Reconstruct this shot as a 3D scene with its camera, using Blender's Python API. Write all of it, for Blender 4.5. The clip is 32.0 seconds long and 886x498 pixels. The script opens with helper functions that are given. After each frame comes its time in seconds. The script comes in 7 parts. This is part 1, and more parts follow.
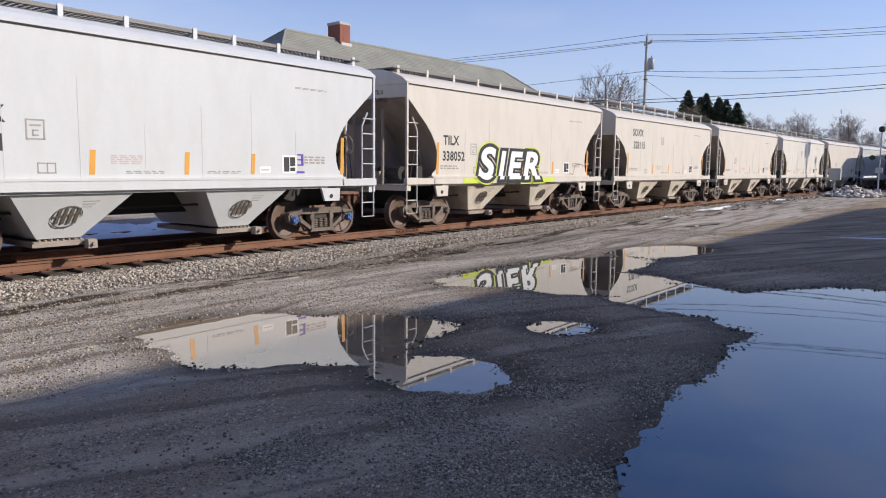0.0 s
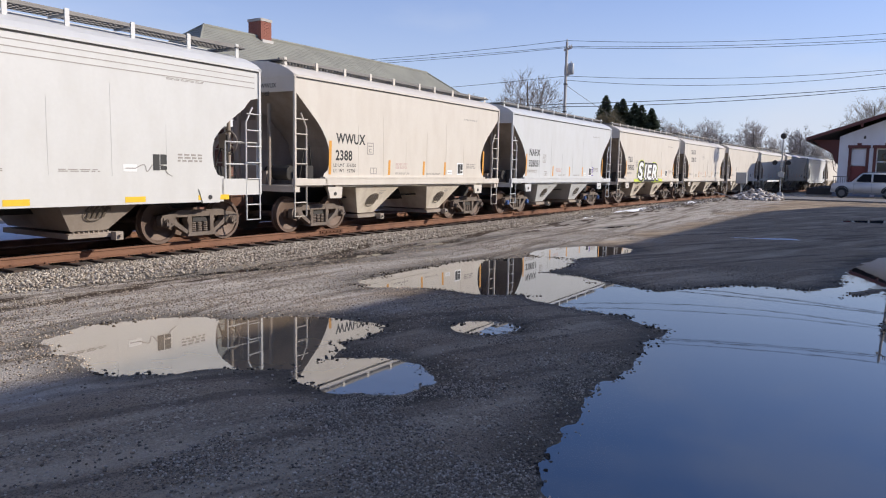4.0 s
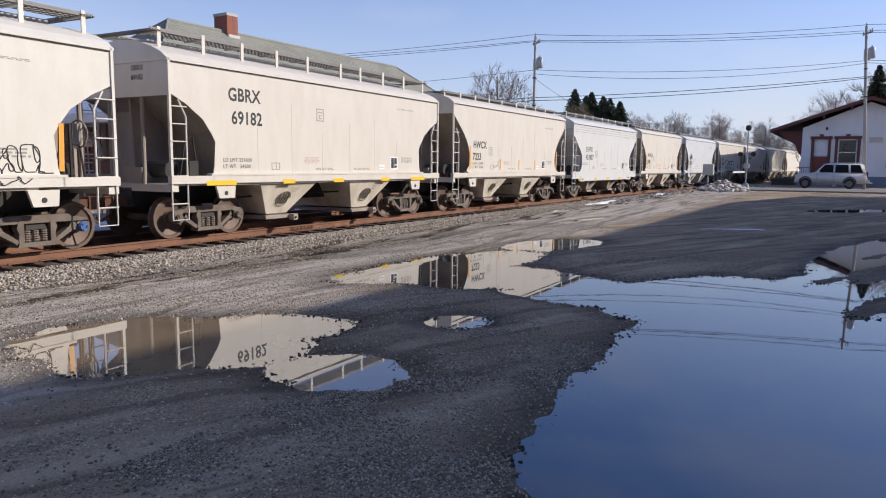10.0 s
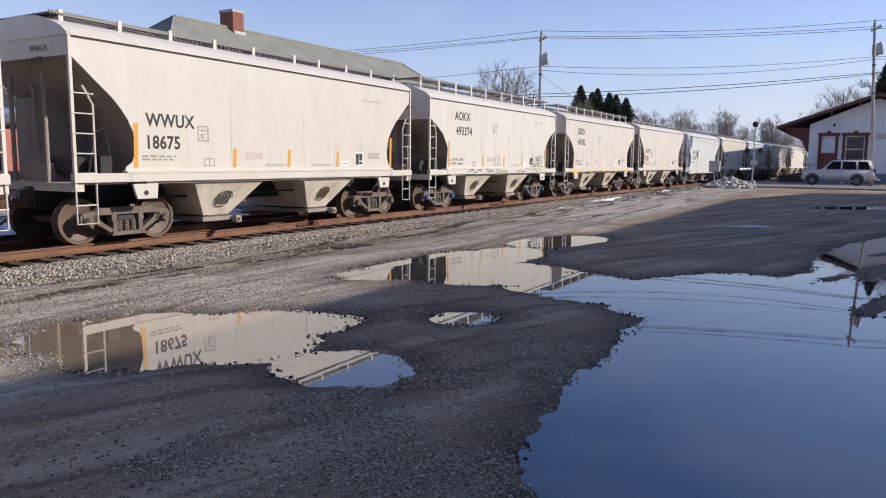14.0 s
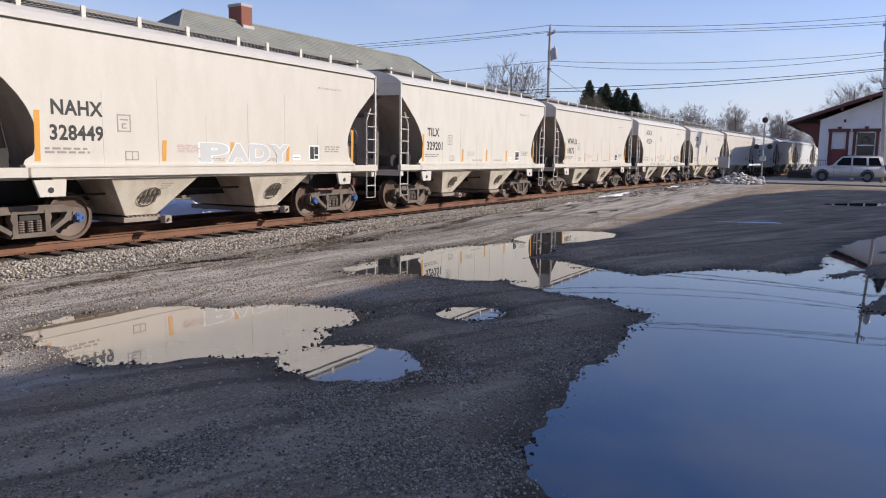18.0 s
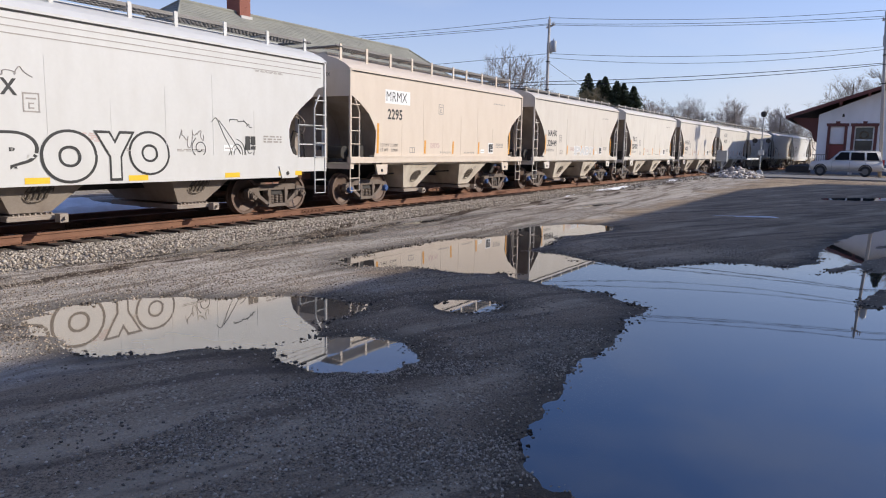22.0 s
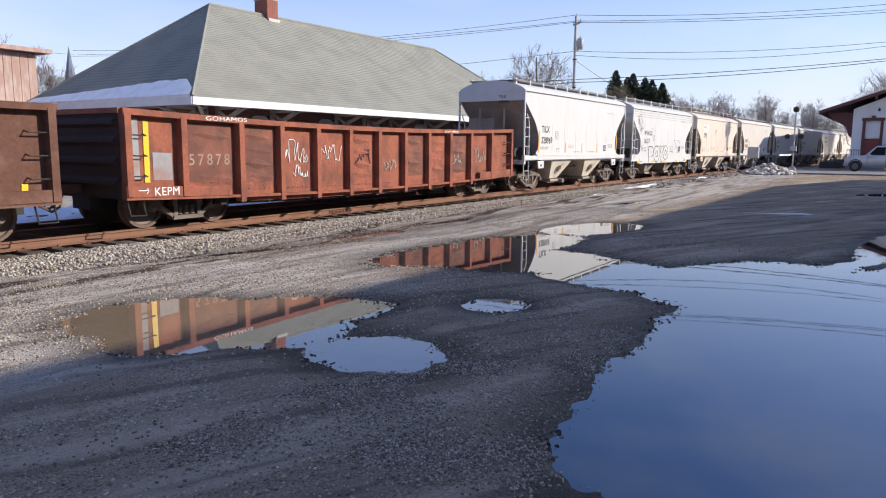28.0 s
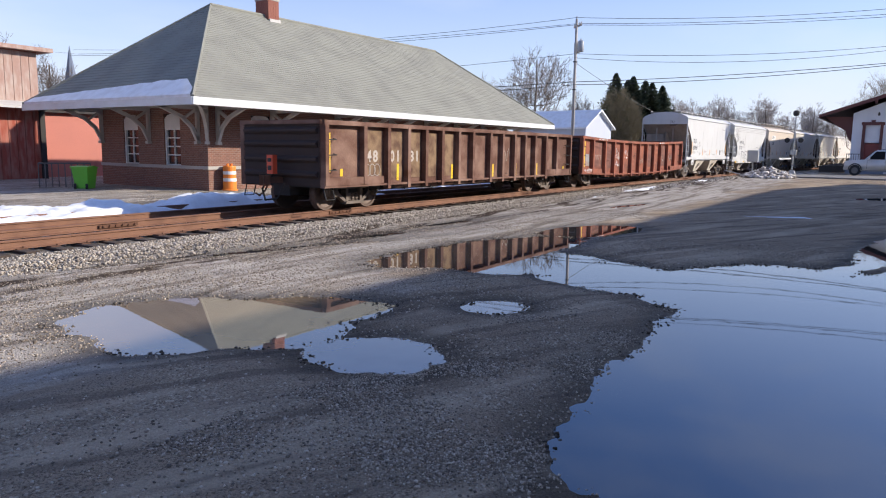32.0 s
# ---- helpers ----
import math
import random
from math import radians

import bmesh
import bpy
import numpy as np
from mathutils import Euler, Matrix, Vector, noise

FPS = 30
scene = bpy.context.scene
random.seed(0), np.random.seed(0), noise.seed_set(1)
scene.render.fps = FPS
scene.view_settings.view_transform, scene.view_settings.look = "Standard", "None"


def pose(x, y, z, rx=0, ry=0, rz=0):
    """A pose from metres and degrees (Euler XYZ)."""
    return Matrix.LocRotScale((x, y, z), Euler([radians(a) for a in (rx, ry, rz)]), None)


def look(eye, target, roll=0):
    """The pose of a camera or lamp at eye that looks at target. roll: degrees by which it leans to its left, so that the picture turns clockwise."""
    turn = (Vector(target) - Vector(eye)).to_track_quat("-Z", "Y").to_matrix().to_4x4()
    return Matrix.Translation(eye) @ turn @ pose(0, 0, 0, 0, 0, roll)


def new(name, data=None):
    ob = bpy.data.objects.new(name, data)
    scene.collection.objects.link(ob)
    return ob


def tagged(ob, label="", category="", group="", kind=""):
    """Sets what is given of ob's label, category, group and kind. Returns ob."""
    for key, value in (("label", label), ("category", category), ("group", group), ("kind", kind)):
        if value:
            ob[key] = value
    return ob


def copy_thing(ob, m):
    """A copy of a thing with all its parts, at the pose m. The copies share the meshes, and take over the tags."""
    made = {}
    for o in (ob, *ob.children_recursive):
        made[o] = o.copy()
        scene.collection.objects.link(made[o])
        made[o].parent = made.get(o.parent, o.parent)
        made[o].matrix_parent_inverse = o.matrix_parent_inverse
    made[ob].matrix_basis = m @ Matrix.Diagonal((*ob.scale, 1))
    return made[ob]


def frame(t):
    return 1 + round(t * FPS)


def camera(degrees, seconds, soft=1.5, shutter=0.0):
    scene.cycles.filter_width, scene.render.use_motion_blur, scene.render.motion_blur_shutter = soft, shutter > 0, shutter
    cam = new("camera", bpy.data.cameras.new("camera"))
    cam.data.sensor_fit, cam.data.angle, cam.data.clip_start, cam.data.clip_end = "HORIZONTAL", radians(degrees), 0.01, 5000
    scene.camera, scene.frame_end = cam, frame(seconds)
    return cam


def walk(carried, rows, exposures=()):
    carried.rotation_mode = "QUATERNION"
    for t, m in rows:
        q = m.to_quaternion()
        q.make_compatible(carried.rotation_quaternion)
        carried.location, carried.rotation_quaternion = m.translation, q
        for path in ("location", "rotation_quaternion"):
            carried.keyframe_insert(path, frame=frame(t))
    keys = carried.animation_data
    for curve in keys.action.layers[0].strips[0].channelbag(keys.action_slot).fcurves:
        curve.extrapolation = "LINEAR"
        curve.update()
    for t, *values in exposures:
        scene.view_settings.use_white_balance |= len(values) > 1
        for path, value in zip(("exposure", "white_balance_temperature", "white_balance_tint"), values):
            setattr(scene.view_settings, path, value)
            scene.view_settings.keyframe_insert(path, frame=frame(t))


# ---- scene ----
EYE = (0.0, 0.0, 1.82)
cam = camera(63.79, 32.0, 1.1)


def aim(yaw, pitch, roll):
    """Pose at the eye: yaw from +y towards +x, pitch up, roll, in degrees."""
    y, p = radians(yaw), radians(pitch)
    way = Vector((math.sin(y) * math.cos(p), math.cos(y) * math.cos(p), math.sin(p)))
    return look(EYE, Vector(EYE) + way, roll)


walk(cam, [(t, aim(a, b, c)) for t, a, b, c in [
    (0, 52.27, -6.53, 0.58), (0.5, 52.26, -6.58, 0.71), (1, 52.36, -6.43, 0.65), (1.5, 52.49, -6.26, 0.71),
    (2, 52.68, -6.09, 0.72), (2.5, 53.16, -5.95, 0.70), (3, 54.24, -5.98, 0.77), (3.5, 56.34, -6.14, 0.96),
    (5.5, 61.59, -6.84, 1.09), (6, 61.63, -6.80, 0.97), (6.5, 61.56, -6.78, 0.86), (7, 61.54, -6.72, 0.82),
    (7.5, 61.49, -6.74, 0.77), (8, 61.33, -6.73, 0.68), (8.5, 61.23, -6.70, 0.62), (9, 61.08, -6.73, 0.54),
    (9.5, 60.82, -6.73, 0.48), (10, 60.65, -6.75, 0.53), (10.5, 60.48, -6.84, 0.48), (11, 60.36, -6.89, 0.53),
    (11.5, 60.31, -6.94, 0.57), (12, 60.20, -6.87, 0.53), (12.5, 60.14, -6.88, 0.50), (13, 60.13, -6.90, 0.58),
    (13.5, 60.10, -6.94, 0.51), (14, 60.22, -7.03, 0.56), (14.5, 60.25, -7.09, 0.55), (16.5, 59.92, -7.42, 0.70),
    (17, 59.84, -7.44, 0.77), (17.5, 59.70, -7.46, 0.74), (18, 59.63, -7.45, 0.75), (18.5, 59.64, -7.46, 0.79),
    (19, 59.58, -7.47, 0.82), (19.5, 59.56, -7.54, 0.92), (20, 59.60, -7.61, 0.88), (20.5, 59.63, -7.81, 0.94),
    (21, 59.69, -7.93, 0.95), (21.5, 59.73, -8.01, 1.02), (22, 59.82, -8.05, 1.08), (22.5, 59.82, -8.14, 1.06),
    (23, 59.83, -8.18, 1.10), (23.5, 59.80, -8.14, 1.07), (24, 59.62, -8.06, 1.08), (24.5, 59.40, -8.05, 1.01),
    (25, 59.11, -8.04, 0.90), (25.5, 58.75, -8.10, 0.67), (27.5, 57.77, -8.09, 0.36), (28, 57.61, -8.11, 0.44),
    (28.5, 57.58, -8.06, 0.50), (29, 57.52, -8.05, 0.63), (29.5, 57.51, -8.02, 0.66), (30, 57.46, -8.00, 0.69),
    (30.5, 57.37, -8.04, 0.73), (31, 57.37, -8.02, 0.71), (31.5, 57.50, -8.02, 0.72), (32, 57.66, -7.99, 0.81),
]], [(0, 0.1), (25.0, 0.1), (28.0, 0.42), (32.0, 0.42)])

# ---- light ----
SUN_EL, SUN_AZ = 27.0, 33.0      # elevation; angle from -y towards +x of the way to the sun
world = bpy.data.worlds.new("world")
scene.world = world
world.use_nodes = True
wn = world.node_tree
sky = wn.nodes.new("ShaderNodeTexSky")
sky.sky_type = "NISHITA"
sky.sun_disc = False
sky.sun_elevation = radians(SUN_EL)
sky.sun_rotation = radians(180 - SUN_AZ)
sky.air_density, sky.dust_density, sky.ozone_density = 1.0, 0.6, 1.5
# thin high haze over the clear sky
wco, wmap, wnoise = wn.nodes.new("ShaderNodeTexCoord"), wn.nodes.new("ShaderNodeMapping"), wn.nodes.new("ShaderNodeTexNoise")
wmap.inputs["Scale"].default_value = (1.0, 1.6, 4.5)
wnoise.inputs["Scale"].default_value, wnoise.inputs["Detail"].default_value = 1.6, 6
wn.links.new(wco.outputs["Generated"], wmap.inputs["Vector"])
wn.links.new(wmap.outputs[0], wnoise.inputs["Vector"])
wsep, wlow, wcl, wsum, wmix, wgain = (wn.nodes.new(k) for k in ("ShaderNodeSeparateXYZ", "ShaderNodeMapRange", "ShaderNodeMapRange", "ShaderNodeMath", "ShaderNodeMix", "ShaderNodeVectorMath"))
wn.links.new(wco.outputs["Generated"], wsep.inputs[0])
wn.links.new(wsep.outputs["Z"], wlow.inputs["Value"])
wlow.inputs["From Min"].default_value, wlow.inputs["From Max"].default_value = 0.0, 0.35
wlow.inputs["To Min"].default_value, wlow.inputs["To Max"].default_value = 0.78, 0.0
wn.links.new(wnoise.outputs["Fac"], wcl.inputs["Value"])
wcl.inputs["From Min"].default_value, wcl.inputs["From Max"].default_value = 0.42, 0.7
wcl.inputs["To Min"].default_value, wcl.inputs["To Max"].default_value = 0.0, 0.3
wsum.operation, wsum.use_clamp = "ADD", True
wn.links.new(wlow.outputs[0], wsum.inputs[0])
wn.links.new(wcl.outputs[0], wsum.inputs[1])
wgain.operation = "MULTIPLY"
wgain.inputs[1].default_value = (0.084, 0.103, 0.158)
wn.links.new(sky.outputs[0], wgain.inputs[0])
wmix.data_type = "RGBA"
wmix.inputs["B"].default_value = (0.635, 0.69, 0.81, 1)
wn.links.new(wsum.outputs[0], wmix.inputs["Factor"])
wn.links.new(wgain.outputs[0], wmix.inputs["A"])
wn.links.new(wmix.outputs["Result"], wn.nodes["Background"].inputs["Color"])
wn.nodes["Background"].inputs["Strength"].default_value = 1.0
to_sun = Vector((math.sin(radians(SUN_AZ)) * math.cos(radians(SUN_EL)), -math.cos(radians(SUN_AZ)) * math.cos(radians(SUN_EL)), math.sin(radians(SUN_EL))))
sun = new("sun", bpy.data.lights.new("sun", "SUN"))
sun.data.energy, sun.data.angle, sun.data.color = 4.5, radians(0.6), (1.0, 0.915, 0.81)
sun.matrix_world = look(to_sun * 60, (0, 0, 0))
scene.view_settings.exposure = 0.0

# ---- materials ----
def material(name, color, rough=0.6, metal=0.0, spread=0.25, scale=6.0, bump=0.0, bump_scale=40.0, second=None, stain=0.5,
             stain_scale=1.2, spec=0.5, streak=1.0, per_object=0.0):
    """A procedural surface: fine grain on large stains. second: the stains' colour; streak > 1 draws them out upright."""
    m = bpy.data.materials.new(name)
    m.use_nodes = True
    nt = m.node_tree
    n, l = nt.nodes, nt.links
    b = n["Principled BSDF"]
    co = n.new("ShaderNodeTexCoord")
    mp = n.new("ShaderNodeMapping")
    mp.inputs["Scale"].default_value = (streak, streak, 1.0)
    l.new(co.outputs["Object"], mp.inputs["Vector"])
    fine = n.new("ShaderNodeTexNoise")
    fine.inputs["Scale"].default_value, fine.inputs["Detail"].default_value = scale * 5, 4
    l.new(co.outputs["Object"], fine.inputs["Vector"])
    big = n.new("ShaderNodeTexNoise")
    big.inputs["Scale"].default_value, big.inputs["Detail"].default_value = stain_scale, 5
    l.new(mp.outputs[0], big.inputs["Vector"])
    ramp = n.new("ShaderNodeValToRGB")
    ramp.color_ramp.elements[0].position, ramp.color_ramp.elements[1].position = 0.42, 0.68
    l.new(big.outputs["Fac"], ramp.inputs["Fac"])
    dark = tuple(c * (1 - spread) for c in color)
    light = tuple(min(1, c * (1 + spread * 0.5)) for c in color)
    mix1 = n.new("ShaderNodeMix")
    mix1.data_type = "RGBA"
    mix1.inputs["A"].default_value, mix1.inputs["B"].default_value = (*dark, 1), (*light, 1)
    l.new(fine.outputs["Fac"], mix1.inputs["Factor"])
    mix2 = n.new("ShaderNodeMix")
    mix2.data_type = "RGBA"
    mix2.inputs["B"].default_value = (*(second or dark), 1)
    amount = n.new("ShaderNodeMath")
    amount.operation = "MULTIPLY"
    amount.inputs[1].default_value = stain
    l.new(ramp.outputs["Color"], amount.inputs[0])
    l.new(amount.outputs[0], mix2.inputs["Factor"])
    l.new(mix1.outputs["Result"], mix2.inputs["A"])
    out = mix2.outputs["Result"]
    if per_object:
        info = n.new("ShaderNodeObjectInfo")
        hsv = n.new("ShaderNodeHueSaturation")
        rng = n.new("ShaderNodeMapRange")
        rng.inputs["To Min"].default_value, rng.inputs["To Max"].default_value = 1 - per_object, 1 + per_object
        l.new(info.outputs["Random"], rng.inputs["Value"])
        l.new(rng.outputs[0], hsv.inputs["Value"])
        l.new(out, hsv.inputs["Color"])
        out = hsv.outputs["Color"]
    l.new(out, b.inputs["Base Color"])
    b.inputs["Roughness"].default_value, b.inputs["Metallic"].default_value = rough, metal
    b.inputs["Specular IOR Level"].default_value = spec
    if bump:
        bn = n.new("ShaderNodeTexNoise")
        bn.inputs["Scale"].default_value, bn.inputs["Detail"].default_value = bump_scale, 5
        l.new(co.outputs["Object"], bn.inputs["Vector"])
        bp = n.new("ShaderNodeBump")
        bp.inputs["Strength"].default_value, bp.inputs["Distance"].default_value = min(1.0, bump), 0.02
        l.new(bn.outputs["Fac"], bp.inputs["Height"])
        l.new(bp.outputs[0], b.inputs["Normal"])
    return m


def plain(name, color, rough=0.5, metal=0.0):
    m = bpy.data.materials.new(name)
    m.use_nodes = True
    b = m.node_tree.nodes["Principled BSDF"]
    b.inputs["Base Color"].default_value = (*color, 1)
    b.inputs["Roughness"].default_value, b.inputs["Metallic"].default_value = rough, metal
    return m


RUST = material("rusted_steel", (0.17, 0.075, 0.04), 0.85, 0.0, 0.4, 8, 0.5, 60, (0.08, 0.04, 0.025), 0.7, 3)
RAILRUST = material("rusty_rail", (0.25, 0.125, 0.075), 0.75, 0.2, 0.3, 10, 0.3, 50, (0.13, 0.06, 0.04), 0.6, 2)
IRON = material("dusty_cast_iron", (0.2, 0.16, 0.13), 0.8, 0.0, 0.35, 10, 0.4, 60, (0.09, 0.065, 0.05), 0.6, 3)
WHEEL = material("brown_wheel_steel", (0.175, 0.12, 0.092), 0.6, 0.2, 0.3, 8, 0.2, 50, (0.1, 0.065, 0.05), 0.5, 3)
BLACKSTEEL = material("black_underframe", (0.035, 0.032, 0.03), 0.8, 0.0, 0.3, 6, 0.3, 40, (0.06, 0.05, 0.04), 0.5, 2)
TIE = material("weathered_tie", (0.085, 0.06, 0.045), 0.9, 0.0, 0.4, 8, 0.6, 30, (0.04, 0.03, 0.025), 0.6, 3)
SNOW = material("old_snow", (0.83, 0.84, 0.86), 0.7, 0.0, 0.06, 4, 0.6, 14, (0.62, 0.61, 0.6), 0.5, 2.2)
CARGLASS = material("tinted_car_glass", (0.012, 0.012, 0.014), 0.4, 0, 0.1, 3, spec=0.08)
GLASS_DARK = plain("dark_window_glass", (0.02, 0.022, 0.025), 0.06)
WHITE = material("white_paint", (0.78, 0.77, 0.74), 0.5, 0.0, 0.06, 4, 0.1, 30, (0.62, 0.6, 0.56), 0.5, 1.5, streak=2.5)
TREEBARK = material("grey_bark", (0.17, 0.14, 0.115), 0.9, 0.0, 0.3, 4, 0.5, 30)
WOODPOLE = material("grey_pole_wood", (0.45, 0.41, 0.37), 0.9, 0.0, 0.3, 6, 0.4, 30, streak=4)
WIRE = plain("black_cable", (0.02, 0.02, 0.022), 0.5)


# ---- mesh tools ----
def part(name, bm, mat, parent=None, label="", smooth=False):
    """Links a bmesh as one mesh object under a thing or a part."""
    me = bpy.data.meshes.new(name)
    bmesh.ops.recalc_face_normals(bm, faces=bm.faces)
    bm.to_mesh(me)
    bm.free()
    return part_of(name, me, mat, parent, label, smooth)


def part_of(name, me, mat, parent=None, label="", smooth=False):
    if not me.materials:
        for m in mat if isinstance(mat, (list, tuple)) else [mat]:
            me.materials.append(m)
    if smooth:
        me.shade_smooth()
    ob = new(name, me)
    ob.parent = parent
    if label:
        ob["label"] = label
    return ob


def thing(name, m, label, category, group="", kind=""):
    ob = new(name)
    ob.empty_display_size = 0.2
    ob.matrix_basis = m
    return tagged(ob, label, category, group, kind)


def box(bm, x0, x1, y0, y1, z0, z1, mi=0):
    v = [bm.verts.new(p) for p in ((x0, y0, z0), (x1, y0, z0), (x1, y1, z0), (x0, y1, z0), (x0, y0, z1), (x1, y0, z1), (x1, y1, z1), (x0, y1, z1))]
    for f in ((0, 3, 2, 1), (4, 5, 6, 7), (0, 1, 5, 4), (1, 2, 6, 5), (2, 3, 7, 6), (3, 0, 4, 7)):
        bm.faces.new([v[i] for i in f]).material_index = mi
    return bm


def prism(bm, poly, axis, a, b, mi=0):
    """A polygon drawn out along an axis from a to b; poly holds the other two coordinates in x, y, z order."""
    def at(p, h):
        return {"x": (h, p[0], p[1]), "y": (p[0], h, p[1]), "z": (p[0], p[1], h)}[axis]
    lo = [bm.verts.new(at(p, a)) for p in poly]
    hi = [bm.verts.new(at(p, b)) for p in poly]
    bm.faces.new(lo).material_index = mi
    bm.faces.new(hi[::-1]).material_index = mi
    n = len(poly)
    for i in range(n):
        bm.faces.new((lo[i], lo[(i + 1) % n], hi[(i + 1) % n], hi[i])).material_index = mi
    return bm


def tube(bm, p, q, r, seg=6, r2=None, caps=True, mi=0):
    p, q = Vector(p), Vector(q)
    d = (q - p).normalized()
    a = d.orthogonal().normalized()
    b = d.cross(a)
    r2 = r if r2 is None else r2
    lo = [bm.verts.new(p + (a * math.cos(i * math.tau / seg) + b * math.sin(i * math.tau / seg)) * r) for i in range(seg)]
    hi = [bm.verts.new(q + (a * math.cos(i * math.tau / seg) + b * math.sin(i * math.tau / seg)) * r2) for i in range(seg)]
    for i in range(seg):
        bm.faces.new((lo[i], lo[(i + 1) % seg], hi[(i + 1) % seg], hi[i])).material_index = mi
    if caps:
        bm.faces.new(lo[::-1]).material_index = mi
        bm.faces.new(hi).material_index = mi
    return bm


def path_tube(bm, pts, r, seg=6):
    """One unbroken bent rod through the points."""
    pts = [Vector(p) for p in pts]
    rings = []
    a = None
    for i, p in enumerate(pts):
        d = (pts[min(i + 1, len(pts) - 1)] - pts[max(i - 1, 0)]).normalized()
        a = d.orthogonal().normalized() if a is None else (a - d * a.dot(d)).normalized()
        b = d.cross(a)
        rings.append([bm.verts.new(p + (a * math.cos(k * math.tau / seg) + b * math.sin(k * math.tau / seg)) * r) for k in range(seg)])
    for lo, hi in zip(rings, rings[1:]):
        for k in range(seg):
            bm.faces.new((lo[k], lo[(k + 1) % seg], hi[(k + 1) % seg], hi[k]))
    bm.faces.new(rings[0][::-1])
    bm.faces.new(rings[-1])
    return bm


def frustum(bm, low, high, mi=0):
    """Low and high rectangles (x0, x1, y0, y1, z)."""
    v = []
    for x0, x1, y0, y1, z in (low, high):
        v += [bm.verts.new(p) for p in ((x0, y0, z), (x1, y0, z), (x1, y1, z), (x0, y1, z))]
    for f in ((0, 3, 2, 1), (4, 5, 6, 7), (0, 1, 5, 4), (1, 2, 6, 5), (2, 3, 7, 6), (3, 0, 4, 7)):
        bm.faces.new([v[i] for i in f]).material_index = mi
    return bm


def B():
    return bmesh.new()


def lathe(bm, profile, seg=20, mi=0):
    """Turns (radius, height) pairs round z."""
    rings = [[bm.verts.new((r * math.cos(i * math.tau / seg), r * math.sin(i * math.tau / seg), z)) for i in range(seg)] for r, z in profile]
    for a, b in zip(rings, rings[1:]):
        for i in range(seg):
            bm.faces.new((a[i], a[(i + 1) % seg], b[(i + 1) % seg], b[i])).material_index = mi
    bm.faces.new(rings[0][::-1]).material_index = mi
    bm.faces.new(rings[-1]).material_index = mi
    return bm


def moved(bm, m, start=0):
    """Moves the vertices made after start by the pose m."""
    bm.verts.ensure_lookup_table()
    for v in bm.verts[start:]:
        v.co = m @ v.co
    return bm


def letters(text, size, bold=0.0, space=1.0, slant=0.0, smoothness=3):
    """A mesh of flat letters in the built-in font: x to the right, y up."""
    c = bpy.data.curves.new("letters", "FONT")
    bold = 0.0 if "M" in text else bold
    c.body, c.size, c.offset, c.space_character, c.align_x = text, size, bold, space, "LEFT"
    c.resolution_u, c.shear = smoothness, slant
    ob = bpy.data.objects.new("letters", c)
    scene.collection.objects.link(ob)
    me = bpy.data.meshes.new_from_object(ob.evaluated_get(bpy.context.evaluated_depsgraph_get()))
    me.materials.clear()
    bpy.data.objects.remove(ob)
    return me


# ---- the curved main track ----
TRACK_Y, TRACK_R, RAIL_Z = 14.03, 900.0, 0.105


def on_track(s, side=0.0, z=0.0):
    """The place s metres along the track, side metres towards the lot, z above the rails."""
    a = (s - 15) / TRACK_R
    return Vector((15 + (TRACK_R - side) * math.sin(a), TRACK_Y - TRACK_R + (TRACK_R - side) * math.cos(a), RAIL_Z + z))


def heading(s):
    return -math.degrees((s - 15) / TRACK_R)

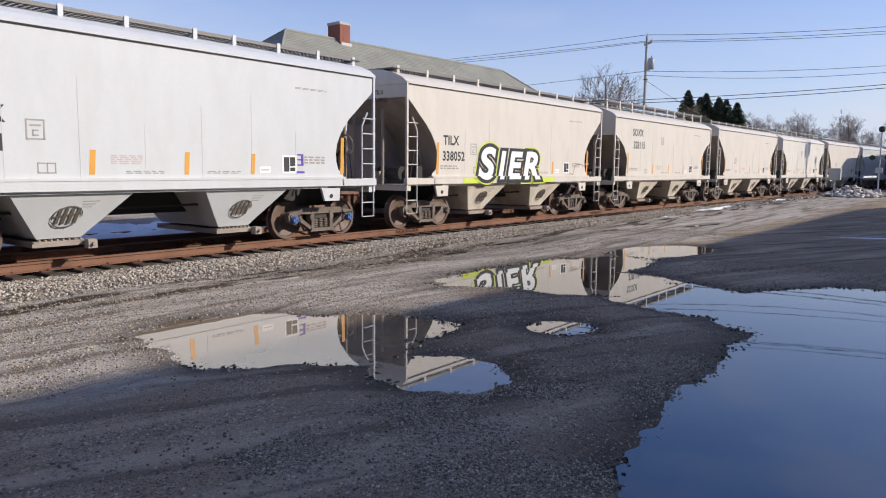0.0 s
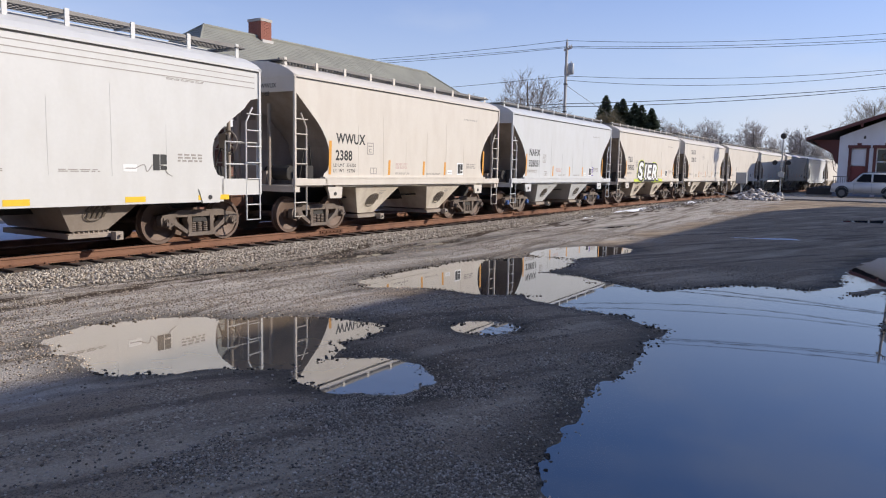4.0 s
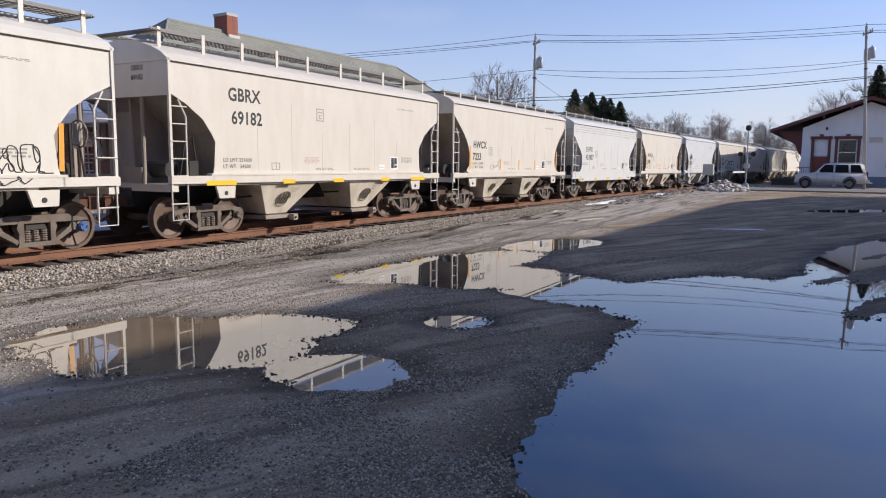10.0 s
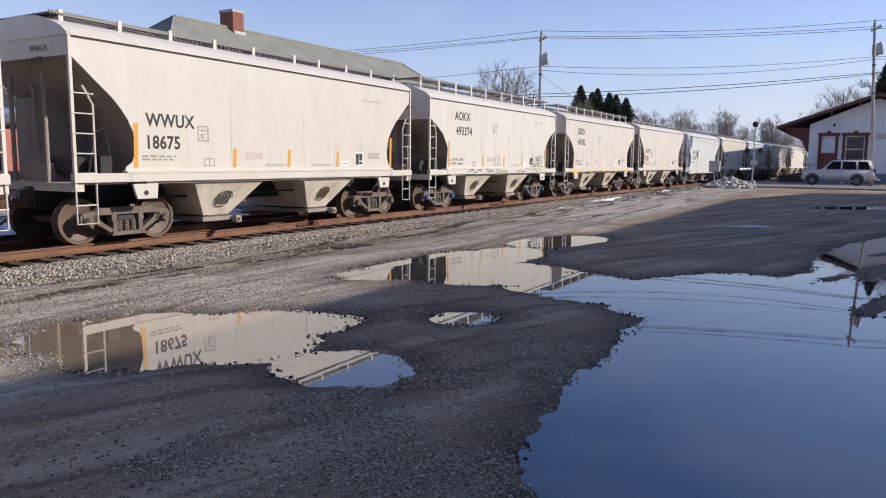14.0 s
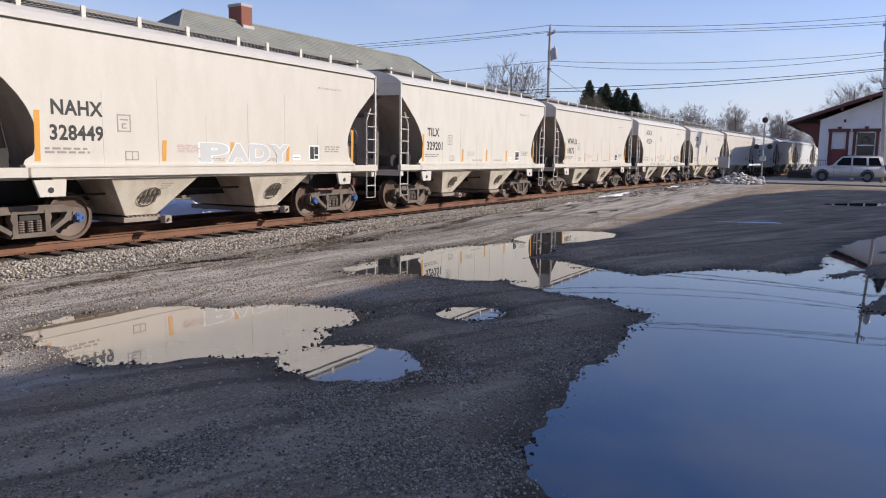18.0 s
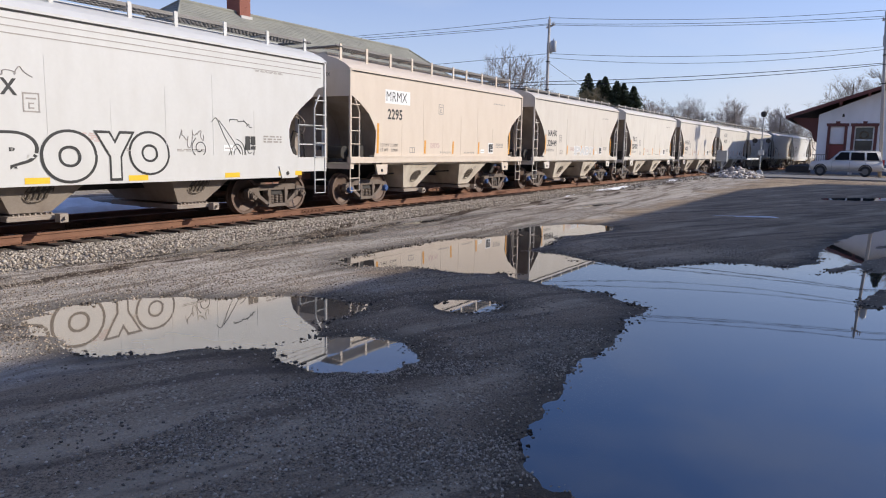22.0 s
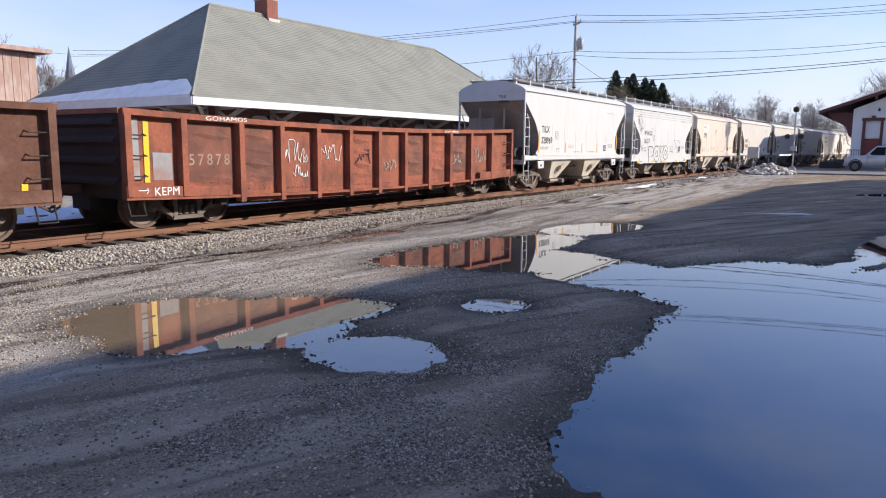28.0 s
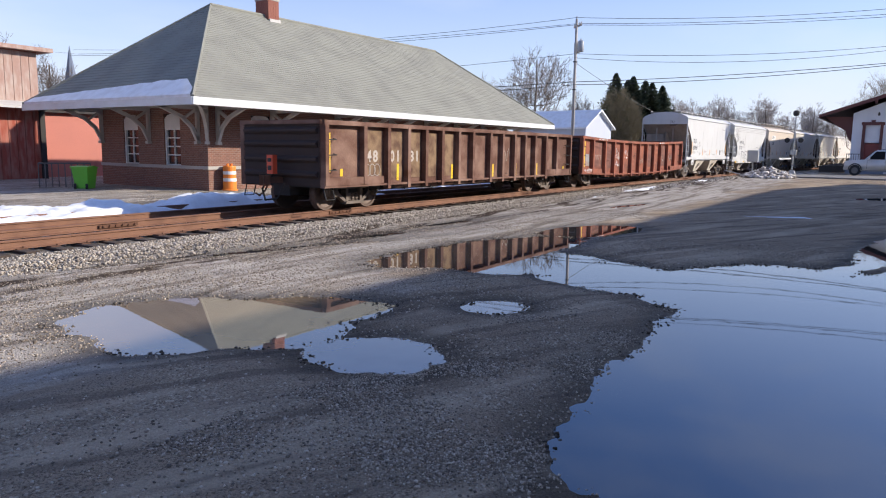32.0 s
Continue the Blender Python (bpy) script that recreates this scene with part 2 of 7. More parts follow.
# ---- ground ----
def ground_material():
    m = bpy.data.materials.new("gravel_lot")
    m.use_nodes = True
    n, l = m.node_tree.nodes, m.node_tree.links
    b = n["Principled BSDF"]
    co = n.new("ShaderNodeTexCoord")

    def noise_tex(scale, detail=5, rough=0.6):
        t = n.new("ShaderNodeTexNoise")
        t.inputs["Scale"].default_value, t.inputs["Detail"].default_value, t.inputs["Roughness"].default_value = scale, detail, rough
        l.new(co.outputs["Object"], t.inputs["Vector"])
        return t.outputs["Fac"]

    def mix(fac, a, c):
        x = n.new("ShaderNodeMix")
        x.data_type = "RGBA"
        for key, val in (("A", a), ("B", c)):
            if isinstance(val, tuple):
                x.inputs[key].default_value = (*val, 1)
            else:
                l.new(val, x.inputs[key])
        l.new(fac, x.inputs["Factor"])
        return x.outputs["Result"]

    def ramp(fac, lo, hi):
        r = n.new("ShaderNodeMapRange")
        r.interpolation_type = "SMOOTHSTEP"
        r.inputs["From Min"].default_value, r.inputs["From Max"].default_value = lo, hi
        l.new(fac, r.inputs["Value"])
        return r.outputs[0]

    def mul(a, c):
        x = n.new("ShaderNodeMath")
        x.operation = "MULTIPLY"
        for i, v in enumerate((a, c)):
            if isinstance(v, float):
                x.inputs[i].default_value = v
            else:
                l.new(v, x.inputs[i])
        return x.outputs[0]
    # stones: cells of two sizes
    vor = n.new("ShaderNodeTexVoronoi")
    vor.inputs["Scale"].default_value = 55
    l.new(co.outputs["Object"], vor.inputs["Vector"])
    vor2 = n.new("ShaderNodeTexVoronoi")
    vor2.inputs["Scale"].default_value = 140
    l.new(co.outputs["Object"], vor2.inputs["Vector"])
    sep = n.new("ShaderNodeSeparateColor")
    l.new(vor.outputs["Color"], sep.inputs[0])
    geo = n.new("ShaderNodeSeparateXYZ")
    l.new(co.outputs["Object"], geo.inputs[0])
    # dusty crushed stone near the track; darker asphalt gravel elsewhere, part of it painted shade
    dry = mix(noise_tex(0.9), (0.43, 0.375, 0.305), (0.6, 0.53, 0.44))
    dry = mix(ramp(noise_tex(60, 4, 0.7), 0.42, 0.7), dry, (0.2, 0.17, 0.14))
    pale = mix(sep.outputs[0], (0.24, 0.21, 0.175), (0.66, 0.6, 0.52))
    dry = mix(mul(ramp(sep.outputs[1], 0.3, 0.55), 0.8), dry, pale)
    shaded_lot = mix(noise_tex(0.7), (0.345, 0.255, 0.172), (0.51, 0.392, 0.27))
    shaded_lot = mix(ramp(noise_tex(60, 4, 0.7), 0.42, 0.7), shaded_lot, (0.12, 0.09, 0.067))
    grit = mix(sep.outputs[0], (0.16, 0.122, 0.09), (0.7, 0.585, 0.425))
    # stones lie in drifts, with trodden fines between
    drift = ramp(noise_tex(1.1, 4, 0.65), 0.4, 0.62)
    shaded_lot = mix(mul(mul(ramp(sep.outputs[1], 0.45, 0.75), 0.85), drift), shaded_lot, grit)
    # tyre tracks drawn out along the lot
    def drawn(sx, sy, turn, scale):
        tn, mp = n.new("ShaderNodeMapping"), n.new("ShaderNodeMapping")
        tn.inputs["Rotation"].default_value = (0, 0, radians(-turn))
        mp.inputs["Scale"].default_value = (sx, sy, 1)
        l.new(co.outputs["Object"], tn.inputs["Vector"])
        l.new(tn.outputs[0], mp.inputs["Vector"])
        wv = n.new("ShaderNodeTexNoise")
        wv.inputs["Scale"].default_value, wv.inputs["Detail"].default_value = scale, 5
        l.new(mp.outputs[0], wv.inputs["Vector"])
        return wv.outputs["Fac"]
    dry = mix(mul(ramp(drawn(0.1, 1.6, -6, 1.5), 0.48, 0.6), 0.7), dry, (0.58, 0.52, 0.44))
    dry = mix(mul(ramp(drawn(0.16, 2.4, 2, 1.3), 0.52, 0.62), 0.8), dry, (0.19, 0.155, 0.12))
    dry = mix(mul(ramp(drawn(0.12, 4.5, -9, 1.0), 0.54, 0.62), 0.6), dry, (0.26, 0.21, 0.165))
    shaded_lot = mix(mul(ramp(drawn(0.16, 1.5, -21, 1.4), 0.5, 0.62), 0.65), shaded_lot, (0.57, 0.45, 0.315))
    shaded_lot = mix(mul(ramp(drawn(0.2, 2.6, -28, 1.1), 0.53, 0.63), 0.6), shaded_lot, (0.15, 0.113, 0.085))
    wander = n.new("ShaderNodeMath")
    wander.operation = "MULTIPLY_ADD"
    l.new(noise_tex(0.45, 4), wander.inputs[0])
    wander.inputs[1].default_value = 5.0
    l.new(geo.outputs["Y"], wander.inputs[2])
    # the darker tone ends about where the warehouse's shadow ends
    dirt = mix(ramp(wander.outputs[0], 7.3, 9.0), shaded_lot, dry)
    # muddy ruts along the ballast's foot
    rut = mul(ramp(geo.outputs["Y"], 8.2, 9.0), ramp(geo.outputs["Y"], 10.6, 10.0))
    mud = mul(rut, ramp(drawn(0.3, 2.6, 4, 1.2), 0.5, 0.57))
    dirt = mix(mud, dirt, (0.085, 0.062, 0.045))
    # wetness near the water's level
    wet_edge = n.new("ShaderNodeMapRange")
    wet_edge.inputs["From Min"].default_value, wet_edge.inputs["From Max"].default_value = 0.042, 0.01
    l.new(geo.outputs["Z"], wet_edge.inputs["Value"])
    damp = ramp(noise_tex(0.35, 3), 0.4, 0.62)
    soaked = n.new("ShaderNodeMath")
    soaked.operation = "MAXIMUM"
    l.new(wet_edge.outputs[0], soaked.inputs[0])
    l.new(mul(damp, 0.32), soaked.inputs[1])
    hs = n.new("ShaderNodeHueSaturation")
    hs.inputs["Value"].default_value = 0.42
    l.new(dirt, hs.inputs["Color"])
    final = mix(soaked.outputs[0], dirt, hs.outputs[0])
    l.new(final, b.inputs["Base Color"])
    rr = n.new("ShaderNodeMapRange")
    rr.inputs["To Min"].default_value, rr.inputs["To Max"].default_value = 0.95, 0.55
    l.new(soaked.outputs[0], rr.inputs["Value"])
    l.new(rr.outputs[0], b.inputs["Roughness"])
    b.inputs["Specular IOR Level"].default_value = 0.06
    add = n.new("ShaderNodeMath")
    add.operation = "ADD"
    l.new(mul(vor.outputs["Distance"], -0.9), add.inputs[0])
    l.new(mul(vor2.outputs["Distance"], -0.4), add.inputs[1])
    bp = n.new("ShaderNodeBump")
    bp.inputs["Strength"].default_value, bp.inputs["Distance"].default_value = 0.8, 0.02
    l.new(add.outputs[0], bp.inputs["Height"])
    l.new(bp.outputs[0], b.inputs["Normal"])
    return m


# pools in the lot: centre, half axes, turn in degrees
POOLS = ((9.65, -4.16, 8.25, 5.89, -20), (10.13, 3.44, 1.10, 1.89, -23), (11.50, 6.16, 2.83, 1.00, -10), (10.51, 5.17, 1.48, 1.25, -40), (15.60, 5.85, 1.6, 0.85, -14),
         (10.48, 1.39, 2.25, 1.55, -11), (5.89, 0.75, 2.84, 1.19, 3), (17.32, -1.21, 5.47, 1.48, -10), (4.21, 1.18, 0.74, 0.60, 12), (8.33, 1.09, 1.16, 0.83, -20),
         (4.75, 6.29, 1.21, 0.99, -66), (5.73, 5.56, 1.09, 0.76, -46), (4.88, 3.81, 0.66, 0.55, -91), (4.58, 5.58, 1.02, 0.68, -31), (5.00, 4.95, 0.73, 0.55, -11),
         (7.2, 3.83, 0.40, 0.33, -40), (35.3, -0.7, 3.2, 1.2, -38), (24.0, 7.6, 1.2, 0.25, -8), (8.5, 9.42, 0.75, 0.12, -17), (9.95, 9.02, 0.8, 0.1, -20), (11.9, 9.1, 1.0, 0.11, -8), (14.6, 9.3, 1.3, 0.12, -5))
# gravel bars that stand out of the big pool
BARS = ((10.8, -0.45, 1.05, 0.22, -15), (14.5, -0.6, 1.35, 0.32, -13), (13.1, 0.15, 0.5, 0.1, -20), (17.5, -0.75, 0.9, 0.14, -20), (12.6, -1.2, 1.1, 0.2, -14))


def smooth(a, b, x):
    t = np.clip((x - a) / (b - a), 0, 1)
    return t * t * (3 - 2 * t)


def value_noise(x, y, cell, seed):
    """Smooth repeatable noise in -1..1."""
    table = np.random.RandomState(seed).uniform(-1, 1, (256, 256))
    u, v = x / cell, y / cell
    i, j = np.floor(u).astype(int), np.floor(v).astype(int)
    f, g = u - i, v - j
    f, g = f * f * (3 - 2 * f), g * g * (3 - 2 * g)
    at = lambda a, b: table[a % 256, b % 256]
    return (at(i, j) * (1 - f) + at(i + 1, j) * f) * (1 - g) + (at(i, j + 1) * (1 - f) + at(i + 1, j + 1) * f) * g


def ground_height(x, y):
    """The lot: water stands at 0. x, y: arrays."""
    rough = 0.011 * value_noise(x, y, 0.9, 1) + 0.007 * value_noise(x, y, 0.31, 2) + 0.006 * value_noise(x, y, 0.11, 3) + 0.004 * value_noise(x, y, 0.055, 4)
    near = smooth(160, 40, np.hypot(x, y))
    h = 0.045 + rough * near + 0.17 * smooth(22, 62, x)
    wob = 0.045 * value_noise(x, y, 0.7, 7) + 0.045 * value_noise(x, y, 0.23, 8) + 0.045 * value_noise(x, y, 0.12, 9)
    for cx, cy, a, b, turn in POOLS:
        c, s = math.cos(radians(turn)), math.sin(radians(turn))
        u, v = (x - cx) * c + (y - cy) * s, -(x - cx) * s + (y - cy) * c
        d = np.sqrt((u / a) ** 2 + (v / b) ** 2)
        d = (d - 1) * min(a, b) + wob * min(1, b)          # metres outside the shore, about
        h = np.minimum(h, np.clip(d, -0.5, 1.5) * 0.09 + rough * 0.35) if cx < 20 else np.minimum(h, h - 0.1 * smooth(0.25, -0.25, d))
    for cx, cy, a, b, turn in BARS:
        c, s = math.cos(radians(turn)), math.sin(radians(turn))
        u, v = (x - cx) * c + (y - cy) * s, -(x - cx) * s + (y - cy) * c
        d = (np.sqrt((u / a) ** 2 + (v / b) ** 2) - 1) * b + wob * 0.8
        h = np.maximum(h, np.where(d < 0.3, np.clip(-d, -0.3, 0.15) * 0.12 + rough * 0.3, -9))
    # track bed: distance from the main track's centre line
    off = TRACK_R - np.hypot(x - 15, y - (TRACK_Y - TRACK_R))
    bed = smooth(3.4, 2.0, np.abs(off - 0.0))
    bed = np.maximum(bed, smooth(2.4, 1.4, np.abs(off + 4.1)))
    bed = np.maximum(bed, ((off < 0) & (off > -4.1)).astype(float))
    h = h * (1 - bed) + bed * (-0.125 + 0.012 * value_noise(x, y, 0.3, 5))
    return h


def graded(stops):
    """Coordinates from (start, step) pairs up to the last start."""
    out = []
    for (a, step), (b, _) in zip(stops, stops[1:]):
        out += list(np.arange(a, b - step * 0.5, step))
    return np.array(out + [stops[-1][0]])


def grid_mesh(name, xs, ys, height):
    X, Y = np.meshgrid(xs, ys, indexing="ij")
    co = np.stack([X, Y, height(X, Y)], -1).reshape(-1, 3)
    nx, ny = len(xs), len(ys)
    i = (np.arange(nx - 1)[:, None] * ny + np.arange(ny - 1)[None]).ravel()
    quads = np.stack([i, i + ny, i + ny + 1, i + 1], -1)
    me = bpy.data.meshes.new(name)
    me.vertices.add(len(co))
    me.vertices.foreach_set("co", co.ravel())
    me.loops.add(quads.size)
    me.loops.foreach_set("vertex_index", quads.ravel())
    me.polygons.add(len(quads))
    me.polygons.foreach_set("loop_start", np.arange(len(quads)) * 4)
    me.update(calc_edges=True)
    me.validate()
    return me


GRAVEL = ground_material()
xs = graded([(-2500, 400), (-500, 60), (-20, 2), (0, 0.25), (2.4, 0.05), (14, 0.1), (22, 0.25), (40, 1), (100, 10), (200, 100), (3000, 1)])
ys = graded([(-2500, 400), (-500, 60), (-20, 1), (-4, 0.15), (-1, 0.05), (8, 0.1), (16, 0.25), (24, 1.5), (60, 20), (200, 100), (3000, 1)])
ground_me = grid_mesh("ground", xs, ys, ground_height)
tagged(part_of("ground", ground_me, GRAVEL, None, "", True), "grey-brown gravel lot with wet patches and shallow hollows", "ground", "", "structure")


def water_material(name, bottom, ior):
    m = bpy.data.materials.new(name)
    m.use_nodes = True
    n, l = m.node_tree.nodes, m.node_tree.links
    b = n["Principled BSDF"]
    b.inputs["Roughness"].default_value = 0.015
    b.inputs["IOR"].default_value = ior
    b.inputs["Specular IOR Level"].default_value = 1.0
    co = n.new("ShaderNodeTexCoord")
    silt = n.new("ShaderNodeTexNoise")
    silt.inputs["Scale"].default_value, silt.inputs["Detail"].default_value = 1.3, 5
    l.new(co.outputs["Object"], silt.inputs["Vector"])
    mx = n.new("ShaderNodeMix")
    mx.data_type = "RGBA"
    mx.inputs["A"].default_value, mx.inputs["B"].default_value = (*[c * 0.7 for c in bottom], 1), (*[c * 1.3 for c in bottom], 1)
    l.new(silt.outputs["Fac"], mx.inputs["Factor"])
    l.new(mx.outputs["Result"], b.inputs["Base Color"])
    nt = n.new("ShaderNodeTexNoise")
    nt.inputs["Scale"].default_value, nt.inputs["Detail"].default_value = 3.0, 2
    l.new(co.outputs["Object"], nt.inputs["Vector"])
    bp = n.new("ShaderNodeBump")
    bp.inputs["Strength"].default_value, bp.inputs["Distance"].default_value = 0.02, 0.01
    l.new(nt.outputs["Fac"], bp.inputs["Height"])
    l.new(bp.outputs[0], b.inputs["Normal"])
    return m


WATER = water_material("still_water", (0.04, 0.038, 0.036), 1.7)
MUDDY = water_material("muddy_water", (0.24, 0.175, 0.11), 2.05)
bm = B()
prism(bm, [(-6, -12), (26, -12), (26, 10.55), (2.3, 10.55), (2.3, 8.1), (8.1, 8.1), (8.1, 2.6), (-6, 2.6)], "z", -0.3, 0.0)
tagged(part("water", bm, WATER), "wide still puddle mirroring the train and sky", "water", "", "structure")
bm = B()
box(bm, 2.3, 8.1, 2.6, 8.1, -0.3, 0.0)
tagged(part("water", bm, MUDDY), "small muddy puddles mirroring the train", "water", "", "structure")
bm = B()
box(bm, 31.8, 40, -4, 2.3, -0.2, 0.035)
tagged(part("water", bm, WATER), "far shallow puddle on the gravel lot", "water", "", "structure")

# ---- track ----
RAIL_PROFILE = ((-0.07, -0.17), (0.07, -0.17), (0.07, -0.155), (0.012, -0.14), (0.012, -0.045), (0.036, -0.035), (0.036, -0.006), (0.026, 0.0),
                (-0.026, 0.0), (-0.036, -0.006), (-0.036, -0.035), (-0.012, -0.045), (-0.012, -0.14), (-0.07, -0.155))


def rail(side, s0, s1, label, low=0.0, step=3.0):
    bm = B()
    k = int((s1 - s0) / step)
    rings = []
    for i in range(k + 1):
        s = s0 + (s1 - s0) * i / k
        rings.append([bm.verts.new(on_track(s, side + a, z + low)) for a, z in RAIL_PROFILE])
    n = len(RAIL_PROFILE)
    for a, b in zip(rings, rings[1:]):
        for i in range(n):
            bm.faces.new((a[i], a[(i + 1) % n], b[(i + 1) % n], b[i]))
    return tagged(part("rail", bm, RAILRUST), label, "rail", "rails", "structure")


SIDING = 3.05
RAILS = [rail(0.7525, -30, 340, "rusty steel rail of the main track, head worn bright"),
         rail(-0.7525, -30, 340, "rusty steel rail of the main track, far side"),
         rail(0.7525 - SIDING, -30, 90, "rusty rail of the siding beside old snow", -0.015),
         rail(-0.7525 - SIDING, -30, 90, "rusty rail of the siding half buried in snow", -0.02)]


def joint_bar(parent, side, s, low=0.0):
    """Bolted bar on a rail's lot side."""
    bm = B()
    a, b = on_track(s, side + 0.016, -0.125 + low), on_track(s + 0.95, side + 0.016, -0.125 + low)
    d = (b - a).normalized()
    m = Matrix.Translation(a) @ pose(0, 0, 0, 0, 0, math.degrees(math.atan2(d.y, d.x)))
    box(bm, 0, 0.95, -0.022, 0.0, 0, 0.075)
    for i in range(6):
        tube(bm, (0.09 + i * 0.154, -0.055, 0.038), (0.09 + i * 0.154, -0.02, 0.038), 0.02, 6)
    moved(bm, m)
    return part("joint_bar", bm, RUST, parent)


for i, s in enumerate(range(-4, 60, 12)):
    joint_bar(RAILS[0], 0.7525, s + 7.0)
    joint_bar(RAILS[1], -0.7525 + 0.02, s + 13.1)
    if s < 40:
        joint_bar(RAILS[2], 0.7525 - SIDING, s + 10.4, -0.015)


# ---- covered hopper cars ----
def paint(name, color, second=None, stain=0.35):
    return material(name, color, 0.5, 0.0, 0.05, 3, 0.03, 14, second or tuple(c * 0.72 for c in color), stain, 0.8, 0.4, 3.5)


PAINTS = {   # weathered enamels
    "cream": paint("cream_car_paint", (0.645, 0.595, 0.52), (0.54, 0.475, 0.4)),
    "tan": paint("tan_car_paint", (0.675, 0.58, 0.475), (0.59, 0.49, 0.385)),
    "grey": paint("light_grey_car_paint", (0.585, 0.595, 0.595), (0.5, 0.5, 0.48)),
    "white": paint("white_car_paint", (0.615, 0.61, 0.585), (0.53, 0.515, 0.48)),
    "buff": paint("buff_car_paint", (0.67, 0.63, 0.555), (0.55, 0.495, 0.42)),
}
GRIME = material("brown_brake_dust", (0.36, 0.305, 0.255), 0.85, 0, 0.2, 5, 0.1, 20, (0.22, 0.175, 0.14), 0.6, 0.9, 0.4, 2.5)
BAYPAINT = material("dusty_cream_bay", (0.72, 0.65, 0.54), 0.7, 0, 0.12, 4, 0.05, 20, (0.36, 0.27, 0.19), 0.55, 1.1, 0.4, 2.0)
INK = material("black_stencil", (0.03, 0.03, 0.03), 0.6, 0, 0.2, 8)
EMBLEM = material("worn_dark_stencil", (0.13, 0.105, 0.08), 0.7, 0, 0.3, 8)
FADED = material("faded_stencil", (0.36, 0.33, 0.3), 0.6, 0, 0.2, 8)
SOFTINK = material("worn_stencil", (0.34, 0.31, 0.28), 0.6, 0, 0.2, 8)
REDINK = material("red_stencil", (0.6, 0.44, 0.4), 0.6, 0, 0.2, 8)
ORANGE = material("orange_reflector", (0.75, 0.36, 0.06), 0.35, 0, 0.15, 6)
YELLOW = material("yellow_reflector", (0.85, 0.55, 0.04), 0.35, 0, 0.15, 6)
BLUE = material("blue_bearing_cap", (0.06, 0.13, 0.33), 0.5, 0, 0.3, 8)
PURPLE = plain("purple_stencil", (0.12, 0.06, 0.35), 0.6)
LIME = material("lime_spray_paint", (0.62, 0.72, 0.08), 0.6, 0, 0.2, 6)
SPRAYWHITE = material("white_spray_paint", (0.82, 0.82, 0.8), 0.6, 0, 0.1, 6)
SPRAYGREY = material("pale_grey_spray_paint", (0.57, 0.57, 0.56), 0.6, 0, 0.1, 6)
SPRAYBLACK = material("black_spray_paint", (0.02, 0.02, 0.02), 0.55, 0, 0.2, 6)
STEELGREY = material("galvanised_grating", (0.2, 0.19, 0.18), 0.6, 0.4, 0.25, 8)
KEEP = {}     # meshes shared between cars


def shared(key, make, mat, smooth=False):
    if key not in KEEP:
        bm = B()
        make(bm)
        bmesh.ops.recalc_face_normals(bm, faces=bm.faces)
        me = bpy.data.meshes.new(key)
        bm.to_mesh(me)
        bm.free()
        for m in mat if isinstance(mat, (list, tuple)) else [mat]:
            me.materials.append(m)
        if smooth:
            me.shade_smooth()
        KEEP[key] = me
    return KEEP[key]


def put(name, me, parent, m=None, label=""):
    ob = new(name, me)
    ob.parent = parent
    if m is not None:
        ob.matrix_basis = m
    if label:
        ob["label"] = label
    return ob


def wheelset_mesh(bm):
    prof = [(0.09, 0.60), (0.12, 0.60), (0.12, 0.66), (0.40, 0.66), (0.41, 0.655), (0.486, 0.655), (0.486, 0.685), (0.46, 0.70), (0.457, 0.823),
            (0.395, 0.823), (0.38, 0.79), (0.17, 0.745), (0.15, 0.84), (0.09, 0.84)]
    for flip in (1, -1):
        k = len(bm.verts)
        lathe(bm, prof, 28)
        moved(bm, pose(0, 0, 0, 90 * flip, 0, 0), k)
    tube(bm, (0, -0.62, 0), (0, 0.62, 0), 0.085, 10)
    tube(bm, (0, -0.84, 0), (0, -1.02, 0), 0.075, 10)
    tube(bm, (0, 0.84, 0), (0, 1.02, 0), 0.075, 10)


def cap_mesh(bm):
    for y in (-1,):
        tube(bm, (0, y * 1.01, 0), (0, y * 1.135, 0), 0.1, 14)
        tube(bm, (0, y * 1.135, 0), (0, y * 1.165, 0), 0.085, 12)
        for i in range(3):
            a = i * math.tau / 3
            tube(bm, (0.055 * math.cos(a), y * 1.165, 0.055 * math.sin(a)), (0.055 * math.cos(a), y * 1.185, 0.055 * math.sin(a)), 0.019, 6)


def side_frame_mesh(bm):
    """A cast side frame, drawn at y from -0.07 to 0.07, z above the rail."""
    def bar(pts, y=0.075):
        prism(bm, pts, "y", -y, y)
    bar([(-0.72, 0.66), (-0.62, 0.72), (0.62, 0.72), (0.72, 0.66), (0.66, 0.58), (-0.66, 0.58)])
    for s in (-1, 1):
        bar([(s * 0.66, 0.60), (s * 0.72, 0.67), (s * 1.0, 0.63), (s * 1.05, 0.56), (s * 1.03, 0.40), (s * 0.99, 0.40), (s * 0.985, 0.55), (s * 0.79, 0.55), (s * 0.785, 0.40), (s * 0.74, 0.40)])
        bar([(s * 0.74, 0.40), (s * 0.79, 0.46), (s * 0.42, 0.235), (s * 0.34, 0.165), (s * 0.30, 0.245), (s * 0.62, 0.47), (s * 0.70, 0.60), (s * 0.77, 0.56)])
        bar([(s * 0.25, 0.18), (s * 0.25, 0.64), (s * 0.34, 0.64), (s * 0.38, 0.50), (s * 0.34, 0.40), (s * 0.36, 0.19)], 0.085)
        bar([(s * 0.77, 0.515), (s * 1.0, 0.515), (s * 0.985, 0.575), (s * 0.79, 0.575)], 0.095)
    bar([(-0.4, 0.155), (0.4, 0.155), (0.36, 0.235), (-0.36, 0.235)], 0.12)


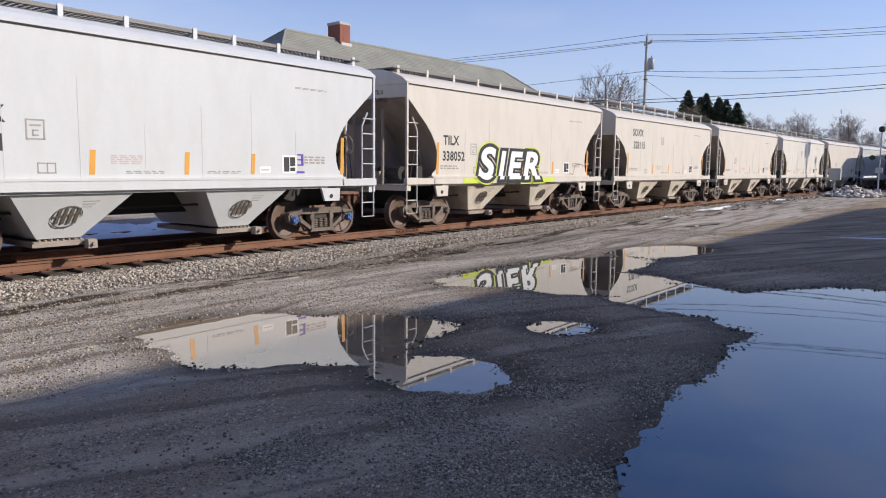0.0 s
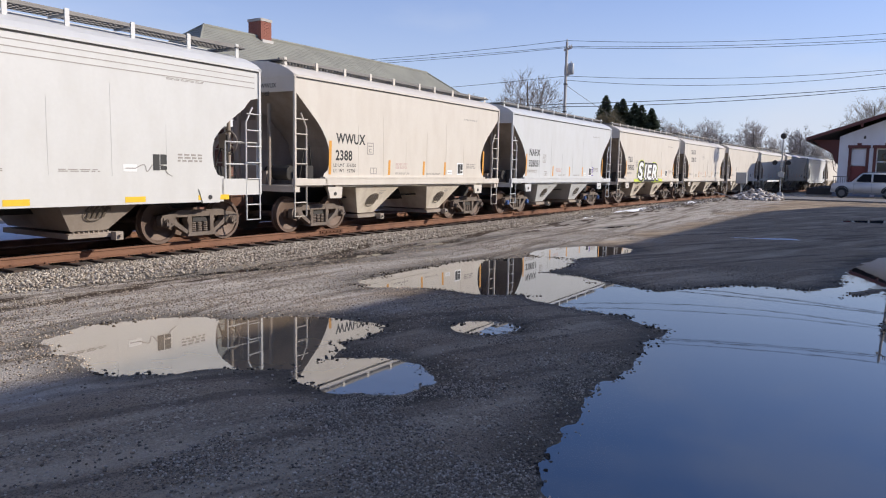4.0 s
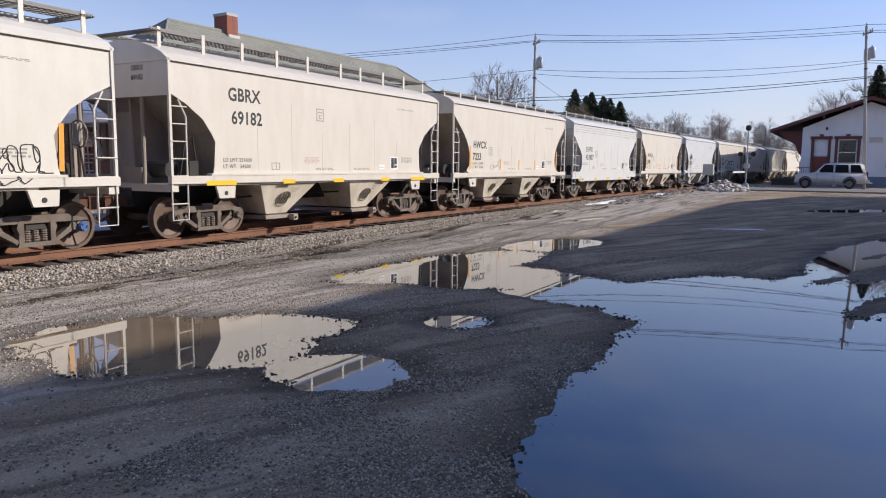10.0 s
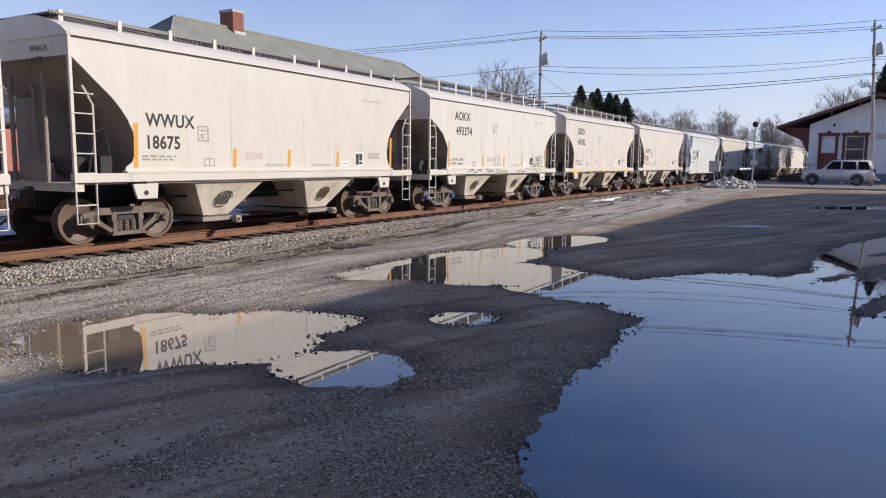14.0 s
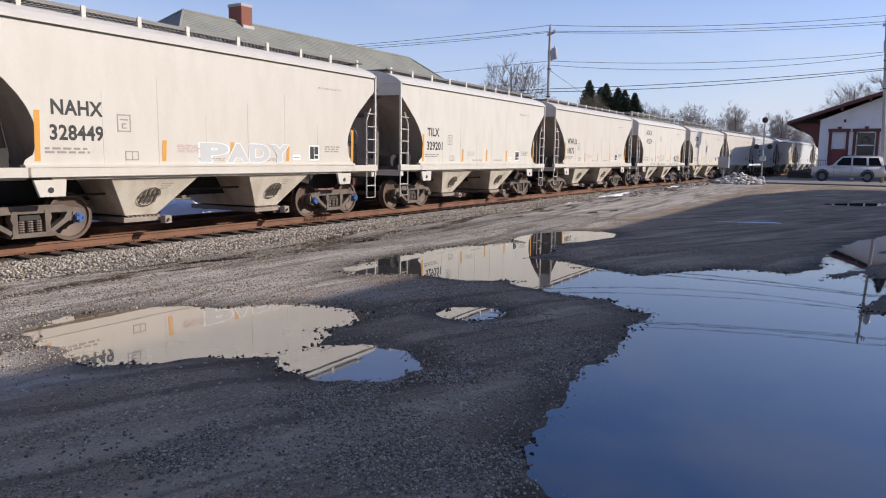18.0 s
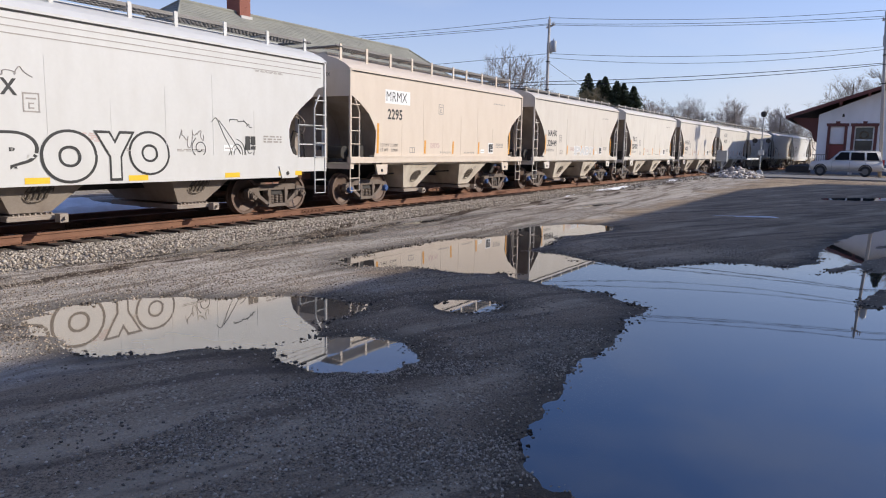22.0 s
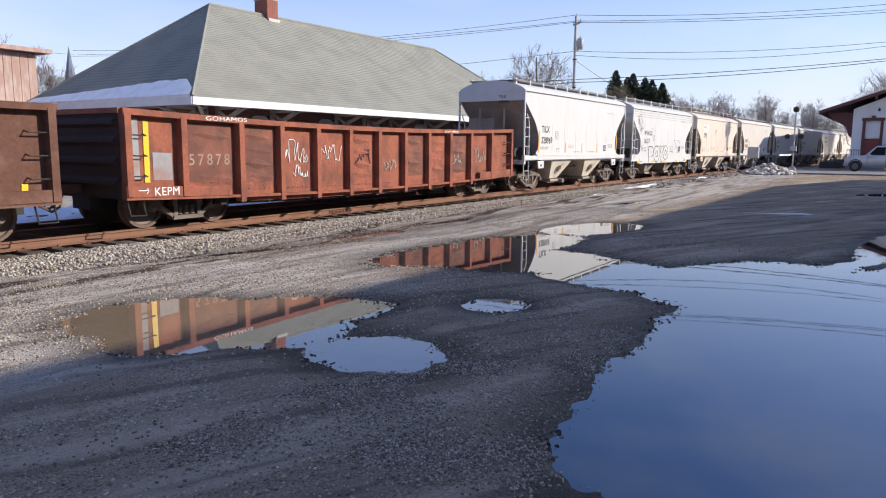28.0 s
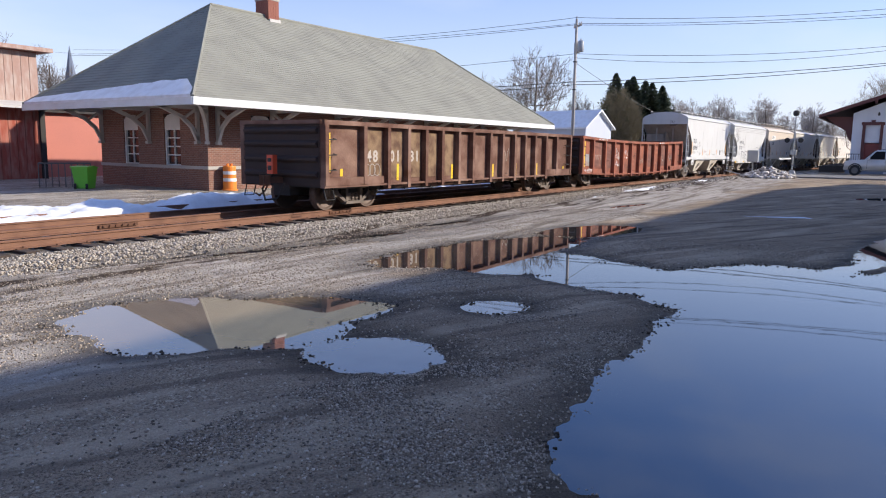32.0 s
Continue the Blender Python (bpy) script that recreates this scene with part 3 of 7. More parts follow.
def spring_mesh(bm):
    for x in (-0.16, 0.0, 0.16):
        k = len(bm.verts)
        lathe(bm, [(r, 0.24 + 0.021 * i) for i in range(11) for r in ((0.052, 0.072)[i % 2],)], 8)
        moved(bm, Matrix.Translation((x, 0, 0)), k)


def build_truck(parent, x, colour_cap):
    wheel_me = shared("wheelset", wheelset_mesh, WHEEL, False)
    def bolster(bm):
        frustum(bm, (-0.2, 0.2, -1.05, 1.05, 0.46), (-0.17, 0.17, -1.0, 1.0, 0.62))
        box(bm, -0.75, 0.75, -0.05, 0.05, 0.42, 0.5)
        for s in (-1, 1):
            box(bm, s * 0.42 - 0.03, s * 0.42 + 0.03, -0.8, 0.8, 0.33, 0.43)
    truck = put("truck", shared("truck_bolster", bolster, BLACKSTEEL), parent, pose(x, 0, 0), "rusty two-axle freight truck")
    for y in (-1.0, 1.0):
        put("side_frame", shared("side_frame", side_frame_mesh, IRON), truck, pose(0, y, 0), "dusty brown cast side frame")
        put("spring_nest", shared("springs", spring_mesh, IRON), truck, pose(0, y, 0))
    def brake_beam(bm):
        for s in (-1, 1):
            box(bm, s * 0.36 - 0.04, s * 0.36 + 0.04, -0.92, 0.92, 0.3, 0.38)
            for y in (-0.76, 0.76):
                prism(bm, [(s * 0.4, 0.28), (s * 0.47, 0.3), (s * 0.43, 0.5), (s * 0.47, 0.66), (s * 0.38, 0.62), (s * 0.36, 0.44)], "y", y - 0.05, y + 0.05)
    put("brake_beam", shared("brake_beam", brake_beam, RUST), truck, None, "rusty brake beam with shoes")
    axles = []
    for ax in (-0.889, 0.889):
        w = put("wheelset", wheel_me, truck, pose(ax, 0, 0.457), "two steel wheels on an axle")
        axles.append(w)
        for turn in (0, 180):
            put("bearing_cap", shared("caps_" + colour_cap, cap_mesh, BLUE if colour_cap == "blue" else IRON), truck, pose(ax, 0, 0.457, 0, 0, turn), colour_cap + " roller bearing end cap")
    return axles


def coupler_mesh(bm):
    box(bm, -0.05, 0.42, -0.07, 0.07, 0.76, 0.92)
    prism(bm, [(0.42, -0.1), (0.6, -0.14), (0.7, -0.04), (0.62, 0.02), (0.68, 0.12), (0.5, 0.14), (0.42, 0.08)], "z", 0.70, 0.97)
    path_tube(bm, [(0.1, -0.28, 0.8), (0.25, -0.3, 0.55), (0.5, -0.26, 0.42), (0.68, -0.2, 0.5)], 0.025, 6)


OPENINGS = {   # how far the side sheet stands in from the end, by height above the rail
    "round": ((0.03, 3.65), (0.13, 3.52), (0.3, 3.38), (0.61, 3.11), (0.88, 2.88), (1.08, 2.66), (1.22, 2.46), (1.32, 2.24), (1.36, 2.02), (1.34, 1.8), (1.28, 1.64), (1.14, 1.55), (1.1, 1.45)),
    "angled": ((0.03, 3.2), (0.16, 3.13), (0.51, 2.96), (0.94, 2.67), (1.2, 2.34), (1.29, 2.18), (1.24, 1.6), (1.2, 1.45)),
    "stepped": ((0.03, 3.72), (0.08, 3.27), (0.31, 3.22), (0.42, 3.12), (0.52, 3.0), (0.72, 2.86), (0.99, 2.67), (1.22, 2.48), (1.38, 2.29), (1.44, 2.1), (1.44, 1.9), (1.4, 1.68), (1.31, 1.51), (1.1, 1.43)),
}


def strip(parent, name, x0, x1, z0, z1, mat, y=-1.5, lean=0.0, label="", depth=0.004):
    """A thin panel on the lot side of a car."""
    bm = B()
    prism(bm, [(x0, z0), (x1, z0), (x1 + lean, z1), (x0 + lean, z1)], "y", y - depth, y)
    return part(name, bm, mat, parent, label)


def lettering(parent, text, x, z, size, mat, y=-1.5, name="lettering", bold=0.0, space=1.0, wide=1.0, turn=0.0, label="", slant=0.0):
    me = letters(text, size, bold, space, slant)
    me.materials.append(mat)
    ob = put(name, me, parent, Matrix.Translation((x, y, z)) @ pose(0, 0, 0, 90, 0, 0) @ pose(0, 0, 0, 0, 0, turn) @ Matrix.Diagonal((wide, 1, 1, 1)), label or "lettering that reads " + text)
    return ob


def small_print(parent, x, z, rows, width, mat, seed, h=0.045, y=-1.5):
    """Unreadable stencilling as short bars."""
    rnd = random.Random(seed)
    bm = B()
    for i in range(rows):
        a = x
        while a < x + width - 0.04:
            w = rnd.uniform(0.06, 0.2)
            b = min(a + w, x + width)
            box(bm, a, b, y - 0.004, y, z - i * h * 1.75, z - i * h * 1.75 + h)
            a = b + 0.05
    return part("small_print", bm, mat, parent, "rows of small stencilled print")


def loops(parent, mat, pts, r, y=-1.505, name="spray_scrawl", label="thin sprayed scrawl"):
    """A sprayed line through points (x, z), rounded."""
    c = bpy.data.curves.new("line", "CURVE")
    c.dimensions, c.bevel_depth, c.bevel_resolution, c.resolution_u = "3D", r, 0, 5
    sp = c.splines.new("NURBS")
    sp.points.add(len(pts) - 1)
    for p, (a, b) in zip(sp.points, pts):
        p.co = (a, 0, b, 1)
    sp.use_endpoint_u, sp.order_u = True, 3
    ob = bpy.data.objects.new("line", c)
    scene.collection.objects.link(ob)
    me = bpy.data.meshes.new_from_object(ob.evaluated_get(bpy.context.evaluated_depsgraph_get()))
    bpy.data.objects.remove(ob)
    me.materials.clear()
    me.materials.append(mat)
    for v in me.vertices:
        v.co.y *= 0.15
    return put(name, me, parent, pose(0, y, 0), label)


def drape(me, high, low, fold=1.47):
    """Lays a flat sign over the side sheet and the sill that stands proud below it."""
    bm = B()
    bm.from_mesh(me)
    cut = bmesh.ops.bisect_plane(bm, geom=bm.verts[:] + bm.edges[:] + bm.faces[:], plane_co=(0, 0, fold), plane_no=(0, 0, 1))
    edges = [e for e in cut["geom_cut"] if isinstance(e, bmesh.types.BMEdge)]
    if edges:
        bmesh.ops.split_edges(bm, edges=edges)
    for f in bm.faces:
        for v in f.verts:
            v.co.y = high if f.calc_center_median().z > fold else low
    bm.to_mesh(me)
    bm.free()


def graffiti(side, ch, x0, x1, z0, z1, fill, ink, rim=0.05, slant=0.0, glow=None, lift=0.0, body=0.05, sill=-1.573):
    """One fat sprayed letter: its outline fills the rectangle x0..x1, z0..z1."""
    layers = [("graffiti_outline", ink, body + rim, 0.003, "outline of the graffiti letter " + ch), ("graffiti_letter", fill, body, 0.006, "fill of the graffiti letter " + ch)]
    if glow:
        layers.insert(0, ("graffiti_glow", glow, body + rim + 0.03, 0.0015, "sprayed edge of the graffiti letter " + ch))
    ref = letters(ch, 1.0, body + rim, 1, slant, 8)
    lo = [min(v.co[k] for v in ref.vertices) for k in (0, 1)]
    hi = [max(v.co[k] for v in ref.vertices) for k in (0, 1)]
    for name, mat, fat, off, text in layers:
        me = letters(ch, 1.0, fat, 1, slant, 8)
        for v in me.vertices:
            u, w = v.co.x, v.co.y
            v.co = (x0 + (x1 - x0) * (u - lo[0]) / (hi[0] - lo[0]), 0, z0 + (z1 - z0) * (w - lo[1]) / (hi[1] - lo[1]))
        drape(me, -1.5 - off - lift, sill - off - lift)
        me.materials.append(mat)
        put(name, me, side, None, text)


def spiral(cx, cz, r0, r1, turns, start=0.0, flat=1.0):
    n = int(10 * turns) + 2
    return [(cx + (r0 + (r1 - r0) * i / n) * math.cos(start + math.tau * turns * i / n), cz + flat * (r0 + (r1 - r0) * i / n) * math.sin(start + math.tau * turns * i / n)) for i in range(n + 1)]


def scrawl(seed, x, z, w, h, n):
    rnd = random.Random(seed)
    out, up = [], 0.5
    for i in range(n):
        up = min(1, max(0, up + rnd.uniform(-0.75, 0.75)))
        out.append((x + w * (i / n) + rnd.uniform(-0.09, 0.09) * w, z + h * up))
    return out


def build_hopper(label, length, color, style, near=True, caps="brown"):
    car = thing("hopper_car", pose(0, 0, 0), label, "hopper car", "cars of the freight train")
    h, w = length / 2, 1.5
    mat = PAINTS[color]
    up = {"round": 0.09, "angled": 0.0, "stepped": 0.04}[style]        # eave height above 3.87
    low = {"round": -0.15, "angled": 0.0, "stepped": -0.08}[style]      # walkway height above 4.5
    # body core: end walls, slope sheets and floor
    bm = B()
    outline = OPENINGS[style]
    inner = [(a + 0.05, z) for a, z in outline if z > 2.15] + [(1.62, 1.2)]
    prism(bm, [(-h + a, z) for a, z in inner] + [(h - a, z) for a, z in reversed(inner)] + [(h - 0.06, 3.86 + up), (-h + 0.06, 3.86 + up)], "y", -w + 0.015, w - 0.015)
    bm.normal_update()
    # end sheets dusty; floor faces coloured black for the shade between the bays
    for f in bm.faces:
        c = f.calc_center_median()
        if abs(f.normal.y) < 0.5 and c.z < 3.7:
            f.material_index = 2 if c.z < 1.3 else 1
    part("body", bm, [mat, GRIME if style != "stepped" else PAINTS["grey"], BLACKSTEEL], car, "hopper body with sloped end sheets brown with dust")
    for s in (-1, 1):
        bm = B()
        a, b = sorted((s * (h - 0.045), s * (h - 0.02)))
        box(bm, a, b, -w + 0.03, w - 0.03, outline[0][1] - 0.08, 3.86 + up)
        part("end_plate", bm, mat, car, "painted upper end plate")
    poly = [(-h + a, z) for a, z in outline] + [(h - a, z) for a, z in reversed(outline)] + [(h - 0.03, 3.87 + up), (-h + 0.03, 3.87 + up)]
    for y in (-1, 1):
        bm = B()
        prism(bm, poly, "y", y * (w - 0.014), y * w)
        sheet = part("side_sheet", bm, mat, car)
        if y < 0:
            side = sheet
    # upright seams of the side sheet
    if near:
        n = 7
        for i in range(1, n):
            x = -h + 1.4 + (length - 2.8) * i / n
            bm = B()
            box(bm, x - 0.004, x + 0.004, -w - 0.004, -w, 1.47, 2.5 + 0.7 * ((i * 7) % 3) / 2)
            part("seam", bm, mat, side)
    # roof
    bm = B()
    arc = [(-1.53, 3.84), (-1.53, 3.885), (-1.36, 4.02), (-1.05, 4.16), (-0.65, 4.28), (0, 4.36), (0.65, 4.28), (1.05, 4.16), (1.36, 4.02), (1.53, 3.885), (1.53, 3.84)]
    arc = [(a, z + up * (1 - 0.75 * (1 - abs(a) / 1.53))) for a, z in arc]
    prism(bm, arc, "x", -h + 0.0, h - 0.0)
    roof = part("roof", bm, mat, car)
    for y in (-1, 1):
        bm = B()
        box(bm, -h + 0.02, h - 0.02, y * 1.512 - 0.012, y * 1.512 + 0.012, 3.815 + up, 3.84 + up)
        part("eave_gutter", bm, BLACKSTEEL, roof, "dark drip line under the roof edge")
    if style == "stepped":
        for k, (yy, zz) in enumerate(((-1.5, 3.72), (-1.5, 3.6), (-1.5, 3.48))):
            strip(side, "rib_line", -h + 0.25, h - 0.2, zz, zz + 0.018, FADED, -1.5)
    bm = B()
    box(bm, -h + 0.5, h - 0.5, -0.3, 0.3, 4.3, 4.44 + low * 0.4)
    part("hatch", bm, mat, roof, "long trough hatch along the roof")
    # running boards with posts
    for y in (-1, 1):
        bm = B()
        y0, y1 = sorted((y * 0.42, y * 0.98))
        nb = 6
        for i in range(nb):
            a = y0 + (y1 - y0) * i / (nb - 1)
            box(bm, -h + 0.05, h - 0.05, a - 0.012, a + 0.012, 4.50 + low, 4.535 + low)
        for i in range(int(length / 0.12)):
            x = -h + 0.1 + i * 0.12
            box(bm, x, x + 0.03, y0, y1, 4.505 + low, 4.53 + low)
        board = part("running_board", bm, STEELGREY, car, "open steel grating walkway")
        bm = B()
        box(bm, -h + 0.03, h - 0.03, y * 0.985 - 0.01, y * 0.985 + 0.01, 4.535 + low, 4.57 + low)
        part("board_edge", bm, STEELGREY, board)
        posts = 10 if style != "stepped" else 9
        for i in range(posts):
            x = -h + 0.25 + (length - 0.5) * i / (posts - 1)
            if i == posts // 2:
                x += 0.25
            bm = B()
            box(bm, x - 0.045, x + 0.045, y * 1.0 - 0.014, y * 1.0 + 0.014, 4.14, 4.6 + low)
            box(bm, x - 0.02, x + 0.02, min(y * 0.42, y * 0.98), max(y * 0.42, y * 0.98), 4.465 + low, 4.5 + low)
            part("board_post", bm, mat, board)
    for x in (-h + 0.02, h - 0.3):
        bm = B()
        for i in range(5):
            box(bm, x + i * 0.06, x + i * 0.06 + 0.03, -1.05, 1.05, 4.5 + low, 4.53 + low)
        part("cross_board", bm, STEELGREY, car)
    # side sills
    for y in (-1, 1):
        bm = B()
        out = 1.508 if style == "stepped" else 1.56
        a, b = sorted((y * 1.44, y * out))
        deep = 0.92 if style == "stepped" else 1.25
        box(bm, -h + 1.15, h - 1.15, a, b, deep, 1.42)
        if style != "stepped":
            box(bm, -h + 1.1, h - 1.1, min(y * 1.4, y * 1.572), max(y * 1.4, y * 1.572), 1.42, 1.47)
        else:
            box(bm, -h + 1.15, h - 1.15, min(y * 1.4, y * out), max(y * 1.4, y * out), 1.42, 1.47)
        box(bm, -h, -h + 1.2, a, b, max(1.05, deep), 1.42)
        box(bm, h - 1.2, h, a, b, max(1.05, deep), 1.42)
        part("side_sill", bm, mat, car)
        for s in (-1, 1):
            bm = B()
            x = s * (h - 1.55)
            prism(bm, [(x - 0.3, 1.2), (x + 0.3, 1.2), (x + 0.27, 0.9), (x - 0.2, 0.9)], "y", y * 1.5 - 0.03, y * 1.5 + 0.03)
            tube(bm, (x, y * 1.5 - 0.02 + 0.04 * (y > 0), 1.02), (x, y * 1.545, 1.02), 0.05, 8, mi=1)
            part("jacking_pad", bm, [mat, INK], car, "jacking pad plate with a dark hole")
    # end platforms, posts, ladders
    for s in (-1, 1):
        bm = B()
        a, b = sorted((s * h, s * (h - 0.22)))
        box(bm, a, b, -1.5, 1.5, 1.08, 1.22)
        box(bm, min(s * h, s * (h - 1.2)), max(s * h, s * (h - 1.2)), -1.42, 1.42, 1.2, 1.24)
        part("end_sill", bm, mat, car)
        bm = B()
        for yy in (-0.55, 0.55):
            tube(bm, (s * (h - 0.12), yy, 1.2), (s * (h - 0.12), yy, 3.3), 0.045, 8)
        box(bm, min(s * (h - 0.6), s * (h - 0.2)), max(s * (h - 0.6), s * (h - 0.2)), -0.35, 0.35, 1.25, 1.6)
        part("end_brace", bm, GRIME, car, "dusty upright braces and brake gear")
        for y in (-1, 1):
            yy = y * 1.5
            bm = B()
            x0, x1 = s * (h - 0.02), s * (h - 0.47)
            box(bm, min(x0, x0 - s * 0.06), max(x0, x0 - s * 0.06), yy - 0.03, yy + 0.03, 1.1, 3.9 + up)
            path_tube(bm, [(x1, yy, 1.2), (x1, yy, 2.7), (x1 + s * 0.14, yy, 2.95), (x1 + s * 0.2, yy, 3.05)], 0.024, 6)
            for i in range(5):
                z = 1.42 + i * 0.37
                tube(bm, (x0, yy - y * 0.0 + y * 0.03, z), (x1, yy + y * 0.03, z), 0.014, 6)
            path_tube(bm, [(x0 - s * 0.03, yy, 1.15), (x0 - s * 0.03, yy, 0.47), (x1, yy, 0.47), (x1, yy, 1.2)], 0.02, 6)
            tube(bm, (x0, yy, 0.82), (x1, yy, 0.82), 0.016, 6)
            part("ladder", bm, mat, car, "side ladder and stirrup step")
        if style == "stepped":
            # platform hand rails at the corner
            bm = B()
            yy = -1.46
            for a, b in ((0.1, 1.05),):
                path_tube(bm, [(s * (h - a), yy, 1.22), (s * (h - a), yy, 2.25), (s * (h - b), yy, 2.25), (s * (h - b), yy, 1.22)], 0.022, 6)
                tube(bm, (s * (h - a), yy, 1.75), (s * (h - b), yy, 1.75), 0.018, 6)
            path_tube(bm, [(s * (h - 0.1), yy, 2.25), (s * (h - 0.1), -0.5, 2.25), (s * (h - 0.1), -0.5, 1.22)], 0.02, 6)
            part("hand_rail", bm, mat, car, "bent pipe hand rail on the end platform")
        put("coupler", shared("coupler", coupler_mesh, RUST), car, pose(s * (h - 0.1), 0, 0) @ pose(0, 0, 0, 0, 0, 0 if s > 0 else 180))
    # web under the slope sheets, with a cross plate added to darken the opening
    for s in (-1, 1):
        bm = B()
        prism(bm, [(s * (h - 0.3), 1.24), (s * (h - 0.22), 3.1), (s * (h - 0.55), 3.05), (s * (h - 1.5), 2.2), (s * (h - 1.6), 1.24)], "y", -0.03, 0.03)
        prism(bm, [(0.25, 1.24), (1.44, 1.24), (1.44, 2.95), (0.25, 2.95)], "x", s * (h - 0.72), s * (h - 0.7))
        part("end_web", bm, GRIME, car, "dusty upright web with an added plate that darkens the opening")
    bm = B()
    tube(bm, (h - 0.75, -0.95, 1.5), (h - 0.75, 0.35, 1.5), 0.2, 12)
    path_tube(bm, [(h - 0.5, -1.2, 1.3), (h - 0.6, -1.22, 2.0), (h - 0.9, -1.15, 2.1), (h - 1.1, -1.1, 1.5)], 0.02)
    path_tube(bm, [(h - 0.85, -1.3, 1.26), (h - 0.85, -1.3, 2.4)], 0.03)
    part("air_reservoir", bm, BLACKSTEEL, car, "black air reservoir and pipes on the platform")
    # hand brake wheel on the leading platform
    bm = B()
    path_tube(bm, [(h - 0.3, -0.75 + 0.27 * math.cos(k * math.tau / 18), 2.25 + 0.27 * math.sin(k * math.tau / 18)) for k in range(19)], 0.02, 6)
    for k in range(5):
        tube(bm, (h - 0.34, -0.75, 2.25), (h - 0.3, -0.75 + 0.27 * math.cos(k * math.tau / 5), 2.25 + 0.27 * math.sin(k * math.tau / 5)), 0.012, 5)
    box(bm, h - 0.5, h - 0.34, -0.87, -0.63, 2.05, 2.45)
    box(bm, h - 0.46, h - 0.38, -0.8, -0.7, 1.24, 2.05)
    part("hand_brake", bm, GRIME, car, "round hand brake wheel on a post")
    # brake gear on the lagging platform
    bm = B()
    tube(bm, (-h + 0.55, -0.9, 1.55), (-h + 0.55, -0.1, 1.55), 0.19, 12)
    box(bm, -h + 0.75, -h + 1.0, -1.25, -0.9, 1.24, 1.75)
    path_tube(bm, [(-h + 0.5, -1.2, 1.3), (-h + 0.65, -1.25, 2.2), (-h + 0.9, -1.2, 2.3), (-h + 1.1, -1.1, 1.5)], 0.02)
    part("brake_cylinder", bm, BLACKSTEEL, car)
    # centre sill and bays
    bm = B()
    box(bm, -h, h, -0.25, 0.25, 0.72, 1.15)
    part("centre_sill", bm, BLACKSTEEL, car)
    for x in (-2.03, 1.6):
        bm = B()
        frustum(bm, (x - 0.38, x + 0.38, -1.08, 1.08, 0.42), (x - 0.9, x + 1.2, -1.43, 1.43, 1.19))
        # stepped cars: darker dust colour also stands for the deep sill's shade
        bay = part("hopper_bay", bm, GRIME if style == "stepped" else BAYPAINT if color != "grey" else PAINTS["grey"], car, "sloped discharge bay stained with dust")
        bm = B()
        box(bm, x - 0.45, x + 0.45, -1.14, 1.14, 0.28, 0.38)
        box(bm, x - 0.5, x + 0.47, -1.2, -1.14, 0.29, 0.35)
        tube(bm, (x + 0.45, -1.42, 0.31), (x + 0.45, 1.2, 0.31), 0.03, 8)
        box(bm, x + 0.37, x + 0.53, -1.36, -1.2, 0.23, 0.39)
        part("outlet_gate", bm, GRIME, bay, "outlet gate with a crank shaft")
        bm = B()
        for i in range(8):
            tube(bm, (x - 0.36 + i * 0.1, -1.16, 0.4), (x - 0.36 + i * 0.1, -1.09, 0.4), 0.018, 6)
        tagged(part("gate_bolts", bm, GRIME, bay), kind="stuff")
        if near:
            # stencilled emblem on the bay's slope: slanted strokes in a loose ring
            def vent(bm):
                for i in range(4):
                    prism(bm, [(-0.26 + i * 0.13, -0.1), (-0.19 + i * 0.13, -0.1), (-0.1 + i * 0.13, 0.12), (-0.17 + i * 0.13, 0.12)], "y", -0.006, 0.0)
                prism(bm, [(-0.3, -0.015), (0.3, 0.03), (0.3, 0.055), (-0.3, 0.01)], "y", -0.006, 0.0)
                ring = [(0.32 * math.cos(k * math.tau / 14) + 0.08 * math.sin(k * math.tau / 14), -0.003, 0.15 * math.sin(k * math.tau / 14)) for k in range(13)]
                path_tube(bm, ring, 0.009, 4)
            me = shared("vent", vent, EMBLEM)
            tagged(put("stencilled_emblem", me, bay, pose(x + 0.06, -1.272, 0.8, 23.4, 0, 0) @ Matrix.Diagonal((0.8, 1, 1.35, 1)), "dark stencilled emblem of slanted strokes"), kind="stuff")
            bm = B()
            for i in range(3):
                a = x + 0.3
                z = 1.06 - i * 0.05
                yy = -1.08 - 0.35 * (z - 0.38) / 0.81 - 0.003
                box(bm, a, a + 0.3 - 0.06 * i, yy, yy + 0.006, z, z + 0.02)
            tagged(part("small_print", bm, SOFTINK, bay), kind="stuff")
    # air line and train line under the car
    bm = B()
    path_tube(bm, [(-h + 1.9, -0.9, 0.86), (-1.0, -0.9, 0.9), (1.0, -0.85, 0.9), (h - 1.9, -0.9, 0.86)], 0.025)
    part("train_line", bm, BLACKSTEEL, car)
    axles = build_truck(car, -h + 1.43, caps) + build_truck(car, h - 1.43, caps)
    return car, side, axles




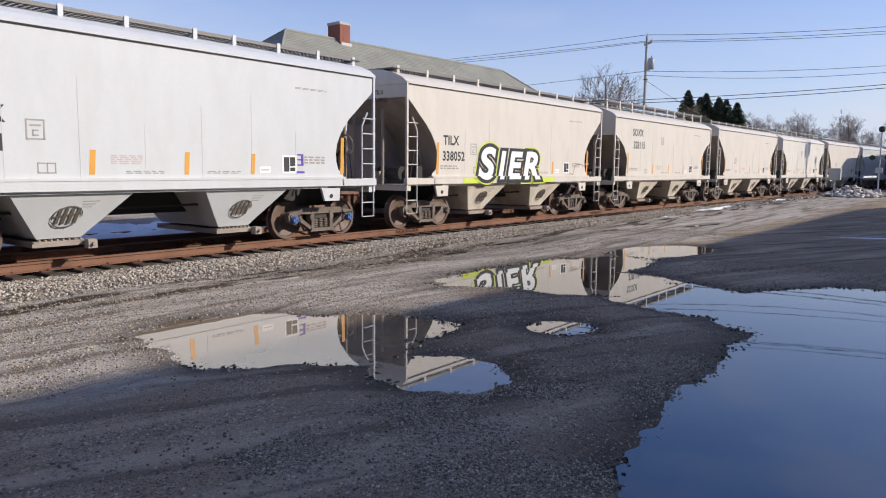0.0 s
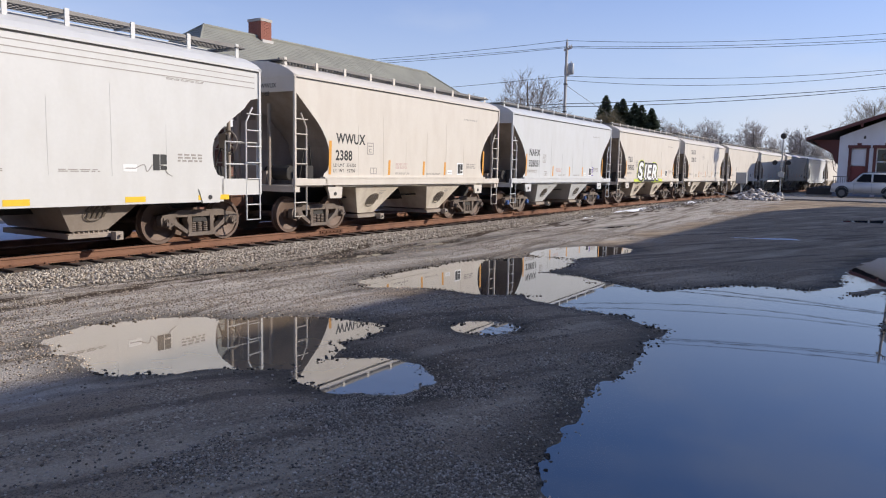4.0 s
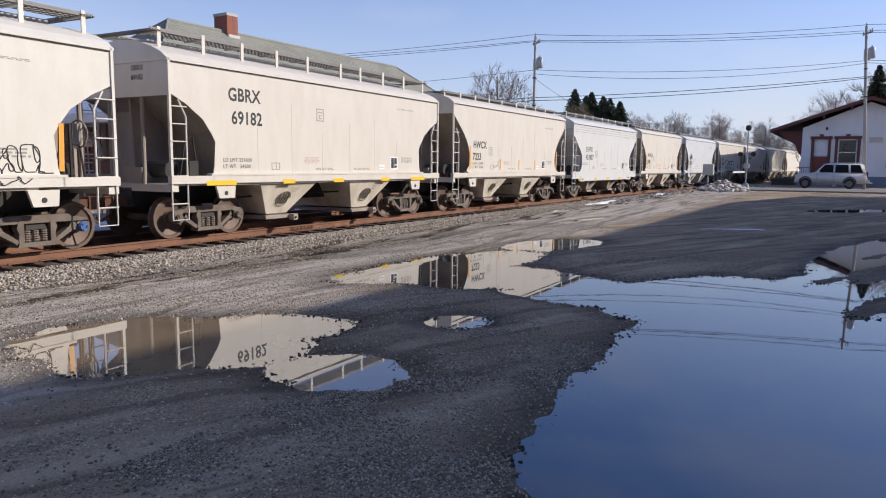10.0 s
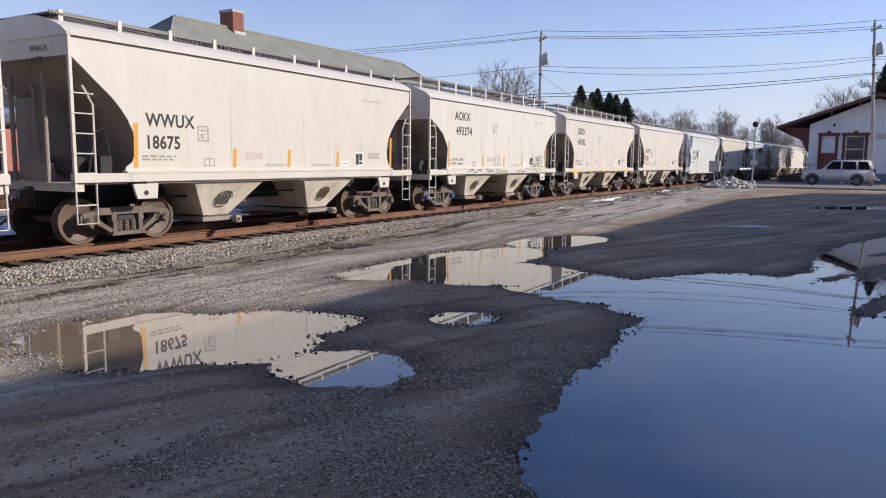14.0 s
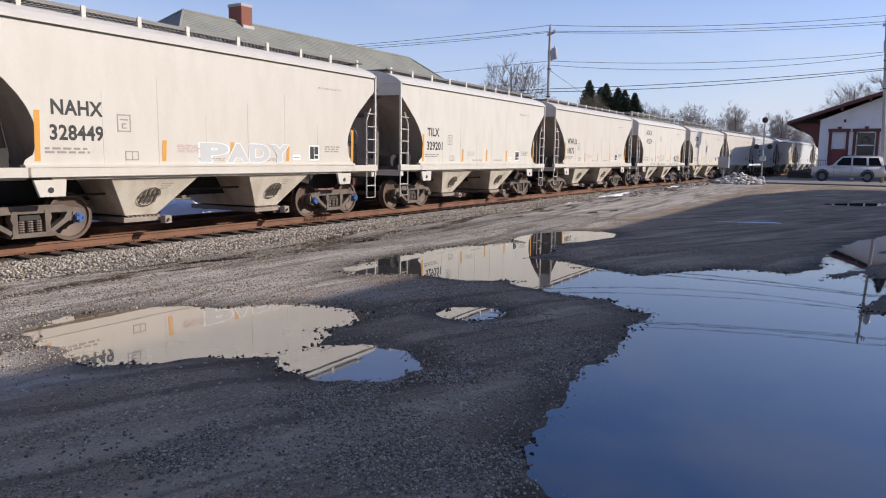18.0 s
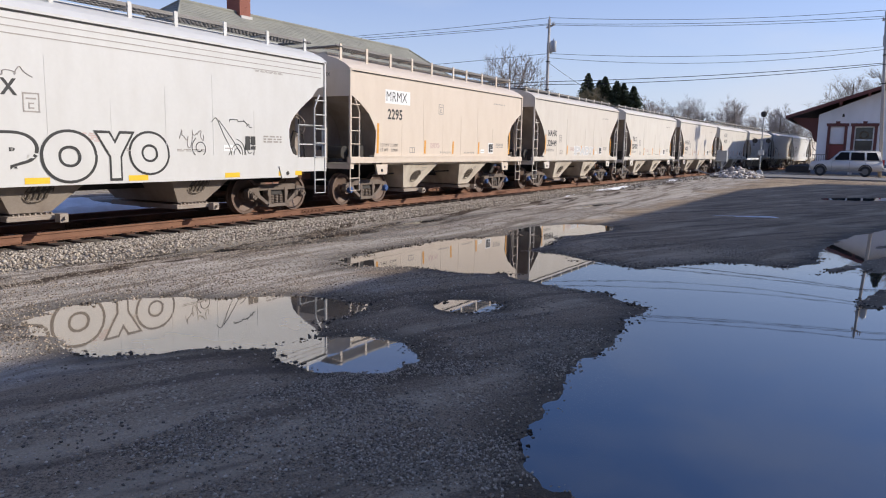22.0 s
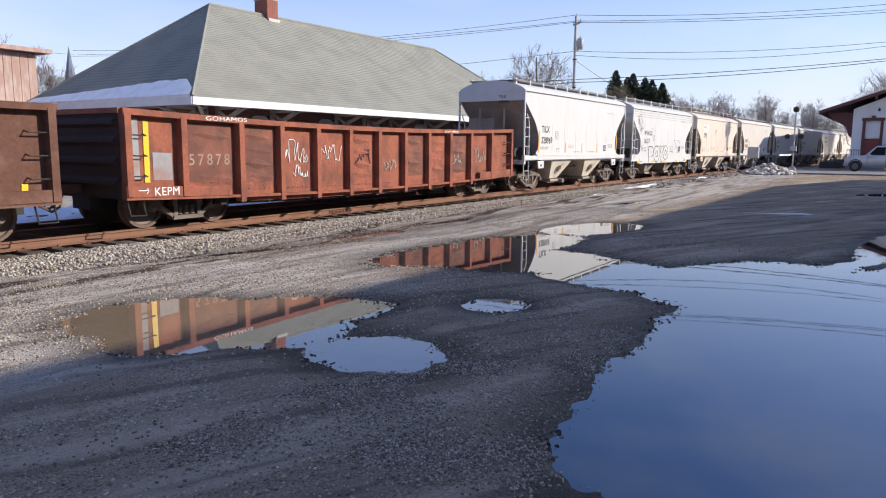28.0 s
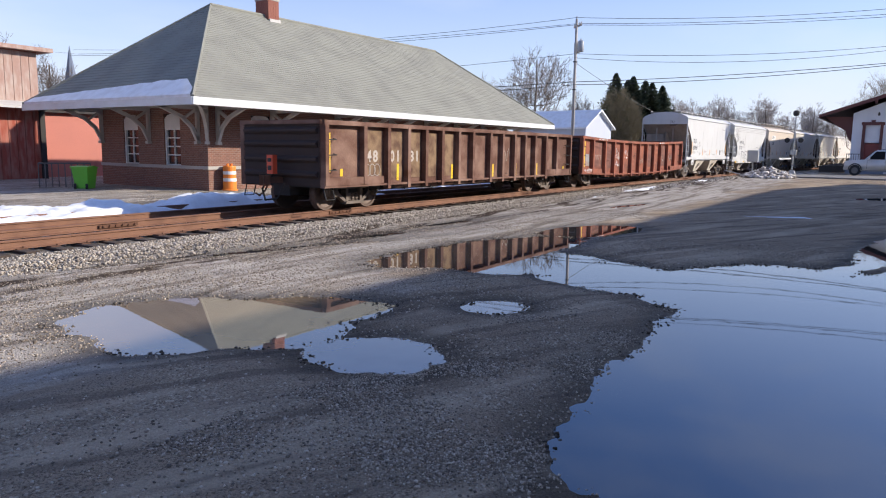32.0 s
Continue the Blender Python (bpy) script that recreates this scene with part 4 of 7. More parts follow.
def usual_marks(car, side, h, seed, strips="orange", mark="", number="", style="round", z=2.35, limits=(), shift=0.0):
    """Reporting marks, load limits, reflectors and test panels on the lot side."""
    rnd = random.Random(seed)
    y = -1.5
    if mark:
        x, big, drop = {"round": (1.63, 0.37, 0.45), "angled": (1.78, 0.42, 0.53), "stepped": (2.02, 0.38, 0.43)}[style]
        x += shift
        lettering(side, mark, -h + x, z, big, INK, y - 0.002, "reporting_mark", 0.011, 1.05 if style != "stepped" else 1.3, 0.92)
        lettering(side, number, -h + x + (0.09 if style == "angled" else -0.04), z - drop, big, INK, y - 0.002, "car_number", 0.011, 1.05 if style != "stepped" else 1.2, 0.92)
    if not limits:
        small_print(side, -h + 1.5, (z if z < 2.7 else 2.37) - 0.63, 2, 0.85, SOFTINK, seed, 0.038)
    small_print(side, h - 2.35, 1.9, 3, 0.62, SOFTINK, seed + 1, 0.036)
    small_print(side, h - 4.9, 1.58, 2, 0.8, SOFTINK, seed + 2, 0.018)
    small_print(side, h - 6.6, 1.58, 2, 0.75, SOFTINK, seed + 5, 0.018)
    small_print(side, -h + 4.35, 1.86, 5, 0.6, REDINK, seed + 3, 0.02)
    # square test panel and emblem frame
    x = h - 3.0
    if style != "stepped":
        strip(side, "test_panel", x, x + 0.42, 1.55, 1.95, SPRAYWHITE, y, label="white square test panel")
    for a_, b_, c_, d_ in ((0.05, 0.2, 1.59, 1.91), (0.225, 0.37, 1.71, 1.91), (0.225, 0.37, 1.6, 1.68)):
        strip(side, "panel_print", x + a_, x + b_, c_, d_, INK, y - 0.004)
    strip(side, "test_panel", h - 3.62, h - 3.32, 1.56, 1.7, SPRAYWHITE, y, label="small white stencil plate")
    strip(side, "panel_print", h - 3.58, h - 3.36, 1.615, 1.635, SOFTINK, y - 0.004)
    small_print(side, h - 2.6, 3.45, 2, 0.95, SOFTINK, seed + 7, 0.014)
    fx, fz = {"round": (2.95, 2.1), "angled": (4.86, 2.85), "stepped": (3.5, 2.2)}[style]
    bm = B()
    for a, b, c, d in ((0, 0.3, 0, 0.025), (0, 0.3, 0.31, 0.335), (0, 0.025, 0, 0.335), (0.275, 0.3, 0, 0.335), (0.1, 0.2, 0.06, 0.085), (0.1, 0.125, 0.06, 0.16), (0.1, 0.2, 0.14, 0.165), (0.06, 0.24, 0.22, 0.25)):
        box(bm, -h + fx + a, -h + fx + b, y - 0.004, y, fz + c, fz + d)
    part("stencilled_frame", bm, FADED, side, "small stencilled square frame")
    bm = B()
    for a, b, c, d in ((0, 0.3, 0, 0.02), (0, 0.3, 0.16, 0.18), (0, 0.02, 0, 0.18), (0.28, 0.3, 0, 0.18), (0.15, 0.17, 0, 0.18)):
        box(bm, -h + 3.1 + a, -h + 3.1 + b, y - 0.004, y, 1.55 + c, 1.55 + d)
    part("stencilled_frame", bm, FADED, side)
    if strips == "orange":
        for x, z0, z1 in ((-h + 1.31, 1.53, 2.42), (-h + 3.95, 1.53, 1.96), (-h + 5.8, 1.53, 1.96), (h - 3.85, 1.53, 1.96), (h - 1.22, 1.53, 2.4)):
            strip(side, "reflector", x, x + 0.1, z0, z1, ORANGE, y, 0.03, "upright orange reflector strip")
    else:
        for x, w in ((-h + 0.95, 0.9), (-h + 3.45, 0.45), (-h + 5.5, 0.45), (h - 3.6, 0.45), (h - 1.85, 0.85)):
            strip(side, "reflector", x, x + w, 1.2 - (0.24 if style == "stepped" else 0), 1.31 - (0.24 if style == "stepped" else 0), YELLOW, -1.508 if style == "stepped" else -1.56, label="flat yellow reflector strip on the sill")


def build_gondola(label, length, mat, posts, dark):
    """posts: how far each side post stands from the lagging end."""
    car = thing("gondola_car", pose(0, 0, 0), label, "gondola car", "cars of the freight train")
    h, w = length / 2, 1.42
    for y in (-1, 1):
        bm = B()
        a, b = sorted((y * w, y * (w - 0.03)))
        prism(bm, [(-h, 0.72), (-h + 2.2, 0.72), (-h + 3.3, 0.56), (h - 3.3, 0.56), (h - 2.2, 0.72), (h, 0.72), (h, 2.34), (-h, 2.34)], "y", a, b)
        side = part("side_sheet", bm, mat, car)
        for along in [0.09] + posts + [length - 0.09]:
            x = -h + along
            z0 = 0.72 if abs(x) > h - 2.6 else 0.56
            bm = B()
            a, b = sorted((y * w, y * (w + 0.14)))
            prism(bm, [(x - 0.085, y * w), (x - 0.07, y * (w + 0.17)), (x + 0.07, y * (w + 0.17)), (x + 0.085, y * w)], "z", z0, 2.34)
            part("side_post", bm, mat, side, "pressed steel side post")
        bm = B()
        a, b = sorted((y * (w - 0.06), y * (w + 0.16)))
        box(bm, -h, h, a, b, 2.30, 2.42)
        part("top_rail", bm, mat, car)
        bm = B()
        a, b = sorted((y * (w - 0.02), y * (w + 0.15)))
        box(bm, -h, h, a, b, 0.66, 0.72)
        box(bm, -h, -h + 2.5, a, b, 0.7, 0.93)
        box(bm, h - 2.5, h, a, b, 0.7, 0.93)
        part("side_sill", bm, mat, car)
        if y < 0:
            near = side
    for s in (-1, 1):
        bm = B()
        a, b = sorted((s * h, s * (h - 0.06)))
        box(bm, a, b, -w, w, 0.7, 2.38)
        end = part("end_sheet", bm, dark, car)
        for z in (1.0, 1.4, 1.8, 2.15):
            bm = B()
            prism(bm, [(s * h, z - 0.1), (s * (h + 0.09), z - 0.03), (s * (h + 0.09), z + 0.03), (s * h, z + 0.1)], "y", -w + 0.08, w - 0.08)
            part("end_rib", bm, dark, end)
        bm = B()
        a, b = sorted((s * (h + 0.06), s * (h - 0.08)))
        box(bm, a, b, -w - 0.08, w + 0.08, 2.32, 2.42)
        part("top_rail", bm, mat, car)
        put("coupler", shared("coupler", coupler_mesh, RUST), car, pose(s * (h + 0.05), 0, 0) @ pose(0, 0, 0, 0, 0, 0 if s > 0 else 180))
        for y in (-1, 1):
            yy = y * (w + 0.12)
            for z in (1.15, 1.55, 1.95):
                bm = B()
                path_tube(bm, [(s * (h - 0.1), y * w, z), (s * (h - 0.1), yy, z - 0.03), (s * (h - 0.5), yy, z - 0.03), (s * (h - 0.5), y * w, z)], 0.014)
                part("grab_iron", bm, BLACKSTEEL, car, "bent grab iron")
            bm = B()
            path_tube(bm, [(s * (h - 0.08), y * w, 0.72), (s * (h - 0.08), yy, 0.35), (s * (h - 0.42), yy, 0.35), (s * (h - 0.42), y * w, 0.72)], 0.018)
            part("stirrup_step", bm, BLACKSTEEL, car, "bent stirrup step")
    bm = B()
    box(bm, -h + 0.05, h - 0.05, -w + 0.03, w - 0.03, 0.66, 0.74)
    for i in range(9):
        x = -h + 2.5 + (length - 5) * i / 8
        box(bm, x - 0.08, x + 0.08, -w + 0.05, w - 0.05, 0.5, 0.66)
    box(bm, -h, h, -0.3, 0.3, 0.42, 0.7)
    part("underframe", bm, BLACKSTEEL, car)
    axles = build_truck(car, -h + 1.75, "brown") + build_truck(car, h - 1.75, "brown")
    return car, near, axles

# ---- the train, from its far end to its last car ----
SPEED = 5.78
CARS, AXLES = [], []     # (car, its middle at the start)


def end_marks(car, h, mark, number):
    """Small marks high on the lagging end."""
    for k, text in enumerate((mark, number)):
        me = letters(text, 0.16, 0.002)
        me.materials.append(INK)
        put("end_lettering", me, car, Matrix.Translation((-h + 0.015, -0.35, 3.68 - k * 0.2)) @ pose(0, 0, 0, 90, 0, -90), "lettering that reads " + text)


def hopper(lo, hi, color, style, label, mark="", number="", seed=1, strips="orange", caps="brown", near=True, z=2.37, limits=(), shift=0.0):
    car, side, axles = build_hopper(label, hi - lo, color, style, near, caps)
    CARS.append((car, (lo + hi) / 2, (hi - lo) / 2 - 1.43))
    AXLES.extend(axles)
    h = (hi - lo) / 2
    if near:
        usual_marks(car, side, h, seed, strips, mark, number, style, z, limits, shift)
        if mark:
            end_marks(car, h, mark, number)
        for k, text in enumerate(limits):
            lettering(side, text, -h + 1.5, 1.74 - 0.15 * k, 0.125, INK, -1.504, "load_limit", 0.001, 1.1)
    return car, side, h


# cars already far along the curve
for i in range(8):
    a = 27.44 + 12.72 * (8 - i)
    hopper(a, a + 11.5, ("cream", "buff", "white", "cream", "grey", "cream", "buff", "cream")[i], ("round", "angled", "round", "round", "stepped", "round", "angled", "round")[i],
           ("pale cream covered hopper car", "buff covered hopper car", "white covered hopper car", "cream covered hopper car, dusty", "grey covered hopper car with stepped ends",
            "cream covered hopper car with brown ends", "buff covered hopper car with angled ends", "cream covered hopper car, lightly stained")[i] + ", far along the train", seed=50 + i, near=i > 4)

hopper(27.44, 39.0, "cream", "angled", "cream covered hopper car with faded black marks", "SOXX", "328115", 11, z=3.15)

car, side, h = hopper(14.54, 26.23, "cream", "round", "cream covered hopper car with large white and black graffiti", "TILX", "338052", 12)
for k, (ch, x0, x1, z0, z1) in enumerate((("R", -0.1, 1.35, 1.24, 2.38), ("E", -1.02, 0.22, 1.26, 2.36), ("I", -1.55, -0.8, 1.26, 2.36), ("S", -2.66, -1.38, 1.24, 2.48))):
    graffiti(side, ch, x0, x1, z0, z1, SPRAYWHITE, SPRAYBLACK, 0.085, 0.2, LIME if ch in "SR" else None, 0.002 * k, 0.035)
strip(side, "graffiti_glow", -3.3, -2.5, 1.25, 1.4, LIME, -1.562, label="lime sprayed band")
strip(side, "graffiti_glow", 1.3, 2.1, 1.25, 1.42, LIME, -1.562)
loops(side, REDINK, scrawl(3, h - 2.6, 1.5, 1.6, 0.4, 16), 0.02, label="small red sprayed scrawl")
loops(side, SPRAYBLACK, scrawl(4, -h + 3.2, 1.28, 0.9, 0.16, 12), 0.012)

car, side, h = hopper(2.1, 13.32, "grey", "round", "light grey covered hopper car with orange reflectors and blue bearing caps", "NAHX", "328051", 13, caps="blue")
strip(side, "purple_stencil", h - 2.45, h - 2.38, 1.72, 1.98, PURPLE, label="purple stencilled bars")
for zz in (1.72, 1.84, 1.95):
    strip(side, "purple_stencil", h - 2.56, h - 2.4, zz, zz + 0.035, PURPLE)
strip(side, "purple_arrow", h - 2.6, h - 2.35, 1.55, 1.6, PURPLE)

hopper(-9.92, 1.0, "cream", "round", "cream covered hopper car with crisp black marks", "WWUX", "2388", 14, limits=("LD LMT  232300", "LT  WT   52700"))

car, side, h = hopper(-22.4, -11.02, "white", "stepped", "white covered hopper car with stepped ends and yellow sill strips", "SHPX", "433807", 15, "yellow", z=2.49)
loops(side, FADED, scrawl(5, h - 3.4, 1.45, 1.0, 0.25, 10), 0.008)

car, side, h = hopper(-34.92, -23.53, "cream", "round", "cream covered hopper car with a small black scrawl", "HWCX", "7223", 16, limits=("LD LMT  232600", "LT   WT   53400"))
loops(side, FADED, scrawl(6, -h + 3.3, 1.6, 0.6, 0.3, 12), 0.01)

hopper(-47.4, -35.98, "cream", "angled", "cream covered hopper car with angled ends and yellow sill strips", "GBRX", "69182", 17, "yellow", z=3.15, shift=-0.08, limits=("LD LMT 231800", "LT WT   54200"))

car, side, h = hopper(-60.07, -48.66, "buff", "angled", "buff covered hopper car with black scrawls along its sill", "AOKX", "493374", 18, caps="blue", z=3.2, limits=("LD LMT 223800", "LT WT   52200"))
loops(side, SPRAYBLACK, scrawl(7, h - 2.9, 1.5, 1.5, 0.5, 44), 0.01)
loops(side, SPRAYBLACK, scrawl(71, h - 2.7, 1.52, 1.2, 0.4, 30), 0.009)
for k, (x, w) in enumerate(((-h + 2.6, 1.3), (-h + 4.2, 0.6), (-h + 5.0, 1.1), (h - 4.4, 1.5), (h - 2.7, 0.9))):
    loops(side, SPRAYBLACK, scrawl(80 + k, x, 1.3, w, 0.14, 26), 0.009, -1.577)
loops(side, SPRAYBLACK, scrawl(90, -h + 4.9, 1.5, 0.7, 0.45, 24), 0.008)

hopper(-72.86, -61.23, "cream", "round", "cream covered hopper car with orange reflectors", "WWUX", "18675", 19)
hopper(-85.41, -74.05, "buff", "round", "buff covered hopper car with faint weathering", "TILX", "329201", 20)

car, side, h = hopper(-98.17, -86.67, "cream", "round", "cream covered hopper car with pale grey graffiti", "NAHX", "328449", 21, caps="blue")
for k, (ch, x0, x1) in enumerate((("P", -0.86, 0.05), ("A", -0.08, 0.68), ("D", 0.62, 1.34), ("Y", 1.28, 2.05))):
    graffiti(side, ch, x0, x1, 1.49, 1.95, SPRAYGREY, SPRAYWHITE, 0.035, 0.0, None, 0.002 * k, 0.05)

hopper(-110.97, -99.4, "tan", "angled", "tan covered hopper car with a patched white mark", "MRMX", "2295", 22, z=3.1, caps="blue", limits=("LD LMT 233100", "LT WT    52900"))
car, side = CARS[-1][0], [o for o in CARS[-1][0].children if o.name.startswith("side_sheet")][0]
strip(side, "mark_patch", -(110.97 - 99.4) / 2 + 1.75, -(110.97 - 99.4) / 2 + 3.1, 3.03, 3.44, SPRAYWHITE, -1.5, label="white patch behind the reporting mark", depth=0.0015)

car, side, h = hopper(-123.6, -112.0, "white", "stepped", "white covered hopper car with large outlined graffiti", "WWUX", "16357", 23, "yellow", z=2.48, limits=("LD LMT 232900", "LT WT   53100"), shift=0.0)
for k, (ch, x0, x1, z0, z1) in enumerate((("O", -0.28, 0.7, 1.06, 1.95), ("Y", -1.02, -0.12, 0.97, 1.93), ("O", -2.06, -0.95, 0.95, 1.93), ("B", -3.0, -1.98, 0.93, 1.88))):
    graffiti(side, ch, x0, x1, z0, z1, PAINTS["white"], SPRAYBLACK, 0.05, 0.0, None, 0.002 * k, 0.07, -1.509)
for pts in (spiral(-4.5, 3.36, 0.34, 0.08, 1.8, 2.0), spiral(-4.1, 3.02, 0.1, 0.3, 1.6, 1.0), spiral(-4.4, 2.72, 0.07, 0.2, 2.0, 0.5), spiral(-4.8, 3.2, 0.16, 0.1, 1.5, 0.0),
            [(-4.9, 3.5), (-4.75, 3.15), (-4.5, 2.95), (-4.2, 2.85), (-3.9, 2.8), (-3.7, 2.88), (-3.78, 3.1)], [(-4.95, 3.3), (-4.7, 3.0), (-4.45, 2.7), (-4.2, 2.62)], scrawl(32, -4.9, 3.5, 0.7, 0.14, 18)):
    loops(side, FADED, pts, 0.012, label="thin sprayed swirl")
for pts in (spiral(2.6, 1.5, 0.08, 0.26, 2.2, 0.4, 1.3), spiral(1.5, 1.62, 0.24, 0.06, 1.6, 2.0), spiral(3.0, 1.6, 0.2, 0.06, 1.7, 1.0, 1.4), [(1.85, 2.2), (1.95, 2.34), (2.05, 2.2), (2.2, 1.9), (2.45, 1.55), (2.3, 1.45)], [(2.05, 2.25), (2.3, 2.0), (2.55, 1.7), (2.7, 1.5)], scrawl(33, 2.35, 2.12, 0.75, 0.16, 20)):
    loops(side, SPRAYBLACK, pts, 0.009)
loops(side, FADED, scrawl(34, 0.95, 1.6, 0.7, 0.4, 22), 0.009)
loops(side, FADED, scrawl(35, -4.45, 1.65, 0.5, 0.3, 18), 0.01)
loops(side, FADED, scrawl(31, -h + 2.9, 2.8, 0.8, 0.3, 12), 0.009)

hopper(-136.32, -124.81, "white", "round", "white covered hopper car with orange reflectors, last hopper of the train", "TILX", "328969", 24)

REDRUST = material("red_oxide_gondola", (0.35, 0.115, 0.066), 0.8, 0, 0.4, 3, 0.45, 18, (0.15, 0.06, 0.042), 0.9, 1.7, 0.3, 1.2)
BROWNRUST = material("brown_rusted_gondola", (0.145, 0.068, 0.046), 0.85, 0, 0.45, 3, 0.5, 18, (0.3, 0.185, 0.135), 0.85, 1.3, 0.3, 0.8)
# rust toned darker than the sides to carry the end faces' shade
SHADERUST = material("shade_toned_rusted_end", (0.055, 0.035, 0.028), 0.85, 0, 0.3, 5, 0.4, 25)
GREYPATCH = material("grey_primer_patch", (0.3, 0.33, 0.34), 0.75, 0, 0.2, 6, 0.1, 20, (0.3, 0.12, 0.07), 0.6, 3)
DIMCHALK = material("faded_white_lettering", (0.36, 0.27, 0.22), 0.8, 0, 0.4, 8, 0, 20, (0.22, 0.1, 0.07), 0.7, 3)
CHALK = material("chalk_white_lettering", (0.5, 0.44, 0.38), 0.8, 0, 0.3, 8)

for lo, hi, mat, n, label in ((-153.55, -137.34, REDRUST, [1.36, 2.89] + [4.14 + 1.27 * i for i in range(7)] + [13.11, 14.57], "red-oxide gondola car with dented panels, graffiti and yellow strips"),
                              (-171.0, -154.85, BROWNRUST, [1.66, 2.74, 3.73, 4.67, 5.6, 6.62, 7.55, 8.78, 9.72, 10.68, 11.57, 12.47, 13.5, 14.58], "brown rusted gondola car with a red tail marker, last car")):
    car, side, axles = build_gondola(label, hi - lo, mat, n, SHADERUST)
    CARS.append((car, (lo + hi) / 2, (hi - lo) / 2 - 1.75))
    AXLES.extend(axles)
    h = (hi - lo) / 2
    y = -1.424
    at = lambda i: -h + n[i]          # middle of post i
    bm = B()
    for i in range(len(n) - 1):
        for k in range(7):
            x = n[i] - h + 0.14 + (n[i + 1] - n[i] - 0.28) * k / 6
            tube(bm, (x, y - 0.012, 0.84 if abs(x) < h - 2.6 else 0.98), (x, y, 0.84 if abs(x) < h - 2.6 else 0.98), 0.016, 5)
    tagged(part("rivets", bm, mat, side), kind="stuff")
    if mat is REDRUST:
        strip(side, "primer_patch", -h + 0.2, -h + 0.4, 1.05, 2.25, GREYPATCH, y, label="grey primer patch")
        strip(side, "primer_patch", -h + 0.7, -h + 1.15, 1.05, 1.6, GREYPATCH, y)
        DARKPANEL = material("dark_oxidised_panel", (0.15, 0.06, 0.042), 0.85, 0, 0.3, 6, 0.4, 25, (0.28, 0.1, 0.06), 0.7, 2.5)
        for i in (0, 1, 6, 8):
            strip(side, "dark_panel", at(i) + 0.12, at(i + 1) - 0.12, 1.0, 2.25, DARKPANEL, y, label="darker oxidised side panel", depth=0.003)
        lettering(side, "57878", at(0) + 0.2, 1.36, 0.34, DIMCHALK, y - 0.004, "car_number", 0.003, 1.45, 0.95)
        for k, x in enumerate((-h + 0.5, at(3) + 0.12, at(5) + 0.12, at(7) + 0.12, at(9) + 0.12, at(10) + 0.2)):
            zz = (1.0, 2.2) if k in (0, 5) else (1.12, 1.85)
            strip(side, "reflector", x, x + 0.12, zz[0], zz[1], YELLOW, y - 0.006, 0.01, "upright yellow reflector strip")
        for k, (i, x, w, hh) in enumerate(((2, 0.2, 0.8, 0.55), (2, 0.5, 0.5, 0.3), (3, 0.35, 0.7, 0.4), (4, 0.3, 0.7, 0.4), (5, 0.4, 0.6, 0.3), (8, 0.3, 0.6, 0.4), (9, 0.4, 0.9, 0.5))):
            loops(side, (SPRAYWHITE, SPRAYWHITE, SPRAYWHITE, INK, CHALK, CHALK, CHALK)[k], scrawl(40 + k, at(i) + x, (1.45, 1.1, 1.5, 1.4, 1.2, 1.3, 1.3)[k], w, hh, 34), 0.012, y - 0.01)
        me = letters("NYC", 0.15, 0.002)
        me.materials.append(CHALK)
        put("end_lettering", me, car, Matrix.Translation((-h - 0.065, 0.9, 2.33)) @ pose(0, 0, 0, 90, 0, -90), "lettering that reads NYC")
        lettering(side, "KEPM", -h + 0.6, 0.74, 0.24, SPRAYWHITE, -1.574, "graffiti_tag", 0.01, 1.05, 1.0)
        loops(side, SPRAYWHITE, [(-h + 0.25, 0.84), (-h + 0.5, 0.84), (-h + 0.42, 0.9), (-h + 0.5, 0.84), (-h + 0.42, 0.78)], 0.012, -1.576)
        lettering(car, "GOHAMOS", at(0) + 0.55, 2.31, 0.13, SPRAYWHITE, -1.584, "graffiti_tag", 0.008, 1.05, 1.7)
        lettering(car, "G6HAMOS", at(8) - 0.4, 2.31, 0.12, SPRAYWHITE, -1.584, "graffiti_tag", 0.008, 1.05, 1.5)
        dents = random.Random(8)
        for i in (0, 1, 4, 6, 7, 8):     # dented panels
            for k in range(4):
                if i == 0 and k in (1, 2):
                    continue
                bm = B()
                z0 = 1.02 + k * 0.3 + dents.uniform(-0.04, 0.04)
                a, b = at(i) + (0.3 if i == 7 else 0.16) + dents.uniform(0, 0.12), at(i + 1) - 0.16 - dents.uniform(0, 0.12)
                m_ = (a + b) / 2 + dents.uniform(-0.2, 0.2)
                deep = dents.uniform(0.012, 0.032)
                v_ = [bm.verts.new(p) for p in ((a, y, z0 + 0.1), (m_, y, z0 - 0.02), (b, y, z0 + 0.09), (m_, y, z0 + 0.25), (a + (m_ - a) * 0.35, y - deep, z0 + 0.14), (b - (b - m_) * 0.3, y - deep, z0 + 0.07))]
                for f in ((0, 1, 4), (1, 5, 4), (1, 2, 5), (2, 3, 5), (3, 4, 5), (3, 0, 4)):
                    bm.faces.new([v_[j] for j in f])
                part("panel_dent", bm, DARKPANEL if i in (0, 1, 6, 8) else mat, side, "pushed-out dent in the side panel")
    else:
        OCHRE = material("faded_ochre_panel", (0.27, 0.175, 0.1), 0.85, 0, 0.3, 5, 0.3, 25, (0.1, 0.05, 0.033), 1.0, 2.6, 0.3, 1.1)
        for k, (text, i) in enumerate((("48", 0), ("01", 1), ("81", 2), ("", 3), ("", 4))):
            strip(side, "faded_panel", at(i) + 0.14, at(i + 1) - 0.14, 0.85, 2.2, OCHRE, y, label="faded ochre paint on the panel", depth=0.002)
            if text:
                lettering(side, text, at(i) + 0.22, 1.34, 0.44, CHALK, y - 0.004, "car_number", 0.014, 1.3, 1.0)
